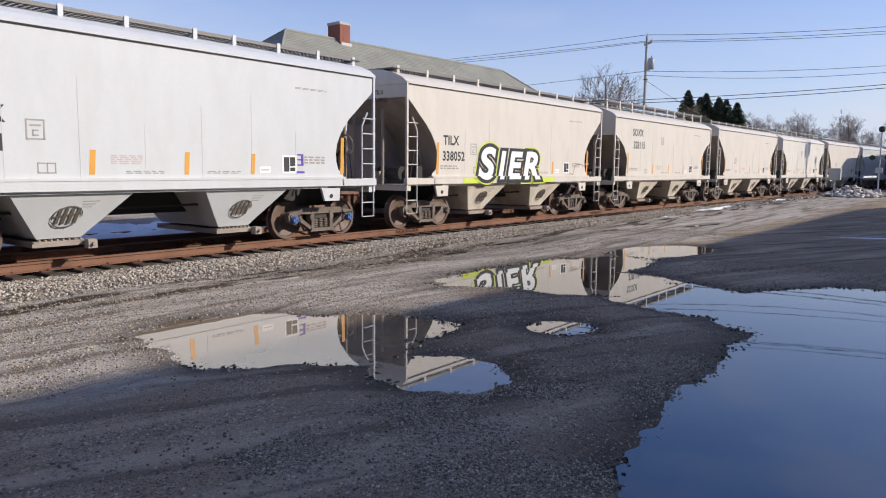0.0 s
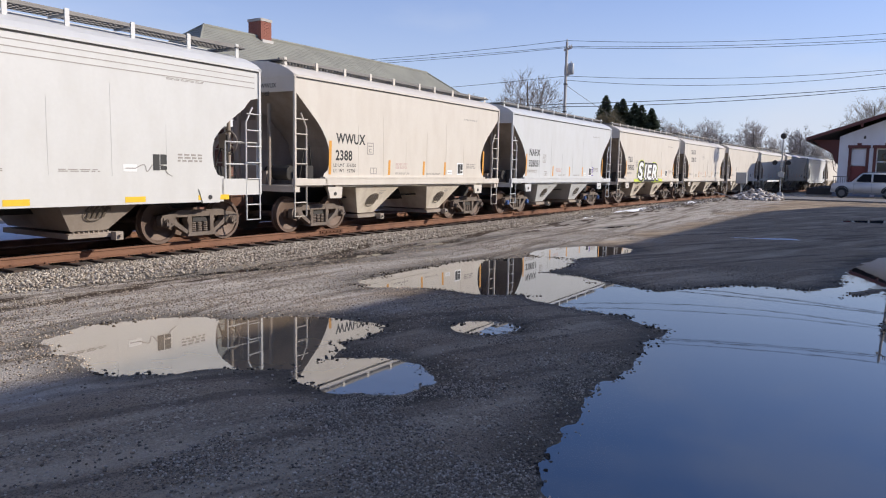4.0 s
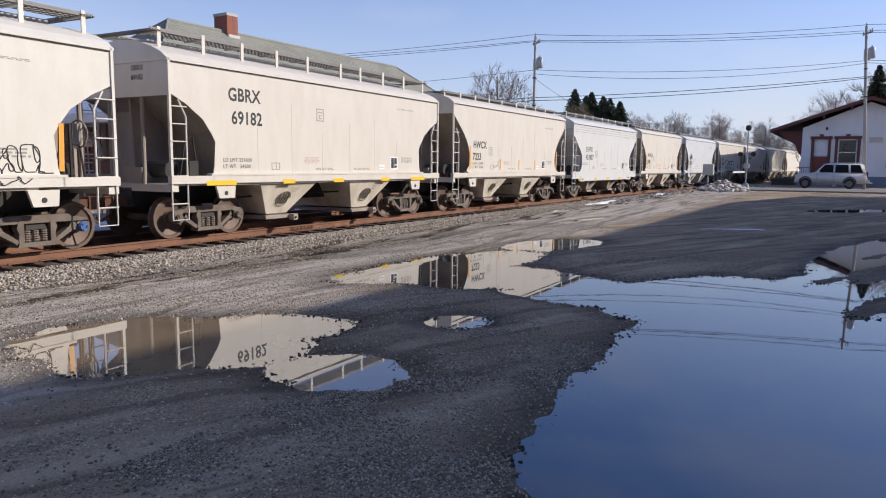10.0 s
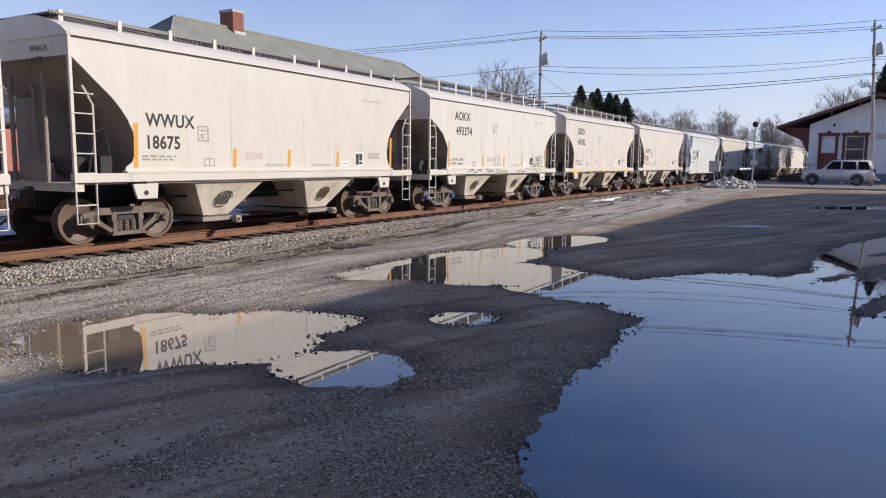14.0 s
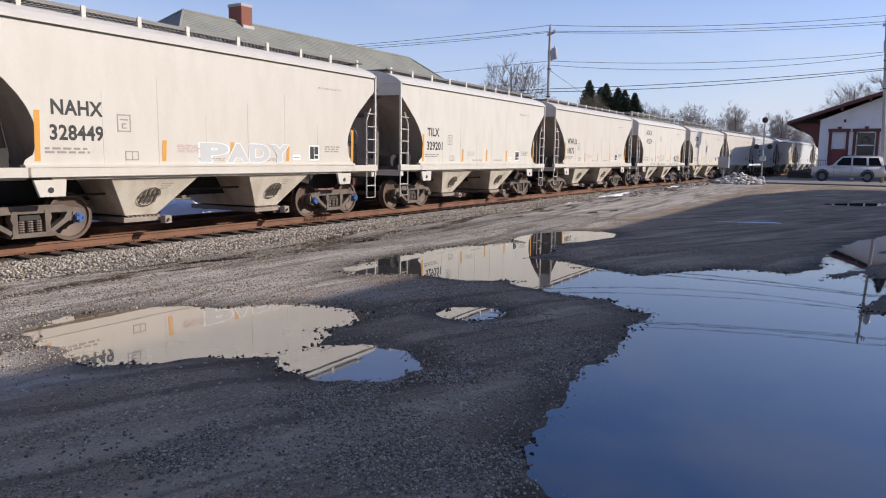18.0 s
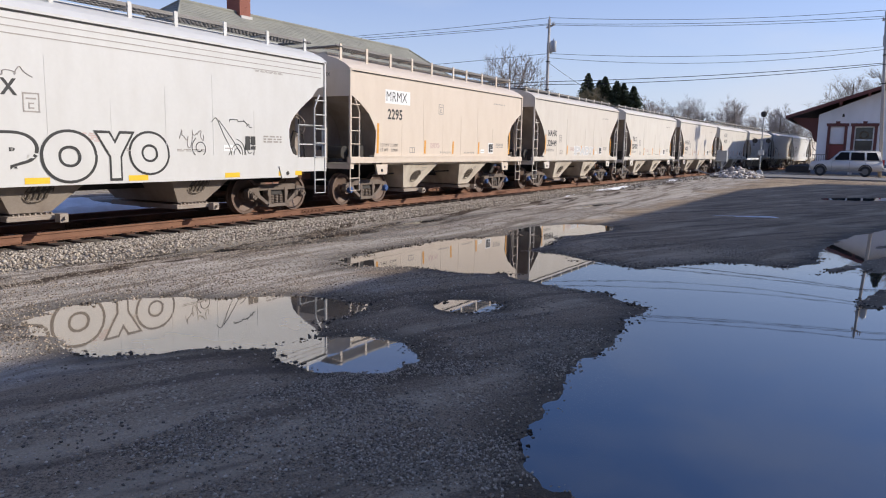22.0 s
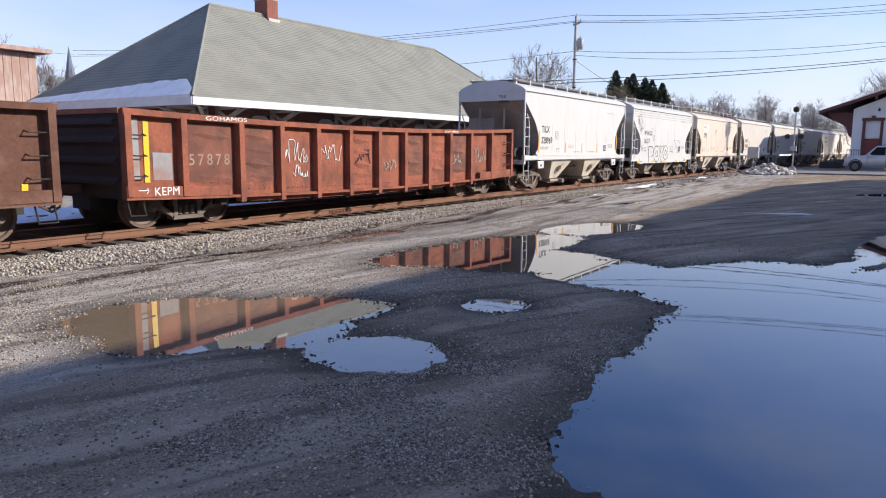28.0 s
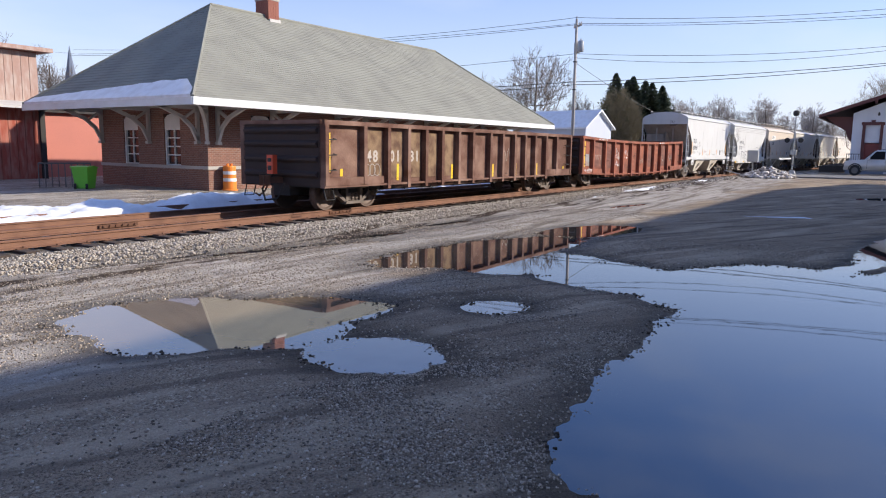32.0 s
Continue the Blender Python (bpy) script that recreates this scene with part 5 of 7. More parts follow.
        for k, (x, z0, z1) in enumerate(((-h + 0.26, 1.05, 2.1), (-h + 0.75, 0.95, 1.15), (at(1) + 0.55, 0.78, 1.26), (at(4) + 0.72, 0.75, 1.22), (at(7) + 0.36, 0.74, 1.2), (at(9) + 0.28, 0.73, 1.2), (at(11) + 0.36, 0.72, 1.2), (h - 0.14, 1.1, 1.95), (h - 0.62, 0.86, 1.05))):
            strip(side, "reflector", x, x + 0.11, z0, z1, YELLOW, y - 0.004, 0.01, "upright yellow reflector strip")
        for i in range(3):
            loops(side, CHALK, [(at(0) + 0.25 + 0.22 * i + 0.14 * math.cos(a), 1.1 + 0.17 * math.sin(a)) for a in np.linspace(0, 7, 14)], 0.012, y - 0.01, label="chalked circles")
        loops(side, CHALK, scrawl(61, at(8) + 0.3, 1.2, 0.5, 0.6, 12), 0.012, y - 0.01)
        # tail marker
        TAIL = material("red_tail_marker", (0.75, 0.1, 0.04), 0.45, 0, 0.1, 6)
        bm = B()
        box(bm, -h - 0.42, -h - 0.26, -0.12, 0.1, 1.0, 1.5)
        box(bm, -h - 0.44, -h - 0.42, -0.07, 0.05, 1.1, 1.22, 1)
        box(bm, -h - 0.44, -h - 0.42, -0.07, 0.05, 1.32, 1.42, 1)
        marker = part("tail_marker", bm, [TAIL, INK], car, "red tail marker box on the coupler")
        bm = B()
        tube(bm, (-h - 0.34, 0, 0.85), (-h - 0.34, 0, 1.02), 0.04, 8)
        path_tube(bm, [(-h - 0.3, 0.1, 0.95), (-h - 0.45, 0.25, 0.6), (-h - 0.4, 0.2, 0.3), (-h - 0.3, -0.15, 0.35), (-h - 0.2, -0.3, 0.75)], 0.03, 6)
        part("air_hose", bm, BLACKSTEEL, marker)


def swayback(car, half, deep):
    """Lets a worn car's sides sink towards its middle; trucks and couplers stay."""
    low = lambda x: deep * max(0.0, 1 - (x / half) ** 2)
    todo = [o for o in car.children if not o.name.startswith(("truck", "coupler"))]
    while todo:
        o = todo.pop()
        todo += list(o.children)
        if o.matrix_basis.to_euler().x or not o.data:
            o.location.z -= low(o.location.x)
            continue
        bm = B()
        bm.from_mesh(o.data)
        wide = [v.co.x for v in bm.verts]
        if max(wide) - min(wide) > 2.5:
            for k in range(-7, 8):
                bmesh.ops.bisect_plane(bm, geom=bm.verts[:] + bm.edges[:] + bm.faces[:], plane_co=(k * 1.05, 0, 0), plane_no=(1, 0, 0))
        for v in bm.verts:
            v.co.z -= low(v.co.x)
        bm.to_mesh(o.data)
        bm.free()


swayback(CARS[-2][0], 8.1, 0.15)


def car_pose(mid, reach, t):
    """A car on the curve: its trucks stand on the track."""
    s = mid + SPEED * t
    a, b = on_track(s - reach), on_track(s + reach)
    d = b - a
    return Matrix.Translation((a + b) / 2) @ pose(0, 0, 0, 0, 0, math.degrees(math.atan2(d.y, d.x)))

# ---- track bed ----
bed = thing("track_bed", pose(0, 0, 0), "weathered ties half sunk in pale ballast under the main track", "track", kind="structure")
tie_me = shared("tie", lambda bm: prism(bm, [(-0.115, -0.2), (0.115, -0.2), (0.115, -0.01), (0.1, 0.0), (-0.1, 0.0), (-0.115, -0.01)], "y", -1.3, 1.3), TIE)
plate_me = shared("tie_plate", lambda bm: (box(bm, -0.09, 0.09, -0.17, 0.17, 0.0, 0.018), tube(bm, (0.05, -0.11, 0.0), (0.05, -0.11, 0.05), 0.016, 6), tube(bm, (-0.05, 0.11, 0.0), (-0.05, 0.11, 0.05), 0.016, 6)), RUST)
rnd = random.Random(5)
for i in range(150):
    s = -4 + i * 0.56
    m = Matrix.Translation(on_track(s, rnd.uniform(-0.06, 0.1), -0.178 + rnd.uniform(-0.012, 0.004))) @ pose(0, 0, 0, 0, 0, heading(s) + rnd.uniform(-1.5, 1.5))
    tie = put("tie", tie_me, bed, m)
    if s < 45:
        put("tie_plate", plate_me, tie, pose(0, -0.7525, 0))


def pebbles(name, n, place, lo, hi, mat, seed, label, flat=0.7):
    """Many small irregular stones in one mesh: place(rng, n) gives x, y, z arrays."""
    rng = np.random.RandomState(seed)
    cube = np.array([(a, b, c) for a in (-1, 1) for b in (-1, 1) for c in (-1, 1)], float)
    faces = np.array([(0, 1, 3, 2), (4, 6, 7, 5), (0, 4, 5, 1), (2, 3, 7, 6), (0, 2, 6, 4), (1, 5, 7, 3)])
    x, y, z = place(rng, n)
    n = len(x)
    size = rng.uniform(lo, hi, n) * rng.uniform(0.7, 1.0, n)
    v = cube[None] * rng.uniform(0.45, 1.0, (n, 8, 3)) * 0.62
    a = rng.uniform(0, math.tau, n)
    tilt = rng.uniform(-0.7, 0.7, n)
    vx, vy, vz = v[..., 0], v[..., 1], v[..., 2] * flat
    vy, vz = vy * np.cos(tilt)[:, None] - vz * np.sin(tilt)[:, None], vy * np.sin(tilt)[:, None] + vz * np.cos(tilt)[:, None]
    vx, vy = vx * np.cos(a)[:, None] - vy * np.sin(a)[:, None], vx * np.sin(a)[:, None] + vy * np.cos(a)[:, None]
    co = np.stack([vx, vy, vz], -1) * size[:, None, None] + np.stack([x, y, z], -1)[:, None]
    quads = (faces[None] + (np.arange(n) * 8)[:, None, None]).reshape(-1, 4)
    me = bpy.data.meshes.new(name)
    me.vertices.add(n * 8)
    me.vertices.foreach_set("co", co.ravel())
    me.loops.add(quads.size)
    me.loops.foreach_set("vertex_index", quads.ravel())
    me.polygons.add(len(quads))
    me.polygons.foreach_set("loop_start", np.arange(len(quads)) * 4)
    me.update(calc_edges=True)
    me.validate()
    me.materials.append(mat)
    return tagged(new(name, me), label, "gravel", "", "stuff")


def island_stone(name, lo, hi):
    m = bpy.data.materials.new(name)
    m.use_nodes = True
    n, l = m.node_tree.nodes, m.node_tree.links
    b = n["Principled BSDF"]
    g = n.new("ShaderNodeNewGeometry")
    r = n.new("ShaderNodeValToRGB")
    r.color_ramp.elements[0].color, r.color_ramp.elements[1].color = (*lo, 1), (*hi, 1)
    e = r.color_ramp.elements.new(0.55)
    e.color = (*[(a + c) / 2 * f for a, c, f in zip(lo, hi, (1.02, 0.98, 0.94))], 1)
    l.new(g.outputs["Random Per Island"], r.inputs["Fac"])
    l.new(r.outputs["Color"], b.inputs["Base Color"])
    b.inputs["Roughness"].default_value = 0.9
    b.inputs["Specular IOR Level"].default_value = 0.15
    return m


PALESTONE = island_stone("pale_ballast", (0.2, 0.17, 0.138), (0.6, 0.54, 0.455))
VERGESTONE = island_stone("verge_gravel", (0.16, 0.13, 0.1), (0.48, 0.415, 0.335))
DARKSTONE = island_stone("lot_gravel", (0.14, 0.112, 0.088), (0.64, 0.54, 0.42))


def bed_place(s0, s1, bands):
    def place(rng, n):
        k = rng.randint(0, len(bands), n)
        lo, hi = np.array(bands)[:, 0][k], np.array(bands)[:, 1][k]
        s = s0 + (s1 - s0) * rng.uniform(0, 1, n) ** 1.3
        side = lo + (hi - lo) * rng.uniform(0, 1, n)
        a = (s - 15) / TRACK_R
        x, y = 15 + (TRACK_R - side) * np.sin(a), TRACK_Y - TRACK_R + (TRACK_R - side) * np.cos(a)
        return x, y, ground_height(x, y) + rng.uniform(0.0, 0.03, n)
    return place


pebbles("ballast", 52000, bed_place(2.5, 32, ((1.38, 2.9), (1.34, 2.3), (1.38, 3.3), (1.8, 4.2), (-0.68, 0.68))), 0.024, 0.05, PALESTONE, 3, "pale crushed-stone ballast beside the rails")
pebbles("ballast", 9000, bed_place(30, 75, ((1.1, 2.8), (-2.2, 2.2))), 0.05, 0.1, PALESTONE, 4, "pale crushed-stone ballast along the far track")
pebbles("ballast", 5000, bed_place(3, 30, ((-2.2, -0.9), (-4.6, -3.0))), 0.04, 0.07, PALESTONE, 6, "dusty ballast round the siding")


def lot_place(rng, n):
    x = -3.0 + 18 * rng.uniform(0, 1, n) ** 1.2
    y = -0.5 + 12.0 * rng.uniform(0, 1, n)
    z = ground_height(x, y)
    keep = (z > -0.006) & (rng.uniform(0, 1, n) < 0.25 + 0.75 * (value_noise(x, y, 0.8, 21) > 0.0))
    return x[keep], y[keep], z[keep] + 0.002


pebbles("lot_stones", 80000, lot_place, 0.006, 0.024, DARKSTONE, 9, "loose dark gravel scattered over the lot")


def verge_place(rng, n):
    x = -3.0 + 24 * rng.uniform(0, 1, n) ** 1.2
    y = 5.4 + 6.0 * rng.uniform(0, 1, n)
    z = ground_height(x, y)
    keep = (z > 0.004) & (rng.uniform(0, 1, n) < 0.2 + 0.8 * (value_noise(x * 0.3, y, 0.5, 25) > 0.05)) & (y + 0.5 * value_noise(x, y, 0.8, 26) > 6.0)
    return x[keep], y[keep], z[keep] + 0.002


pebbles("verge_stones", 42000, verge_place, 0.007, 0.026, VERGESTONE, 12, "loose pale gravel strewn beside the ballast")


def shore_place(rng, n):
    x = 2.3 + 12 * rng.uniform(0, 1, n)
    y = -1.0 + 9.0 * rng.uniform(0, 1, n)
    z = ground_height(x, y)
    keep = (np.abs(z + 0.002) < 0.009) & (rng.uniform(0, 1, n) < 0.28) & (value_noise(x, y, 0.4, 27) > -0.1)
    return x[keep], y[keep], np.maximum(z[keep], -0.012) + 0.004


def drift_place(rng, n):
    x = 2.4 + 4.6 * rng.uniform(0, 1, n)
    y = 1.4 + 2.2 * rng.uniform(0, 1, n) ** 1.2
    z = ground_height(x, y)
    keep = (z > 0.002) & (rng.uniform(0, 1, n) < 0.06 + 0.94 * smooth(0.0, 0.5, value_noise(x, y, 0.55, 31) + 0.35 * value_noise(x, y, 1.6, 32)))
    return x[keep], y[keep], z[keep] + 0.003


pebbles("coarse_gravel", 52000, drift_place, 0.005, 0.017, DARKSTONE, 15, "drifts of loose coarse gravel beside the wide puddle")
WETSTONE = island_stone("wet_shore_stone", (0.035, 0.029, 0.024), (0.14, 0.115, 0.09))
pebbles("shore_stones", 60000, shore_place, 0.01, 0.036, WETSTONE, 10, "dark wet stones along the puddles' shores")


# ---- snow ----
def snow_bank(x0, x1, y0, y1, high, seed, label, step=0.1, base=-0.06):
    xs = np.arange(x0, x1, step)
    ys = np.arange(y0, y1 + step, step)

    def height(X, Y):
        edge = np.minimum(smooth(y0, y0 + 0.45, Y + 0.25 * value_noise(X, Y, 1.1, seed)), smooth(y1, y1 - 0.6, Y + 0.35 * value_noise(X, Y, 1.4, seed + 1)))
        ends = np.minimum(smooth(x0, x0 + 1.5, X), smooth(x1, x1 - 2.5, X))
        lump = 0.62 + 0.3 * value_noise(X, Y, 1.2, seed + 2) + 0.2 * value_noise(X, Y, 0.4, seed + 3) + 0.14 * value_noise(X, Y, 0.17, seed + 4)
        return base - 0.1 + edge * ends * np.clip(lump, 0.12, 2) * high + 0.1 * edge * ends
    return tagged(part_of("snow_bank", grid_mesh("snow_bank", xs, ys, height), SNOW, None, "", True), label, "snow", "", "stuff")


snow_bank(-12, 14.5, 16.9, 19.7, 0.36, 31, "low bank of old snow beside the siding")
snow_bank(13, 19.5, 17.4, 20.3, 0.4, 35, "ploughed lumpy snow bank by the depot platform")
snow_bank(20, 42, 17.6, 18.9, 0.22, 39, "broken low snow bank in the train's shade")
snow_bank(22.9, 29.5, 9.45, 10.25, 0.11, 43, "thin dirty snow ridge at the lot's edge", 0.08, 0.03)
snow_bank(30, 38, 9.55, 10.4, 0.1, 45, "thin dirty snow ridge at the lot's edge", 0.1, 0.06)
sliver = grid_mesh("snow_bank", np.arange(0, 2.6, 0.08), np.arange(-0.2, 0.21, 0.05), lambda X, Y: 0.06 * smooth(0.1, 0.01, np.abs(Y + 0.07 * value_noise(X, Y, 0.5, 48))) * smooth(0, 0.4, X) * smooth(2.55, 2.1, X) * (0.75 + 0.4 * value_noise(X, Y, 0.3, 49)) - 0.03)
sliver_ob = tagged(part_of("snow_bank", sliver, SNOW, None, "", True), "thin sliver of old snow on the lot", "snow", "", "stuff")
sliver_ob.matrix_basis = pose(21.6, 4.1, 0.045, 0, 0, -76)
snow_bank(42, 50, 9.3, 10.2, 0.12, 51, "thin dirty snow ridge at the lot's edge", 0.12, 0.12)

# ---- depot ----
BRICK = bpy.data.materials.new("brown_brick")
BRICK.use_nodes = True
_n, _l = BRICK.node_tree.nodes, BRICK.node_tree.links
_co, _br, _mp = _n.new("ShaderNodeTexCoord"), _n.new("ShaderNodeTexBrick"), _n.new("ShaderNodeMapping")
_sep, _cmb, _add = _n.new("ShaderNodeSeparateXYZ"), _n.new("ShaderNodeCombineXYZ"), _n.new("ShaderNodeMath")
_l.new(_co.outputs["Object"], _sep.inputs[0])
_l.new(_sep.outputs["X"], _add.inputs[0])
_l.new(_sep.outputs["Y"], _add.inputs[1])
_l.new(_add.outputs[0], _cmb.inputs["X"])
_l.new(_sep.outputs["Z"], _cmb.inputs["Y"])
_l.new(_cmb.outputs[0], _br.inputs["Vector"])
_br.inputs["Scale"].default_value = 1.0
_br.inputs["Brick Width"].default_value, _br.inputs["Row Height"].default_value, _br.inputs["Mortar Size"].default_value = 0.215, 0.075, 0.008
_br.inputs["Color1"].default_value, _br.inputs["Color2"].default_value, _br.inputs["Mortar"].default_value = (0.25, 0.115, 0.08, 1), (0.18, 0.082, 0.06, 1), (0.27, 0.21, 0.17, 1)
_l.new(_br.outputs["Color"], _n["Principled BSDF"].inputs["Base Color"])
_n["Principled BSDF"].inputs["Roughness"].default_value = 0.9
_bp = _n.new("ShaderNodeBump")
_bp.inputs["Strength"].default_value, _bp.inputs["Distance"].default_value = 0.5, 0.01
_l.new(_br.outputs["Fac"], _bp.inputs["Height"])
_bp.invert = True
_l.new(_bp.outputs[0], _n["Principled BSDF"].inputs["Normal"])
SHINGLE = material("grey_green_shingle", (0.29, 0.286, 0.238), 0.9, 0, 0.25, 5, 0.4, 30, (0.2, 0.195, 0.17), 0.6, 0.8, 0.3)
TRIM = material("white_trim_paint", (0.74, 0.74, 0.72), 0.6, 0, 0.08, 4, 0.1, 20, (0.55, 0.54, 0.5), 0.4, 1.5)
GREYTRIM = material("weathered_grey_trim", (0.55, 0.52, 0.48), 0.7, 0, 0.15, 4, 0.1, 20, (0.36, 0.33, 0.3), 0.5, 1.5)
BELT = material("pale_belt_stone", (0.46, 0.43, 0.39), 0.85, 0, 0.15, 4, 0.2, 20)
REDBRICK = material("red_chimney_brick", (0.34, 0.13, 0.09), 0.9, 0, 0.3, 9, 0.4, 40, (0.2, 0.08, 0.06), 0.6, 4)

depot = thing("station_depot", pose(19.0, 23.1, -0.05, 0, 0, -2.2), "long brick railway depot with a wide hipped shingle roof", "depot")
L, W = 23.6, 7.6
for name, segs in (("front", None), ("back", None)):
    y = 0.0 if name == "front" else W - 0.35
    bm = B()
    wins = [2.2, 6.2, 9.6, 13.6, 17.4, 20.6]
    edges = [0.0] + [e for w in wins for e in (w, w + 1.1)] + [L]
    for i in range(0, len(edges), 2):
        box(bm, edges[i], edges[i + 1], y, y + 0.35, 0, 3.75)
    for w in wins:
        box(bm, w, w + 1.1, y, y + 0.35, 0, 1.05)
        box(bm, w, w + 1.1, y, y + 0.35, 3.15, 3.75)
    part("wall", bm, BRICK, depot, "brown brick wall")
    if name == "front":
        for w in wins:
            bm = B()
            box(bm, w, w + 1.1, 0.12, 0.17, 1.05, 3.15)
            win = part("window", bm, GLASS_DARK, depot)
            bm = B()
            prism(bm, [(w, 2.55), (w + 1.1, 2.55), (w + 1.1, 2.95), (w + 0.9, 3.12), (w + 0.55, 3.18), (w + 0.2, 3.12), (w, 2.95)], "y", 0.06, 0.12)
            for a in (w, w + 1.03):
                box(bm, a, a + 0.07, 0.05, 0.12, 1.05, 2.6)
            box(bm, w, w + 1.1, 0.05, 0.12, 1.75, 1.82)
            part("window_frame", bm, TRIM, win)
for x in (0.0, L - 0.35):
    bm = B()
    if x == 0.0:
        for a, b in ((0.35, 1.75), (2.85, 4.7), (5.8, W - 0.35)):
            box(bm, x, x + 0.35, a, b, 0, 3.75)
        for a in (1.75, 4.7):
            box(bm, x, x + 0.35, a, a + 1.1, 0, 1.05)
            box(bm, x, x + 0.35, a, a + 1.1, 3.15, 3.75)
    else:
        box(bm, x, x + 0.35, 0.35, W - 0.35, 0, 3.75)
    part("wall", bm, BRICK, depot, "brown brick end wall")
for a in (1.75, 4.7):
    bm = B()
    box(bm, 0.16, 0.2, a, a + 1.1, 1.05, 3.15)
    win = part("window", bm, GLASS_DARK, depot, "tall arched depot window")
    bm = B()
    prism(bm, [(a, 2.5), (a + 1.1, 2.5), (a + 1.1, 2.95), (a + 0.9, 3.1), (a + 0.55, 3.18), (a + 0.2, 3.1), (a, 2.95)], "x", 0.05, 0.14)
    for b in (a, a + 1.02):
        box(bm, 0.06, 0.16, b, b + 0.08, 1.05, 2.55)
    for z in (1.05, 1.45, 1.8, 2.15):
        box(bm, 0.1, 0.16, a, a + 1.1, z, z + 0.05)
    box(bm, 0.1, 0.16, a + 0.53, a + 0.57, 1.05, 2.5)
    part("window_frame", bm, TRIM, win, "white window frame with an arched head panel")
    bm = B()
    box(bm, -0.06, 0.1, a - 0.06, a + 1.16, 0.98, 1.05)
    part("window_sill", bm, BELT, win)
for x0, x1, y0, y1 in ((-0.05, L + 0.05, -0.06, 0.0), (-0.06, 0.0, 0.0, W), (L, L + 0.06, 0, W)):
    bm = B()
    box(bm, x0, x1, y0, y1, 0.93, 1.06)
    part("belt_course", bm, BELT, depot, "pale stone belt course")
# roof: eaves, courses of shingles, soffit and fascia
OV, EZ, RZ = 2.45, 3.55, 8.1
x0, x1, y0, y1 = -OV + 0.1, L + OV, -OV + 0.1, W + OV - 0.4
yc = (y0 + y1) / 2
rx0, rx1 = x0 + 5.5, x1 - 5.5
bm = B()
v = [bm.verts.new(p) for p in ((x0, y0, EZ), (x1, y0, EZ), (x1, y1, EZ), (x0, y1, EZ), (rx0, yc, RZ), (rx1, yc, RZ), (x0, y0, EZ - 0.05), (x1, y0, EZ - 0.05), (x1, y1, EZ - 0.05), (x0, y1, EZ - 0.05))]
for f in ((0, 1, 5, 4), (1, 2, 5), (2, 3, 4, 5), (3, 0, 4), (6, 7, 1, 0), (7, 8, 2, 1), (8, 9, 3, 2), (9, 6, 0, 3), (9, 8, 7, 6)):
    bm.faces.new([v[i] for i in f])
roof = part("roof", bm, SHINGLE, depot, "hipped grey-green shingle roof")


def courses(a, b, c, d, n, name="shingle_course"):
    """Overlapping courses on a slope with lower edge a-b and upper edge d-c."""
    a, b, c, d = map(Vector, (a, b, c, d))
    nrm = (b - a).cross(d - a).normalized()
    for i in range(n):
        t0, t1 = i / n, (i + 1.12) / n
        t1 = min(t1, 1.0)
        p = [a.lerp(d, t0) + nrm * 0.02, b.lerp(c, t0) + nrm * 0.02, b.lerp(c, t1) + nrm * 0.008, a.lerp(d, t1) + nrm * 0.008]
        q = [a.lerp(d, t0) + nrm * 0.004, b.lerp(c, t0) + nrm * 0.004]
        bm = B()
        vs = [bm.verts.new(x) for x in p + q]
        bm.faces.new(vs[:4])
        bm.faces.new((vs[4], vs[5], vs[1], vs[0]))
        part(name, bm, SHINGLE, roof)


courses((x0, y0, EZ), (x1, y0, EZ), (rx1, yc, RZ), (rx0, yc, RZ), 46)
courses((x0, y1, EZ), (x0, y0, EZ), (rx0, yc, RZ), (rx0, yc, RZ), 34)
bm = B()
tube(bm, (rx0, yc, RZ + 0.02), (rx1, yc, RZ + 0.02), 0.09, 6)
for p in ((x0, y0, EZ), (x0, y1, EZ)):
    tube(bm, (p[0], p[1], EZ + 0.03), (rx0, yc, RZ + 0.03), 0.06, 6)
tube(bm, (x1, y0, EZ + 0.03), (rx1, yc, RZ + 0.03), 0.06, 6)
part("ridge_cap", bm, SHINGLE, roof)
for a, b in (((x0, y0), (x1, y0)), ((x0, y1), (x0, y0)), ((x1, y0), (x1, y1))):
    bm = B()
    d = Vector((b[0] - a[0], b[1] - a[1], 0)).normalized()
    nn = Vector((d.y, -d.x, 0))
    pts = [Vector((*a, 0)), Vector((*b, 0)), Vector((*b, 0)) + nn * 0.04, Vector((*a, 0)) + nn * 0.04]
    prism(bm, [(p.x, p.y) for p in pts], "z", EZ - 0.26, EZ + 0.01)
    part("fascia", bm, TRIM, roof, "white painted fascia board")
bm = B()
box(bm, x0 + 0.02, x1 - 0.02, y0 + 0.02, y1 - 0.02, EZ - 0.14, EZ - 0.1)
part("soffit", bm, GREYTRIM, roof, "grey board soffit under the eaves")
bm = B()
frac = 0.145
a, b = Vector((x0 - 0.02, y1 - 0.25, EZ + 0.03)), Vector((x0 - 0.02, y0 + 0.05, EZ + 0.03))
ring = []
for i in range(25):
    t = i / 24
    w = frac * min(1, 0.35 + 0.8 * t) * (0.97 + 0.02 * math.sin(i * 1.7) + 0.03 * math.sin(i * 4.1)) * min(1, (24.6 - i) * 0.7)
    base = a.lerp(b, t)
    ring.append((base, base.lerp(Vector((rx0, base.y + (yc - base.y), RZ)), w)))
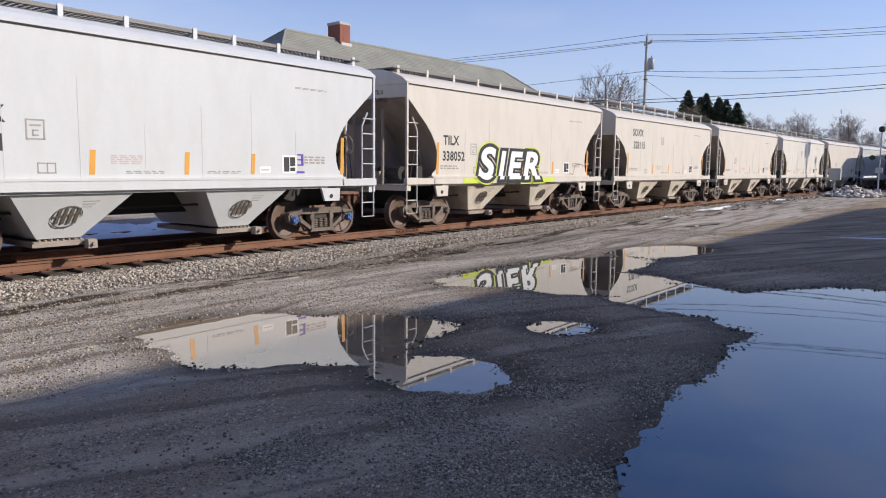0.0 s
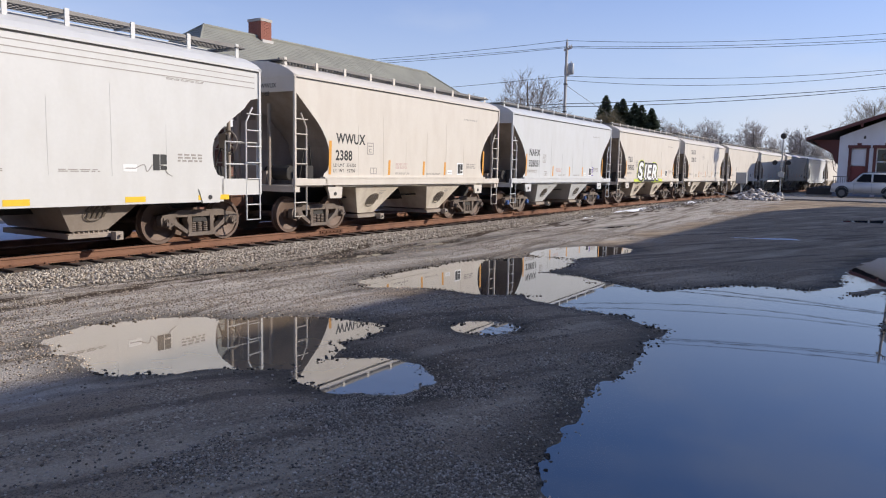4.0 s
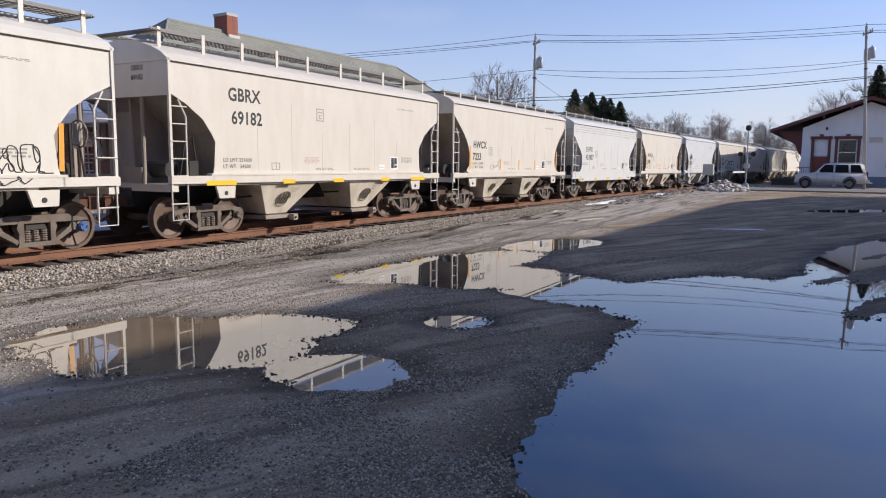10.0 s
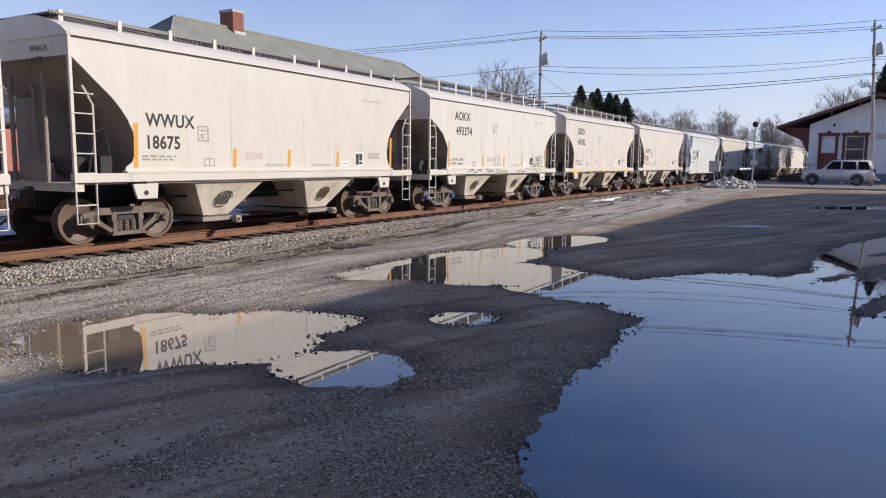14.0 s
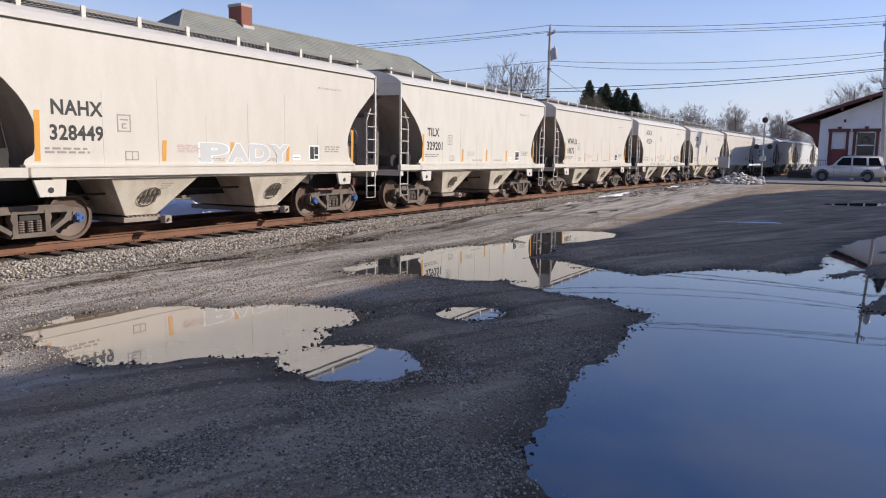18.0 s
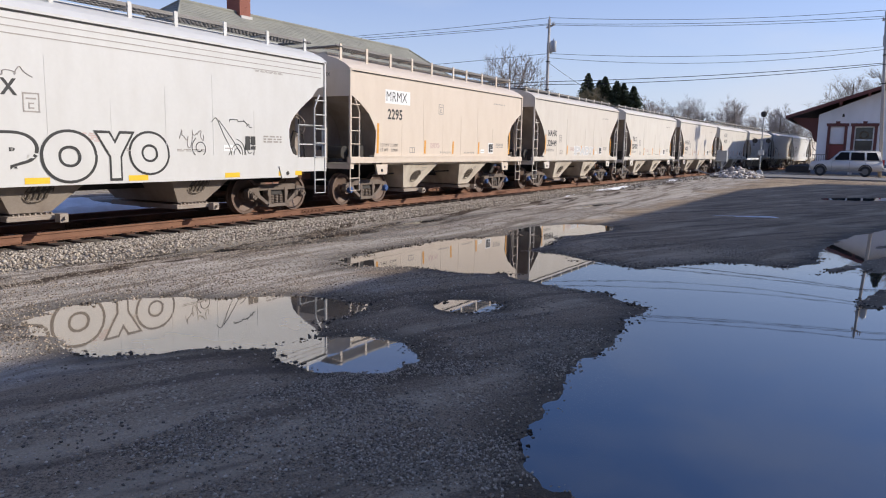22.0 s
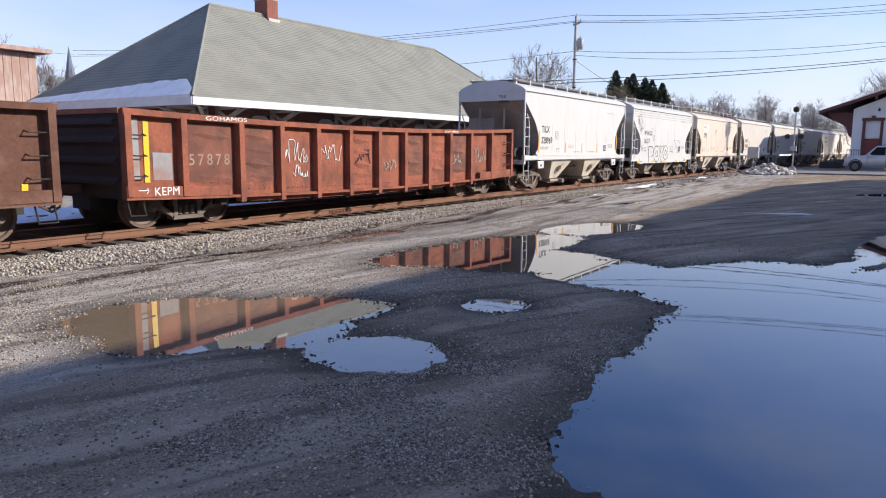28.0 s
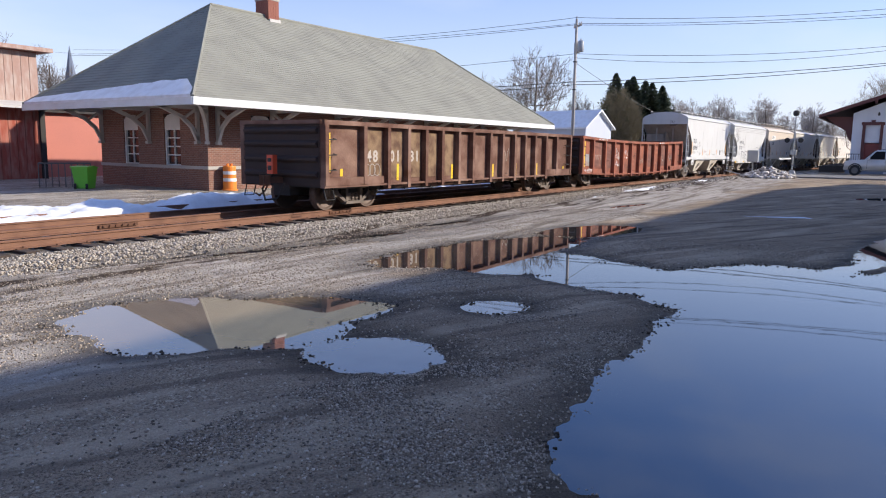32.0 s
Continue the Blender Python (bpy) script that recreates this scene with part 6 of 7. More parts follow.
for (p, q), (p2, q2) in zip(ring, ring[1:]):
    top = [bm.verts.new(k + Vector((-0.05, 0, 0.06))) for k in (p, p2)] + [bm.verts.new(k + Vector((0, 0, 0.06))) for k in (q2, q)]
    bm.faces.new(top)
    low = [bm.verts.new(k + Vector((-0.02, 0, -0.03))) for k in (p, p2)]
    bm.faces.new((low[0], low[1], top[1], top[0]))
    up = [bm.verts.new(k + Vector((0, 0, 0.0))) for k in (q, q2)]
    bm.faces.new((top[3], top[2], up[1], up[0]))
bmesh.ops.remove_doubles(bm, verts=bm.verts, dist=0.001)
tagged(part("roof_snow", bm, SNOW, roof), "strip of melting snow on the end eave")
# brackets under the eaves
def bracket_mesh(bm):
    """In the plane y = 0, reaching out to -x from a wall at x = 0."""
    def bar(p, q, w=0.07, t=0.06):
        p, q = Vector(p), Vector(q)
        d = (q - p).normalized()
        nn = Vector((-d.z, 0, d.x)) * w
        prism(bm, [((p + nn).x, (p + nn).z), ((q + nn).x, (q + nn).z), ((q - nn).x, (q - nn).z), ((p - nn).x, (p - nn).z)], "y", -t, t)
    bar((-0.08, 0, 2.0), (-0.08, 0, 3.42))
    bar((-0.08, 0, 3.35), (-2.1, 0, 3.35))
    bar((-0.1, 0, 2.1), (-0.35, 0, 2.6))
    bar((-0.35, 0, 2.6), (-0.8, 0, 2.98))
    bar((-0.8, 0, 2.98), (-1.75, 0, 3.36))
    bar((-0.1, 0, 3.3), (-0.75, 0, 2.9), 0.045)
    box(bm, -0.2, 0.0, -0.09, 0.09, 1.92, 2.04)


brk = shared("bracket", bracket_mesh, GREYTRIM)
for y in (0.5, 3.8, 7.4):
    put("bracket", brk, depot, pose(0, y, 0), "curved grey timber bracket")
for x in (0.45, 3.3, 7.3, 9.3, 11.4, 14.5, 17.5, 20.5, 23.1):
    put("bracket", brk, depot, pose(x, 0, 0, 0, 0, 90), "curved grey timber bracket")
put("bracket", brk, depot, pose(0.02, 0.02, 0, 0, 0, 45), "curved grey timber bracket")
# chimney
bm = B()
box(bm, 6.28, 6.96, 3.38, 4.26, 6.9, 8.92)
chim = part("chimney", bm, REDBRICK, depot, "red brick chimney with a worn stone cap")
bm = B()
box(bm, 6.25, 6.99, 3.35, 4.29, 8.86, 8.99)
part("chimney_cap", bm, BELT, chim, "thin weathered cap slab")
bm = B()
box(bm, 6.3, 7.0, 3.28, 3.38, 7.72, 7.98)
part("flashing", bm, GREYTRIM, chim, "pale lead flashing at the chimney's foot")
course_me = [shared("chimney_brick_%d" % k, lambda bm, w=w: box(bm, 0, w, -0.012, 0.0, 0, 0.066), REDBRICK) for k, w in enumerate((0.215, 0.103))]
for i in range(12):
    z = 7.95 + i * 0.075
    for j in range(3 + i % 2):
        half = i % 2 == 1 and j == 0
        xx = 6.29 + (0.225 * j if i % 2 == 0 else (0 if j == 0 else 0.113 + 0.225 * (j - 1)))
        if xx + 0.2 < 6.97 or half:
            put("brick", course_me[1 if half else 0], chim, pose(xx, 3.38, z))
    for j in range(3):
        put("brick", course_me[0], chim, pose(6.28, 4.12 - 0.28 * j + (0.1 if i % 2 else 0), z, 0, 0, -90))

# platform before the depot
PAVE = material("platform_asphalt", (0.24, 0.2, 0.165), 0.9, 0, 0.25, 8, 0.3, 50, (0.33, 0.28, 0.235), 0.7, 0.8, 0.08)
KERB = material("concrete_kerb", (0.42, 0.4, 0.37), 0.9, 0, 0.15, 8, 0.2, 30, (0.3, 0.28, 0.25), 0.5, 1.5)
bm = B()
box(bm, -14, 47, 20.6, 40, -0.3, 0.0)
tagged(part("pavement", bm, PAVE), "worn dark platform paving before the depot", "pavement", "", "structure")
bm = B()
box(bm, -14, 47, 20.35, 20.6, -0.3, 0.02)
tagged(part("kerb", bm, KERB), "pale concrete platform kerb", "kerb", "", "structure")
bm = B()
box(bm, 18.4, 43, 22.2, 23.06, -0.2, 0.03)
tagged(part("pavement", bm, KERB), "concrete apron along the depot wall", "pavement", "", "structure")

# things by the depot
ORANGEPL = material("orange_plastic", (0.85, 0.25, 0.03), 0.5, 0, 0.12, 6)
barrel = thing("traffic_barrel", pose(19.75, 22.75, 0.03), "orange traffic barrel with white bands by the depot", "barrel")
bm = B()
lathe(bm, [(0.32, 0.0), (0.32, 0.06), (0.27, 0.07), (0.25, 0.95), (0.23, 1.0)], 20)
part("body", bm, ORANGEPL, barrel)
for z in (0.38, 0.66):
    bm = B()
    r = 0.268 - z * 0.02
    for rr in (1,):
        lathe(bm, [(r + 0.004, z), (r + 0.002, z + 0.13)], 20)
    part("white_band", bm, SPRAYWHITE, barrel)
bm = B()
tube(bm, (-0.1, 0, 1.0), (-0.1, 0, 1.09), 0.05, 8)
tube(bm, (0.1, 0, 1.0), (0.1, 0, 1.09), 0.05, 8)
part("handle", bm, ORANGEPL, barrel)

GREENPL = material("lime_green_plastic", (0.16, 0.55, 0.05), 0.45, 0, 0.1, 6)
wbin = thing("wheeled_bin", pose(16.5, 27.5, 0.0, 0, 0, 25), "lime green wheeled rubbish bin beside the depot", "bin")
bm = B()
frustum(bm, (-0.25, 0.25, -0.26, 0.26, 0.06), (-0.33, 0.33, -0.34, 0.34, 0.86))
part("body", bm, GREENPL, wbin)
bm = B()
prism(bm, [(-0.38, 0.86), (0.37, 0.86), (0.37, 0.9), (0.1, 0.96), (-0.38, 0.93)], "y", -0.37, 0.37)
part("lid", bm, GREENPL, wbin)
for y in (-0.25, 0.25):
    bm = B()
    tube(bm, (-0.25, y - 0.04, 0.13), (-0.3, y + 0.04, 0.13), 0.13, 12)
    part("wheel", bm, BLACKSTEEL, wbin)
fence = thing("metal_railing", pose(15.75, 29.5, 0.0, 0, 0, -24), "low grey metal railing by the depot's end", "railing")
bm = B()
tube(bm, (0, 0, 1.02), (1.92, 0, 1.02), 0.03, 8)
part("rail", bm, STEELGREY, fence)
for i in range(9):
    bm = B()
    tube(bm, (i * 0.24, 0, 0.0), (i * 0.24, 0, 1.02), 0.022, 6)
    part("post", bm, STEELGREY, fence)

# red boarded warehouse and its wing
REDBOARD = material("faded_red_boards", (0.36, 0.085, 0.055), 0.85, 0, 0.3, 6, 0.3, 20, (0.45, 0.24, 0.18), 0.6, 1.2, 0.3, 5)
PALEBOARD = material("weathered_pink_boards", (0.42, 0.27, 0.22), 0.9, 0, 0.3, 6, 0.3, 20, (0.5, 0.42, 0.36), 0.7, 1.6, 0.3, 4)
SALMON = material("salmon_painted_wall", (0.52, 0.19, 0.14), 0.8, 0, 0.12, 3, 0.1, 15, (0.45, 0.17, 0.13), 0.5, 0.8)
ware = thing("red_warehouse", pose(0, 0, 0), "tall red boarded warehouse with weathered upper planks", "warehouse")
bm = B()
box(bm, -12, 20.0, 37.0, 52, -0.2, 6.4)
part("wall", bm, REDBOARD, ware)
for i in range(60):
    bm = B()
    x = -4 + i * 0.4
    box(bm, x + 0.01, x + 0.385, 36.94, 37.0, -0.1, 3.75)
    part("board", bm, REDBOARD, ware)
    if i > 10:
        bm = B()
        box(bm, x + 0.01, x + 0.385, 36.96, 37.0, 3.8, 6.3)
        part("board", bm, PALEBOARD, ware)
bm = B()
box(bm, -12.3, 20.6, 36.5, 52.3, 6.35, 6.55)
part("roof", bm, PALEBOARD, ware)
bm = B()
prism(bm, [(36.0, 3.62), (37.0, 3.9), (37.0, 3.75), (36.0, 3.5)], "x", -12, 20.4)
part("canopy", bm, GREYTRIM, ware)
bm = B()
box(bm, 19.9, 20.15, 36.8, 37.05, -0.1, 3.75)
part("corner_post", bm, BLACKSTEEL, ware)
wing = thing("salmon_shed", pose(0, 0, 0), "low salmon painted shed behind the depot", "shed")
bm = B()
box(bm, 20.3, 40, 38.2, 50, -0.2, 3.45)
part("wall", bm, SALMON, wing)
bm = B()
box(bm, 20.1, 40.2, 37.9, 50.2, 3.45, 3.6)
part("roof", bm, BLACKSTEEL, wing)

# ---- white freight house ----
HOUSEWHITE = material("white_board_wall", (0.74, 0.74, 0.76), 0.7, 0, 0.05, 3, 0.1, 15, (0.62, 0.62, 0.63), 0.4, 0.9, 0.3, 2)
MAROON = material("maroon_paint", (0.12, 0.034, 0.03), 0.6, 0, 0.15, 5, 0.1, 20)
SLATE = material("blue_grey_base_paint", (0.16, 0.19, 0.25), 0.8, 0, 0.15, 4, 0.1, 20)
DARKROOF = material("dark_shingle", (0.1, 0.07, 0.065), 0.9, 0, 0.2, 4, 0.3, 20)
GZ = 0.19     # ground level there
fh = thing("freight_house", pose(75.9, -1.55, 0.11) @ Matrix.Scale(1.15, 4), "white freight house with maroon trim and a deep eave", "building")
HW, WALLZ, PEAK, LEN = 4.7, 4.75, 7.05, 24.0
door, win1, win2 = (2.74, 3.84), (0.68, 2.14), (-3.0, -1.45)
bm = B()
for a, b in ((-HW, win2[0]), (win2[1], win1[0]), (win1[1], door[0]), (door[1], HW)):
    box(bm, 0, 0.3, a, b, 0, 4.0)
for (a, b), z0, z1 in ((door, 0.6, 3.9), (win1, 1.65, 3.9), (win2, 1.65, 3.9)):
    box(bm, 0, 0.3, a, b, 0, z0)
    box(bm, 0, 0.3, a, b, z1, 4.0)
prism(bm, [(-HW, 4.0), (HW, 4.0), (HW, WALLZ), (0, PEAK - 0.35), (-HW, WALLZ)], "x", 0, 0.3)
part("wall", bm, HOUSEWHITE, fh)
for y in (-HW, HW - 0.3):
    bm = B()
    box(bm, 0.3, LEN, y, y + 0.3, 0, WALLZ)
    part("wall", bm, HOUSEWHITE, fh)
bm = B()
prism(bm, [(-HW, 0), (HW, 0), (HW, WALLZ), (0, PEAK - 0.35), (-HW, WALLZ)], "x", LEN, LEN + 0.3)
part("wall", bm, HOUSEWHITE, fh)
bm = B()
box(bm, -0.05, 0.0, -HW, 2.0, 0, 0.85)
part("base_band", bm, SLATE, fh, "blue-grey painted base")
TIP = 7.0
for s in (-1, 1):
    bm = B()
    prism(bm, [(0, PEAK), (s * TIP, PEAK - 0.345 * TIP), (s * TIP, PEAK - 0.345 * TIP - 0.16), (0, PEAK - 0.16)], "x", -0.9, LEN + 0.9)
    slope = part("roof", bm, DARKROOF, fh)
    bm = B()
    prism(bm, [(0, PEAK + 0.02), (s * (TIP + 0.05), PEAK - 0.345 * TIP + 0.0), (s * (TIP + 0.05), PEAK - 0.345 * TIP - 0.24), (0, PEAK - 0.27)], "x", -0.98, -0.9)
    part("barge_board", bm, MAROON, slope, "maroon barge board")
    bm = B()
    a, b = sorted((s * TIP, s * (TIP + 0.06)))
    box(bm, -0.9, LEN + 0.9, a, b, PEAK - 0.345 * TIP - 0.26, PEAK - 0.345 * TIP + 0.02)
    part("fascia", bm, MAROON, slope)
    for x in (0.4, 5, 10, 15, 20):
        bm = B()
        prism(bm, [(s * HW, 2.6), (s * HW, 4.5), (s * (TIP - 0.3), PEAK - 0.345 * TIP - 0.1), (s * (HW + 1.4), 4.0), (s * (HW + 0.5), 3.4), (s * (HW + 0.2), 2.6)], "x", x - 0.08, x + 0.08)
        part("bracket", bm, MAROON, fh, "maroon eave bracket")
for y in (1.3, 3.2, -1.3, -3.2):
    bm = B()
    box(bm, -0.85, 0.0, y - 0.09, y + 0.09, PEAK - 0.345 * abs(y) - 0.48, PEAK - 0.345 * abs(y) - 0.2)
    part("lookout", bm, MAROON, fh)
DOORRED = material("dark_red_door", (0.2, 0.035, 0.03), 0.5, 0, 0.1, 5)
for k, ((a, b), z0) in enumerate(((door, 0.6), (win1, 1.65), (win2, 1.65))):
    bm = B()
    for c, d in ((a - 0.16, a + 0.05), (b - 0.05, b + 0.16)):
        box(bm, -0.06, 0.08, c, d, z0 - (0.0 if k == 0 else 0.12), 3.95)
    box(bm, -0.08, 0.08, a - 0.24, b + 0.24, 3.82, 4.06)
    prism(bm, [((a + b) / 2 - 0.12, 3.98), ((a + b) / 2 + 0.12, 3.98), ((a + b) / 2 + 0.16, 4.22), ((a + b) / 2 - 0.16, 4.22)], "x", -0.12, 0.0)
    frame_ = part("door_frame" if k == 0 else "window_frame", bm, MAROON, fh, "maroon carved surround")
    if k == 0:
        bm = B()
        box(bm, 0.12, 0.17, a + 0.05, b - 0.05, 0.6, 2.4)
        for c in (a + 0.2, (a + b) / 2 + 0.08):
            for z in (0.8, 1.6):
                box(bm, 0.1, 0.12, c, c + 0.3, z, z + 0.6)
        part("door", bm, DOORRED, frame_)
        bm = B()
        box(bm, 0.12, 0.16, a + 0.05, b - 0.05, 2.45, 3.82)
        part("transom", bm, HOUSEWHITE, frame_)
    else:
        bm = B()
        box(bm, 0.12, 0.15, a + 0.05, b - 0.05, z0, 3.82)
        part("pane", bm, GLASS_DARK, frame_)
        bm = B()
        for c, d, e, f in ((a + 0.05, b - 0.05, z0, z0 + 0.09), (a + 0.05, b - 0.05, 3.73, 3.82), (a + 0.05, a + 0.14, z0, 3.82), (b - 0.14, b - 0.05, z0, 3.82), (a + 0.05, b - 0.05, 2.72, 2.8)):
            box(bm, 0.07, 0.12, c, d, e, f)
        part("sash", bm, TRIM, frame_, "white window sash")
        bm = B()
        for i in range(10):
            t, u = i * math.tau / 10, (i + 1) * math.tau / 10
            cy = (a + b) / 2
            tube(bm, (0.1, cy + 0.28 * math.cos(t), 3.15 + 0.28 * math.sin(t)), (0.1, cy + 0.28 * math.cos(u), 3.15 + 0.28 * math.sin(u)), 0.06, 6)
        part("wreath", bm, material("dry_wreath", (0.12, 0.09, 0.06), 0.9), frame_, "dried wreath in the window")
bm = B()
box(bm, -0.1, 0.0, -0.95, -0.05, 3.55, 3.95)
part("wall_sign", bm, GREYTRIM, fh, "small dark hanging sign")
bm = B()
tube(bm, (-0.25, 2.95, 4.75), (0.0, 2.95, 4.75), 0.06, 8)
box(bm, -0.3, -0.16, 2.87, 3.03, 4.55, 4.72)
part("wall_lamp", bm, BLACKSTEEL, fh)
bm = B()
box(bm, -1.3, 0.0, 2.3, 4.9, 0.0, 0.6)
landing = part("landing", bm, SLATE, fh, "dark painted landing before the door")
bm = B()
tube(bm, (-1.25, 3.9, 1.55), (-1.25, 4.9, 1.55), 0.03, 6)
for i in range(7):
    tube(bm, (-1.25, 3.9 + i * 0.16, 0.6), (-1.25, 3.9 + i * 0.16, 1.55), 0.018, 6)
part("landing_rail", bm, STEELGREY, landing)
# wooden deck along the track side
bm = B()
box(bm, 2, LEN, HW, HW + 2.3, 0.0, 0.55)
part("deck", bm, material("dark_deck_wood", (0.07, 0.06, 0.055), 0.9, 0, 0.2, 5), fh)

# ---- parked sport utility vehicle ----
CARPAINT = material("silver_white_car_paint", (0.66, 0.64, 0.61), 0.35, 0.0, 0.04, 3, 0, 20, (0.5, 0.48, 0.46), 0.35, 1.5)
TYRE = plain("black_tyre", (0.025, 0.025, 0.026), 0.8)
CLAD = plain("grey_lower_trim", (0.22, 0.22, 0.23), 0.6)
suv = thing("parked_suv", pose(66.3, 1.05, GZ, 0, 0, 90) @ Matrix.Diagonal((1.0, 1.087, 1.087, 1)), "silver-white sport utility vehicle parked before the freight house", "car")
# local: x to the front, y to the left side; lower body, cabin
bm = B()
prism(bm, [(-2.5, 0.5), (-2.2, 0.38), (2.3, 0.38), (2.6, 0.5), (2.64, 0.88), (2.55, 1.06), (1.35, 1.17), (-2.45, 1.17), (-2.53, 0.9)], "y", -0.97, 0.97)
bmesh.ops.bevel(bm, geom=[e for e in bm.edges], offset=0.05, segments=2, affect="EDGES")
body = part("body", bm, CARPAINT, suv, "", True)
bm = B()
frustum(bm, (-2.42, 1.32, -0.95, 0.95, 1.1), (-2.2, 0.5, -0.78, 0.78, 1.86))
bmesh.ops.bevel(bm, geom=[e for e in bm.edges], offset=0.06, segments=2, affect="EDGES")
cabin = part("cabin", bm, CARPAINT, suv, "", True)
for s in (-1, 1):
    for a, b, c, d in ((-2.2, -1.35, -1.95, -1.3), (-1.2, -0.25, -1.15, -0.25), (-0.12, 0.98, -0.12, 0.48)):
        bm = B()
        q = lambda x, z: (x, s * (0.955 - (z - 1.1) * 0.224), z)
        vs = [bm.verts.new(p) for p in (q(a, 1.2), q(b, 1.2), q(d, 1.76), q(c, 1.76))]
        bm.faces.new(vs)
        part("side_window", bm, CARGLASS, cabin)
    for x in (-1.3, 1.85):
        bm = B()
        tube(bm, (x, s * 0.72, 0.4), (x, s * 0.99, 0.4), 0.4, 24)
        w = part("wheel", bm, TYRE, suv)
        bm = B()
        tube(bm, (x, s * 0.97, 0.38), (x, s * 1.005, 0.38), 0.23, 10)
        part("rim", bm, STEELGREY, w)
        # arch lip in tyre black, standing for the shade in the wheel opening
        bm = B()
        path_tube(bm, [(x + 0.45 * math.cos(math.pi * i / 9), s * 0.97, 0.42 + 0.45 * math.sin(math.pi * i / 9)) for i in range(10)], 0.04, 6)
        part("wheel_arch", bm, TYRE, suv)
    bm = B()
    box(bm, 0.85, 1.02, min(s * 0.97, s * 1.16), max(s * 0.97, s * 1.16), 1.12, 1.3)
    part("mirror", bm, CARPAINT, suv)
    bm = B()
    box(bm, 2.4, 2.57, min(s * 0.6, s * 0.93), max(s * 0.6, s * 0.93), 0.78, 0.96)
    part("headlight", bm, GLASS_DARK, suv, "headlight")
    bm = B()
    box(bm, -2.55, -2.42, min(s * 0.82, s * 0.96), max(s * 0.82, s * 0.96), 0.85, 1.25)
    part("tail_light", bm, plain("red_lens", (0.4, 0.02, 0.02), 0.3), suv, "red tail light")
    for x in (-1.28, -0.18, 1.05):
        bm = B()
        box(bm, x - 0.006, x + 0.006, s * 0.972 - 0.004, s * 0.972 + 0.004, 0.5, 1.12)
        part("door_gap", bm, INK, body)
    bm = B()
    tube(bm, (-1.9, s * 0.66, 1.92), (0.2, s * 0.66, 1.92), 0.025, 6)
    part("roof_rail", bm, CLAD, suv)
    bm = B()
    box(bm, -1.1, 1.1, min(s * 0.9, s * 1.0), max(s * 0.9, s * 1.0), 0.3, 0.4)
    part("running_step", bm, CLAD, suv)
bm = B()
vs = [bm.verts.new(p) for p in ((1.31, -0.85, 1.16), (1.31, 0.85, 1.16), (0.58, 0.7, 1.8), (0.58, -0.7, 1.8))]
bm.faces.new(vs)
moved(bm, Matrix.Translation((0.03, 0, 0.02)))
part("windscreen", bm, CARGLASS, cabin)
bm = B()
box(bm, 2.45, 2.66, -0.92, 0.92, 0.42, 0.64)
part("front_bumper", bm, CARPAINT, suv)
bm = B()
box(bm, -2.68, -2.45, -0.92, 0.92, 0.45, 0.66)
tube(bm, (-2.9, 0, 0.45), (-2.6, 0, 0.45), 0.04, 6)
part("rear_bumper", bm, CARPAINT, suv)

# ---- poles and wires ----
def utility_pole(x, y, z0, top, lean, label, face):
    p = thing("utility_pole", pose(x, y, z0) @ pose(0, 0, 0, lean, 0, 0), label, "utility pole", "poles")
    hh = top - z0
    bm = B()
    tube(bm, (0, 0, -0.3), (0, 0, hh), 0.15, 10, 0.1)
    shaft = part("shaft", bm, WOODPOLE, p, "", True)
    bm = B()
    k = len(bm.verts)
    box(bm, -0.75, 0.75, -0.16, -0.06, hh - 0.62, hh - 0.5)
    for a in (-0.68, -0.35, 0.68):
        tube(bm, (a, -0.11, hh - 0.5), (a, -0.11, hh - 0.32), 0.04, 6)
    tube(bm, (0, 0, hh), (0, 0, hh + 0.2), 0.04, 6)
    moved(bm, pose(0, 0, 0, 0, 0, face), k)
    part("crossarm", bm, WOODPOLE, p, "crossarm with insulators")
    for a in (-0.35, 0.42):
        bm = B()
        k = len(bm.verts)
        lathe(bm, [(0.2, 0.0), (0.24, 0.04), (0.24, 0.78), (0.2, 0.86), (0.05, 0.9), (0.05, 1.02)], 14)
        moved(bm, pose(0, 0, 0, 0, 0, face) @ Matrix.Translation((a, -0.28, hh - 2.6)), k)
        part("transformer", bm, material("grey_transformer", (0.42, 0.43, 0.44), 0.5, 0.2, 0.1, 4), p, "grey transformer can", True)
    bm = B()
    for z in (hh - 3.4, hh - 5.6):
        box(bm, -0.14, 0.14, -0.14, 0.14, z, z + 0.08)
    part("bracket_band", bm, BLACKSTEEL, p)
    return p


utility_pole(55.5, 22.75, 0.0, 12.3, 0, "grey wooden utility pole with transformers behind the track", 45)
utility_pole(67.2, -1.3, GZ, 13.1, -3.0, "grey wooden utility pole with transformers by the freight house", 25)


def wire(p, q, sag, label, r=0.017):
    p, q = Vector(p), Vector(q)
    bm = B()
    pts = [p.lerp(q, i / 12) - Vector((0, 0, sag * 4 * (i / 12) * (1 - i / 12))) for i in range(13)]
    path_tube(bm, pts, r, 4)
    return tagged(part("overhead_wire", bm, WIRE), label, "cable", "overhead wires")


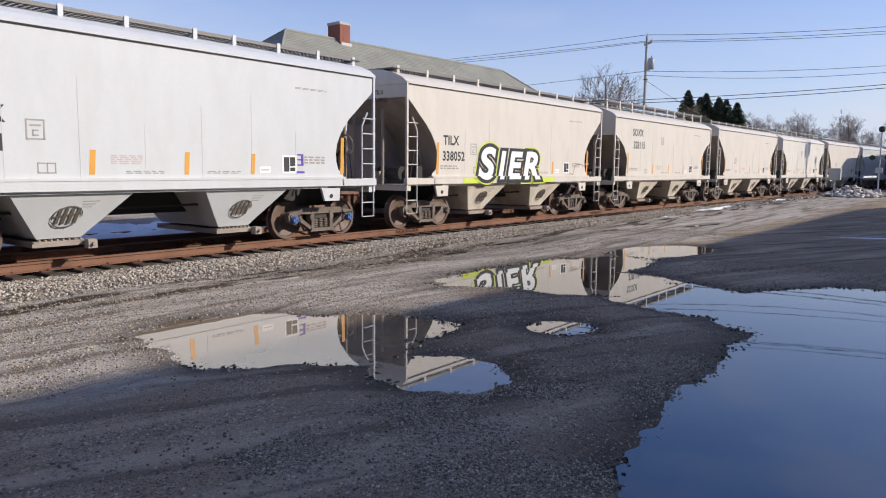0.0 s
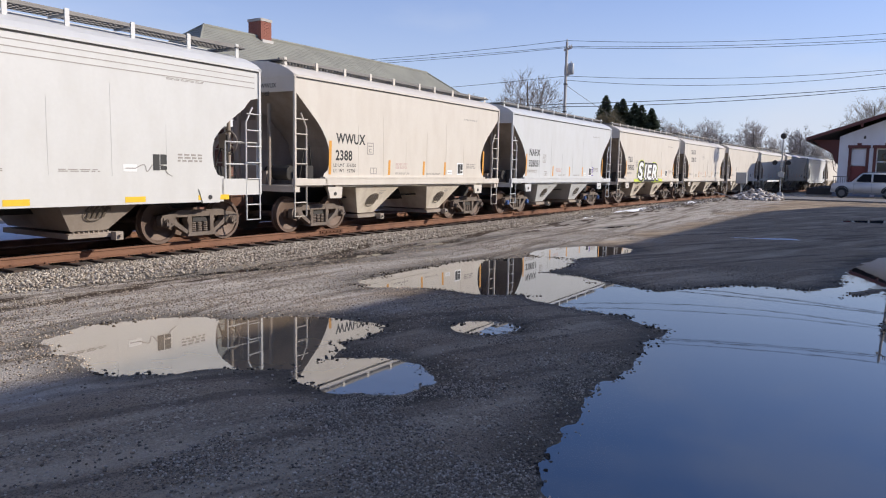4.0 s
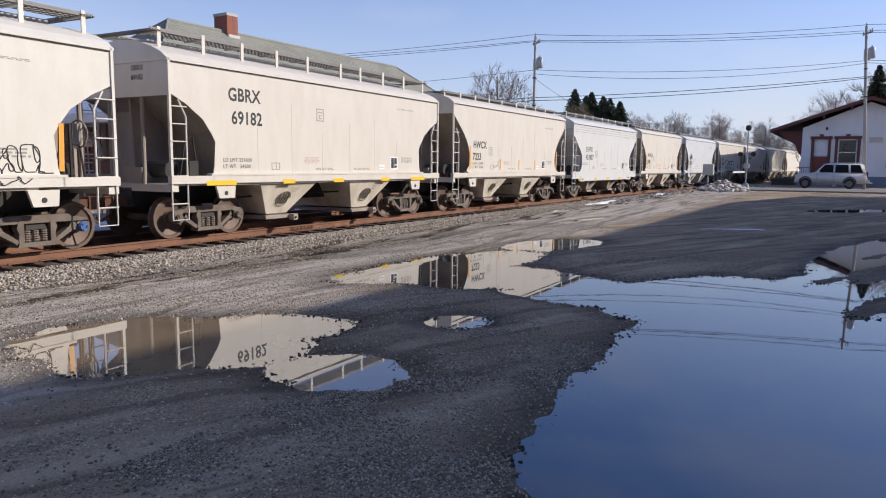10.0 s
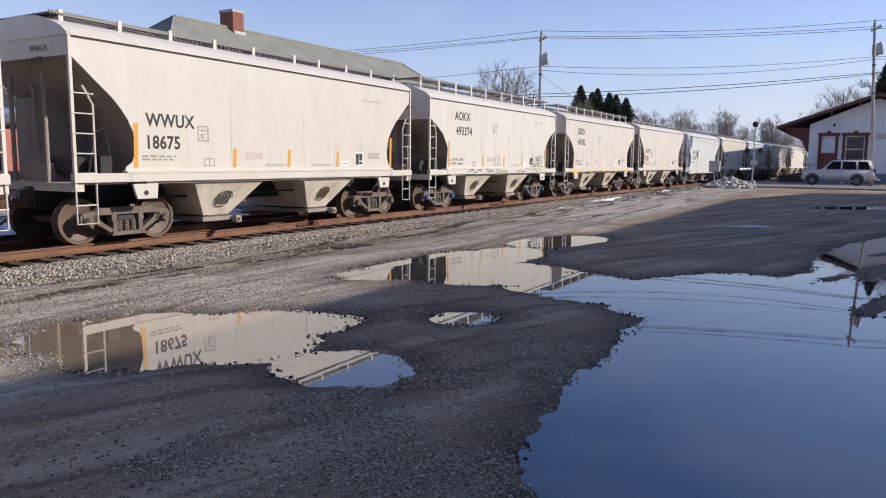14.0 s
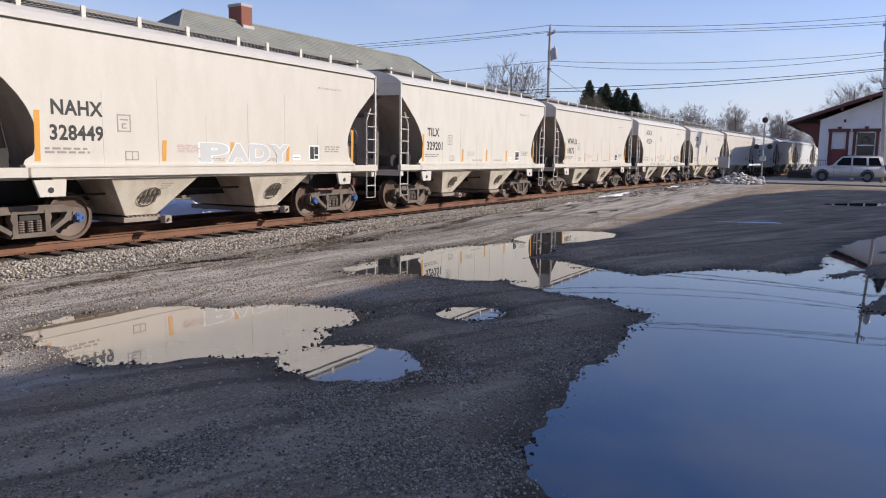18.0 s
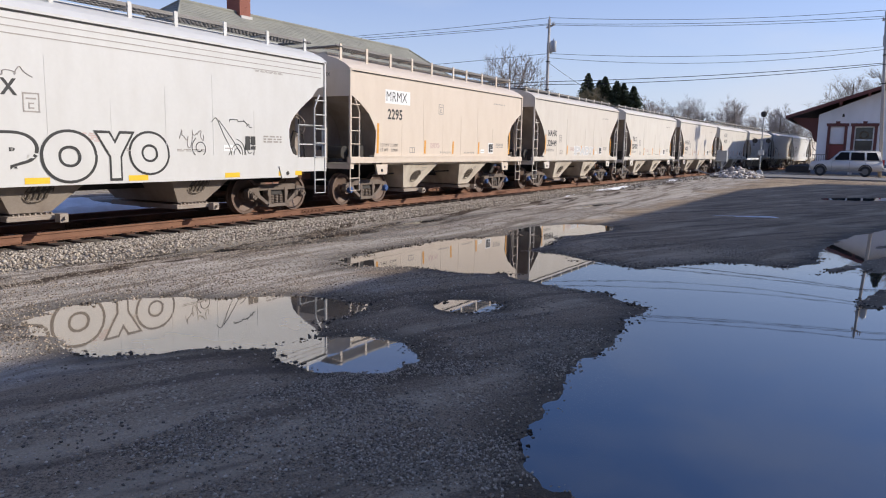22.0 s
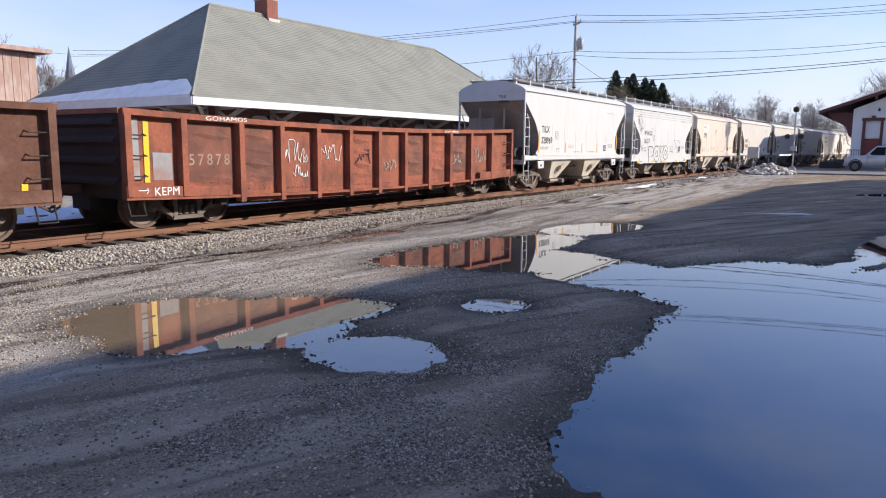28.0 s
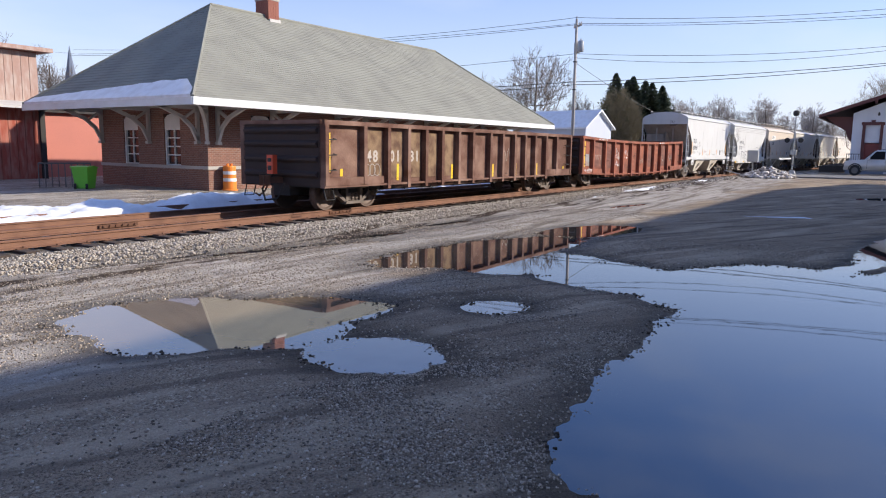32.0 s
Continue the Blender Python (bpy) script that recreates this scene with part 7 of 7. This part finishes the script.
P1, P2, P0, P3 = Vector((55.5, 22.75, 0)), Vector((67.2, -0.95, 0)), Vector((44, 74, 0)), Vector((74, -38, 0))
for k, (z, z2, off, sag) in enumerate(((12.4, 13.17, 0.0, 0.4), (12.0, 12.77, 0.4, 0.24), (11.75, 12.45, -0.5, 0.3), (9.6, 10.4, 0.1, 0.46), (9.25, 10.18, -0.1, 0.74), (7.37, 9.14, 0.1, 0.22), (7.12, 9.01, -0.1, 0.34))):
    o, o2 = Vector((off, off * 0.3, z)), Vector((off, off * 0.3, z2))
    wire(P1 + o, P2 + o2, sag, "sagging black overhead wire between the poles", 0.02 if k < 5 else 0.03)
    wire(P2 + o2, P3 + o2, sag, "black overhead wire beyond the freight house", 0.02 if k < 5 else 0.03)
    if k not in (4,):
        wire(P1 + o, P0 + Vector((off, 0, z - 0.8)), sag * 2, "black overhead wire running behind the depot", 0.02 if k < 5 else 0.028)
wire(P1 + Vector((0, 0, 8.9)), (64.0, 18.0, 5.0), 0.2, "slack service wire from the pole")
wire((5, 60, 11.0), (44, 74, 11.2), 0.8, "black overhead wire over the warehouse")

# ---- crossing signal, relay box, rubble ----
sig = thing("crossing_signal", pose(64.5, 7.3, 0.2), "silver crossing signal mast with flashing lamp pair", "signal")
SILVER = material("silver_paint", (0.45, 0.45, 0.44), 0.5, 0.3, 0.1, 5)
bm = B()
frustum(bm, (-0.3, 0.3, -0.3, 0.3, -0.1), (-0.17, 0.17, -0.17, 0.17, 0.3))
tube(bm, (0, 0, 0.3), (0, 0, 4.7), 0.055, 10)
part("mast", bm, SILVER, sig)
bm = B()
lathe(bm, [(0.05, 4.65), (0.2, 4.7), (0.24, 4.9), (0.2, 5.05), (0.06, 5.12)], 12)
part("bell", bm, BLACKSTEEL, sig)
bm = B()
box(bm, -0.05, 0.05, -0.75, 0.75, 2.75, 2.83)
part("lamp_arm", bm, SILVER, sig)
for y in (-0.5, 0.5):
    bm = B()
    tube(bm, (-0.2, y, 2.72), (-0.12, y, 2.72), 0.2, 14)
    tube(bm, (-0.12, y, 2.72), (0.12, y, 2.72), 0.11, 10)
    part("lamp_hood", bm, BLACKSTEEL, sig)
bm = B()
box(bm, -0.2, 0.12, -0.22, 0.22, 1.55, 1.95)
part("junction_box", bm, SILVER, sig)
bm = B()
box(bm, -7.0, -0.2, 0.1, 0.16, 1.2, 1.32)
part("gate_arm", bm, WHITE, sig, "lowered white gate arm")
relay = thing("relay_box", pose(58.2, 9.3, 0.1), "grey relay cabinet on a post beside the track", "cabinet")
bm = B()
tube(bm, (0, 0, -0.1), (0, 0, 1.15), 0.055, 8)
part("post", bm, SILVER, relay)
bm = B()
box(bm, -0.25, 0.25, -0.38, 0.38, 1.1, 1.95)
bmesh.ops.bevel(bm, geom=[e for e in bm.edges], offset=0.02, segments=1, affect="EDGES")
part("cabinet", bm, SILVER, relay)
bm = B()
box(bm, -0.27, -0.25, -0.33, 0.33, 1.15, 1.9)
part("cabinet_door", bm, SILVER, relay)


def heap_place(cx, cy, rx, ry, hz):
    def place(rng, n):
        a, r = rng.uniform(0, math.tau, n), np.sqrt(rng.uniform(0, 1, n))
        x, y = cx + rx * r * np.cos(a), cy + ry * r * np.sin(a)
        return x, y, 0.17 * smooth(22, 62, x) + 0.04 + hz * (1 - r) * rng.uniform(0.2, 1, n)
    return place


pebbles("rubble_heap", 1000, heap_place(55.0, 7.7, 2.2, 1.7, 0.75), 0.06, 0.36, island_stone("snowy_rubble", (0.2, 0.17, 0.145), (0.78, 0.75, 0.72)), 13, "heap of broken concrete and dirty snow by the crossing")
pebbles("rubble_heap", 700, heap_place(43, 9.75, 9.5, 0.75, 0.06), 0.04, 0.12, island_stone("dirty_rubble", (0.1, 0.085, 0.07), (0.45, 0.43, 0.41)), 14, "low spill of broken stone along the track's edge")
plank = thing("loose_plank", pose(53.2, 9.05, 0.3, 0, 14, -68), "pale loose plank leaning on the rubble", "plank")
bm = B()
box(bm, -1.3, 0.9, -0.12, 0.12, 0, 0.06)
part("board", bm, GREYTRIM, plank)
# crossing road
bm = B()
box(bm, 56.5, 63.5, -60, 8.2, -0.3, 0.235)
tagged(part("road", bm, material("pale_asphalt", (0.22, 0.205, 0.185), 0.9, 0, 0.15, 6, 0.3, 60, (0.15, 0.14, 0.13), 0.5, 0.5)), "pale worn asphalt street at the crossing", "road", "", "structure")

# ---- small white house beyond the track ----
hs = thing("white_house", pose(68.4, 25.3, 0.0, 0, 0, -12), "small pale blue-white house with a snow-covered roof", "house")
SIDING_ = material("pale_blue_siding", (0.55, 0.58, 0.64), 0.7, 0, 0.08, 4, 0.1, 12)
bm = B()
prism(bm, [(-2.3, 0), (2.3, 0), (2.3, 4.15), (0, 5.7), (-2.3, 4.15)], "x", 0, 9)
moved(bm, pose(0, 0, 0, 0, 0, 90))
part("wall", bm, SIDING_, hs)
for s in (-1, 1):
    bm = B()
    prism(bm, [(0, 5.72), (s * 2.65, 3.94), (s * 2.65, 4.1), (0, 5.9)], "x", -0.3, 9.3)
    moved(bm, pose(0, 0, 0, 0, 0, 90))
    part("roof", bm, SNOW, hs, "roof slope under snow")
for x in (-1.2, 0, 1.2):
    bm = B()
    box(bm, x - 0.22, x + 0.22, -0.03, 0.0, 2.5, 3.1)
    part("window", bm, GLASS_DARK, hs)

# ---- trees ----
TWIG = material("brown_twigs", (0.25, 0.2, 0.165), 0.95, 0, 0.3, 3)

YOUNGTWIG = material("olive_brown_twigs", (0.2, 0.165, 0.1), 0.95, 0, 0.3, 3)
# TWIG made paler: distance haze mixed into the far trees' colour
HAZETWIG = material("haze_paled_twigs", (0.37, 0.32, 0.29), 0.95, 0, 0.3, 3)


def bare_tree(x, y, z, height, spread, seed, label, twigs=5, thin=1.0, bark=TWIG):
    tree = thing("bare_tree", pose(x, y, z), label, "tree", "bare trees")
    rnd = random.Random(seed)
    bt, bc = B(), B()
    rx, rz, zc = 0.31 * height * spread, 0.37 * height, 0.62 * height
    fine = max(0.009, height * 0.0009)

    def inside(k=1.0):
        """A point in the crown's uneven egg."""
        a, u = rnd.uniform(0, math.tau), rnd.uniform(-0.75, 1)
        w = math.sqrt(1 - u * u) * (1 + 0.18 * math.sin(3 * a + seed)) * k * rnd.uniform(0.55, 1)
        return Vector((rx * w * math.cos(a), rx * w * math.sin(a), zc + rz * u * k * rnd.uniform(0.6, 1)))

    def limb(bm, p, q, r, r2, seg, n=4, bend=0.12):
        """A crooked tapering branch; returns its points."""
        size = (q - p).length
        pts = [p]
        for i in range(1, n + 1):
            t = i / n
            off = Vector((rnd.uniform(-1, 1), rnd.uniform(-1, 1), rnd.uniform(-0.6, 0.6))) * bend * size * (1 - t) + Vector((0, 0, -0.1 * size * math.sin(math.pi * t)))
            pts.append(p.lerp(q, t) + off)
            tube(bm, pts[-2], pts[-1], r + (r2 - r) * (t - 1 / n), seg, r + (r2 - r) * t, False)
        return pts
    top = Vector((rnd.uniform(-0.3, 0.3), rnd.uniform(-0.3, 0.3), height * 0.8))
    trunk = limb(bt, Vector((0, 0, -0.3)), top, height * 0.018 * thin, height * 0.004, 7, 6, 0.04)
    for i in range(11):
        start = trunk[rnd.choice((1, 2, 2, 3, 3, 4))]
        for p in limb(bc, start, inside(0.85), height * 0.0065 * thin, fine * 1.6, 4)[1:]:
            for j in range(2):
                q = p.lerp(inside(), rnd.uniform(0.35, 0.75)) + Vector((0, 0, 0.03 * height))
                for b in limb(bc, p, q, fine * 2.2, fine * 1.2, 3, 3)[1:]:
                    for k in range(twigs):
                        out = Vector((b.x * 0.5, b.y * 0.5, (b.z - zc) * 0.5 + 0.35 * rz)).normalized()
                        d = (out + Vector((rnd.uniform(-1, 1), rnd.uniform(-1, 1), rnd.uniform(-0.7, 0.7))) * 0.8).normalized()
                        e = b + d * height * rnd.uniform(0.04, 0.09)
                        tube(bc, b, e, fine, 3, fine * 0.6, False)
                        m = b.lerp(e, rnd.uniform(0.4, 0.8))
                        d = (d + Vector((rnd.uniform(-1, 1), rnd.uniform(-1, 1), rnd.uniform(-0.5, 0.8))) * 0.7).normalized()
                        tube(bc, m, m + d * height * rnd.uniform(0.03, 0.06), fine * 0.8, 3, fine * 0.5, False)
    part("trunk", bt, TREEBARK, tree)
    part("crown", bc, bark, tree, "fine bare branches and twigs")
    return tree


NEEDLE = island_stone("dark_needles", (0.035, 0.05, 0.03), (0.2, 0.22, 0.135))


def fir_tree(x, y, z, height, width, seed, label):
    tree = thing("fir_tree", pose(x, y, z), label, "tree", "fir trees")
    rnd = random.Random(seed)
    bm = B()
    tube(bm, (0, 0, -0.3), (0, 0, height * 0.97), height * 0.014, 6, 0.02)
    part("trunk", bm, TREEBARK, tree)
    bm = B()
    n = int(height * 120)
    for i in range(n):
        t = (i + rnd.random()) / n
        zz = height * (0.06 + 0.94 * t)
        reach = width * 0.95 * (1 - t) ** 0.95 * (1 - 0.35 * max(0, 0.3 - t)) * rnd.uniform(0.5, 1.12) + 0.1
        a = rnd.uniform(0, math.tau)
        d = Vector((math.cos(a), math.sin(a), rnd.uniform(-0.42, 0.05)))
        side = Vector((-math.sin(a), math.cos(a), 0))
        for k in range(4):
            f = (k + 0.6) / 4
            c = Vector((0, 0, zz)) + d * reach * f
            w = 0.16 * reach * (1.25 - f) + 0.08 + 0.1 * (1 - t)
            for s in (-1, 1):
                p = [c, c + side * s * w + d * w * 0.9 + Vector((0, 0, rnd.uniform(-0.2, 0.04))), c + d * w * 1.5 + Vector((0, 0, 0.05))]
                bm.faces.new([bm.verts.new(q) for q in p])
    part("crown", bm, NEEDLE, tree, "dark drooping needle boughs")
    return tree


bare_tree(86.2, 40.5, 0, 16.8, 1.2, 3, "tall bare deciduous tree behind the utility pole", 7, 0.8)
bare_tree(83, 46, 0, 12.5, 1.1, 4, "bare deciduous tree behind the depot roof", 6)
bare_tree(92, 37, 0, 10.5, 1.0, 5, "bare deciduous tree beside the firs", 6)
bare_tree(78, 49, 0, 9.5, 0.9, 15, "bare shrubby tree behind the depot", 4)
bare_tree(85, 29.2, 0, 10.4, 0.85, 6, "dense bare tree in front of the firs", 13, 1.0, YOUNGTWIG)
bare_tree(86, 27.6, 0, 8.4, 0.8, 16, "dense bare tree in front of the firs", 10, 1.0, YOUNGTWIG)
for k, (x, y, hgt, w) in enumerate(((95, 33.0, 12.9, 5.6), (96, 31.7, 12.0, 5.6), (94.6, 30.5, 12.3, 5.4), (96, 29.3, 11.8, 5.8), (95, 28.1, 11.4, 5.6), (96, 27.0, 11.0, 5.4), (95, 32.2, 10.2, 5.6), (95, 29.8, 10.4, 5.6))):
    fir_tree(x, y, 0, hgt * 0.95, w, 60 + k, "tall dark green fir in a close clump")
far_models = [bare_tree(136, 36, 0, 13.5, 1.05, 80, "far bare grey-brown tree beyond the curve, paled for haze", 8, 0.9, HAZETWIG), bare_tree(137.5, 28.4, 0, 13.0, 1.15, 81, "far bare grey-brown tree beyond the curve, paled for haze", 8, 0.9, HAZETWIG),
              bare_tree(138.5, 20.6, 0, 13.0, 0.95, 82, "far bare grey-brown tree beyond the curve, paled for haze", 8, 0.9, HAZETWIG)]
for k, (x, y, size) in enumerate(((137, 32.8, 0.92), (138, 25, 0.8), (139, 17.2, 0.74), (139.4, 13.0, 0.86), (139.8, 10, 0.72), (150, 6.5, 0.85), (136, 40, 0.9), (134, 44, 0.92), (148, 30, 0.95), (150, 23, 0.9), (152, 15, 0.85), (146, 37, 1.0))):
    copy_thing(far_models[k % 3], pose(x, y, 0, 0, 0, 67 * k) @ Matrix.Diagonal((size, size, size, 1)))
bare_tree(110, 4.6, 0, 11, 1.0, 101, "bare tree behind the freight house", 7)
bare_tree(110, 1.8, 0, 14, 1.0, 102, "bare tree rising behind the freight house roof", 7)
bare_tree(106, -4.5, 0, 16, 1.0, 103, "bare tree behind the freight house ridge", 7)
fir_tree(100, -2.6, 0, 14.0, 5.2, 104, "dark fir behind the freight house ridge")
for k, (x, y, hgt) in enumerate(((34.2, 61.5, 10.5), (31, 63, 11.5), (38, 60, 8.5), (26, 64, 12))):
    bare_tree(x, y, 0, hgt, 1.0, 120 + k, "bare tree behind the warehouse", 6)
spire = thing("church_spire", pose(76.0, 129.3, 0), "slim grey church spire far behind the warehouse", "spire")
bm = B()
frustum(bm, (-1.3, 1.3, -1.3, 1.3, 0), (-1.2, 1.2, -1.2, 1.2, 12))
part("tower", bm, SLATE, spire)
bm = B()
tube(bm, (0, 0, 12), (0, 0, 19.5), 1.25, 8, 0.03)
part("steeple", bm, SLATE, spire)

# wooded skyline that closes the distance
bm = B()
rnd = random.Random(77)
pts = 260
for ring, (rad, hi) in enumerate(((420, 11), (600, 17))):
    prev = None
    for i in range(pts + 1):
        a = i * math.tau / pts
        z = hi * (0.75 + 0.25 * math.sin(a * 7 + ring) * math.sin(a * 17 + 1) + rnd.uniform(-0.1, 0.1))
        cur = (bm.verts.new((rad * math.sin(a), rad * math.cos(a), -1)), bm.verts.new((rad * math.sin(a), rad * math.cos(a), z)), bm.verts.new((rad * 1.04 * math.sin(a), rad * 1.04 * math.cos(a), -1)))
        if prev:
            bm.faces.new((prev[0], cur[0], cur[1], prev[1]))
            bm.faces.new((prev[1], cur[1], cur[2], prev[2]))
        prev = cur
tagged(part("backdrop", bm, material("hazy_winter_woods", (0.3, 0.29, 0.3), 0.95, 0, 0.25, 0.06, 0, 10, (0.22, 0.2, 0.19), 0.6, 0.02)), "low hazy winter woods on the skyline", "woods", "", "structure")

# ---- the long warehouse behind the camera that shades the lot ----
shed = thing("long_warehouse", pose(0, 0, 0, 0, 0, -1.2), "plain long hip-roofed warehouse that shades the lot", "warehouse")
bm = B()
box(bm, -70, 55.0, -18.5, -8.0, -0.3, 6.6)
part("wall", bm, GREYTRIM, shed)
bm = B()
v = [bm.verts.new(p) for p in ((-71, -7.6, 6.6), (55.6, -7.6, 6.6), (55.6, -18.9, 6.6), (-71, -18.9, 6.6), (-64, -12.6, 11.42), (49.5, -12.6, 11.42))]
for f in ((0, 1, 5, 4), (1, 2, 5), (2, 3, 4, 5), (3, 0, 4), (3, 2, 1, 0)):
    bm.faces.new([v[i] for i in f])
part("roof", bm, DARKROOF, shed)


def motions():
    for car, mid, reach in CARS:
        walk(car, [(t, car_pose(mid, reach, t)) for t in range(0, 33)])
    # rolling wheels
    turn = math.degrees(SPEED / 0.457)
    steps = [i * 0.1 for i in range(321)]
    for w in AXLES:
        x = w.matrix_basis.translation.x
        walk(w, [(t, pose(x, 0, 0.457, 0, turn * t, 0)) for t in steps])


motions()
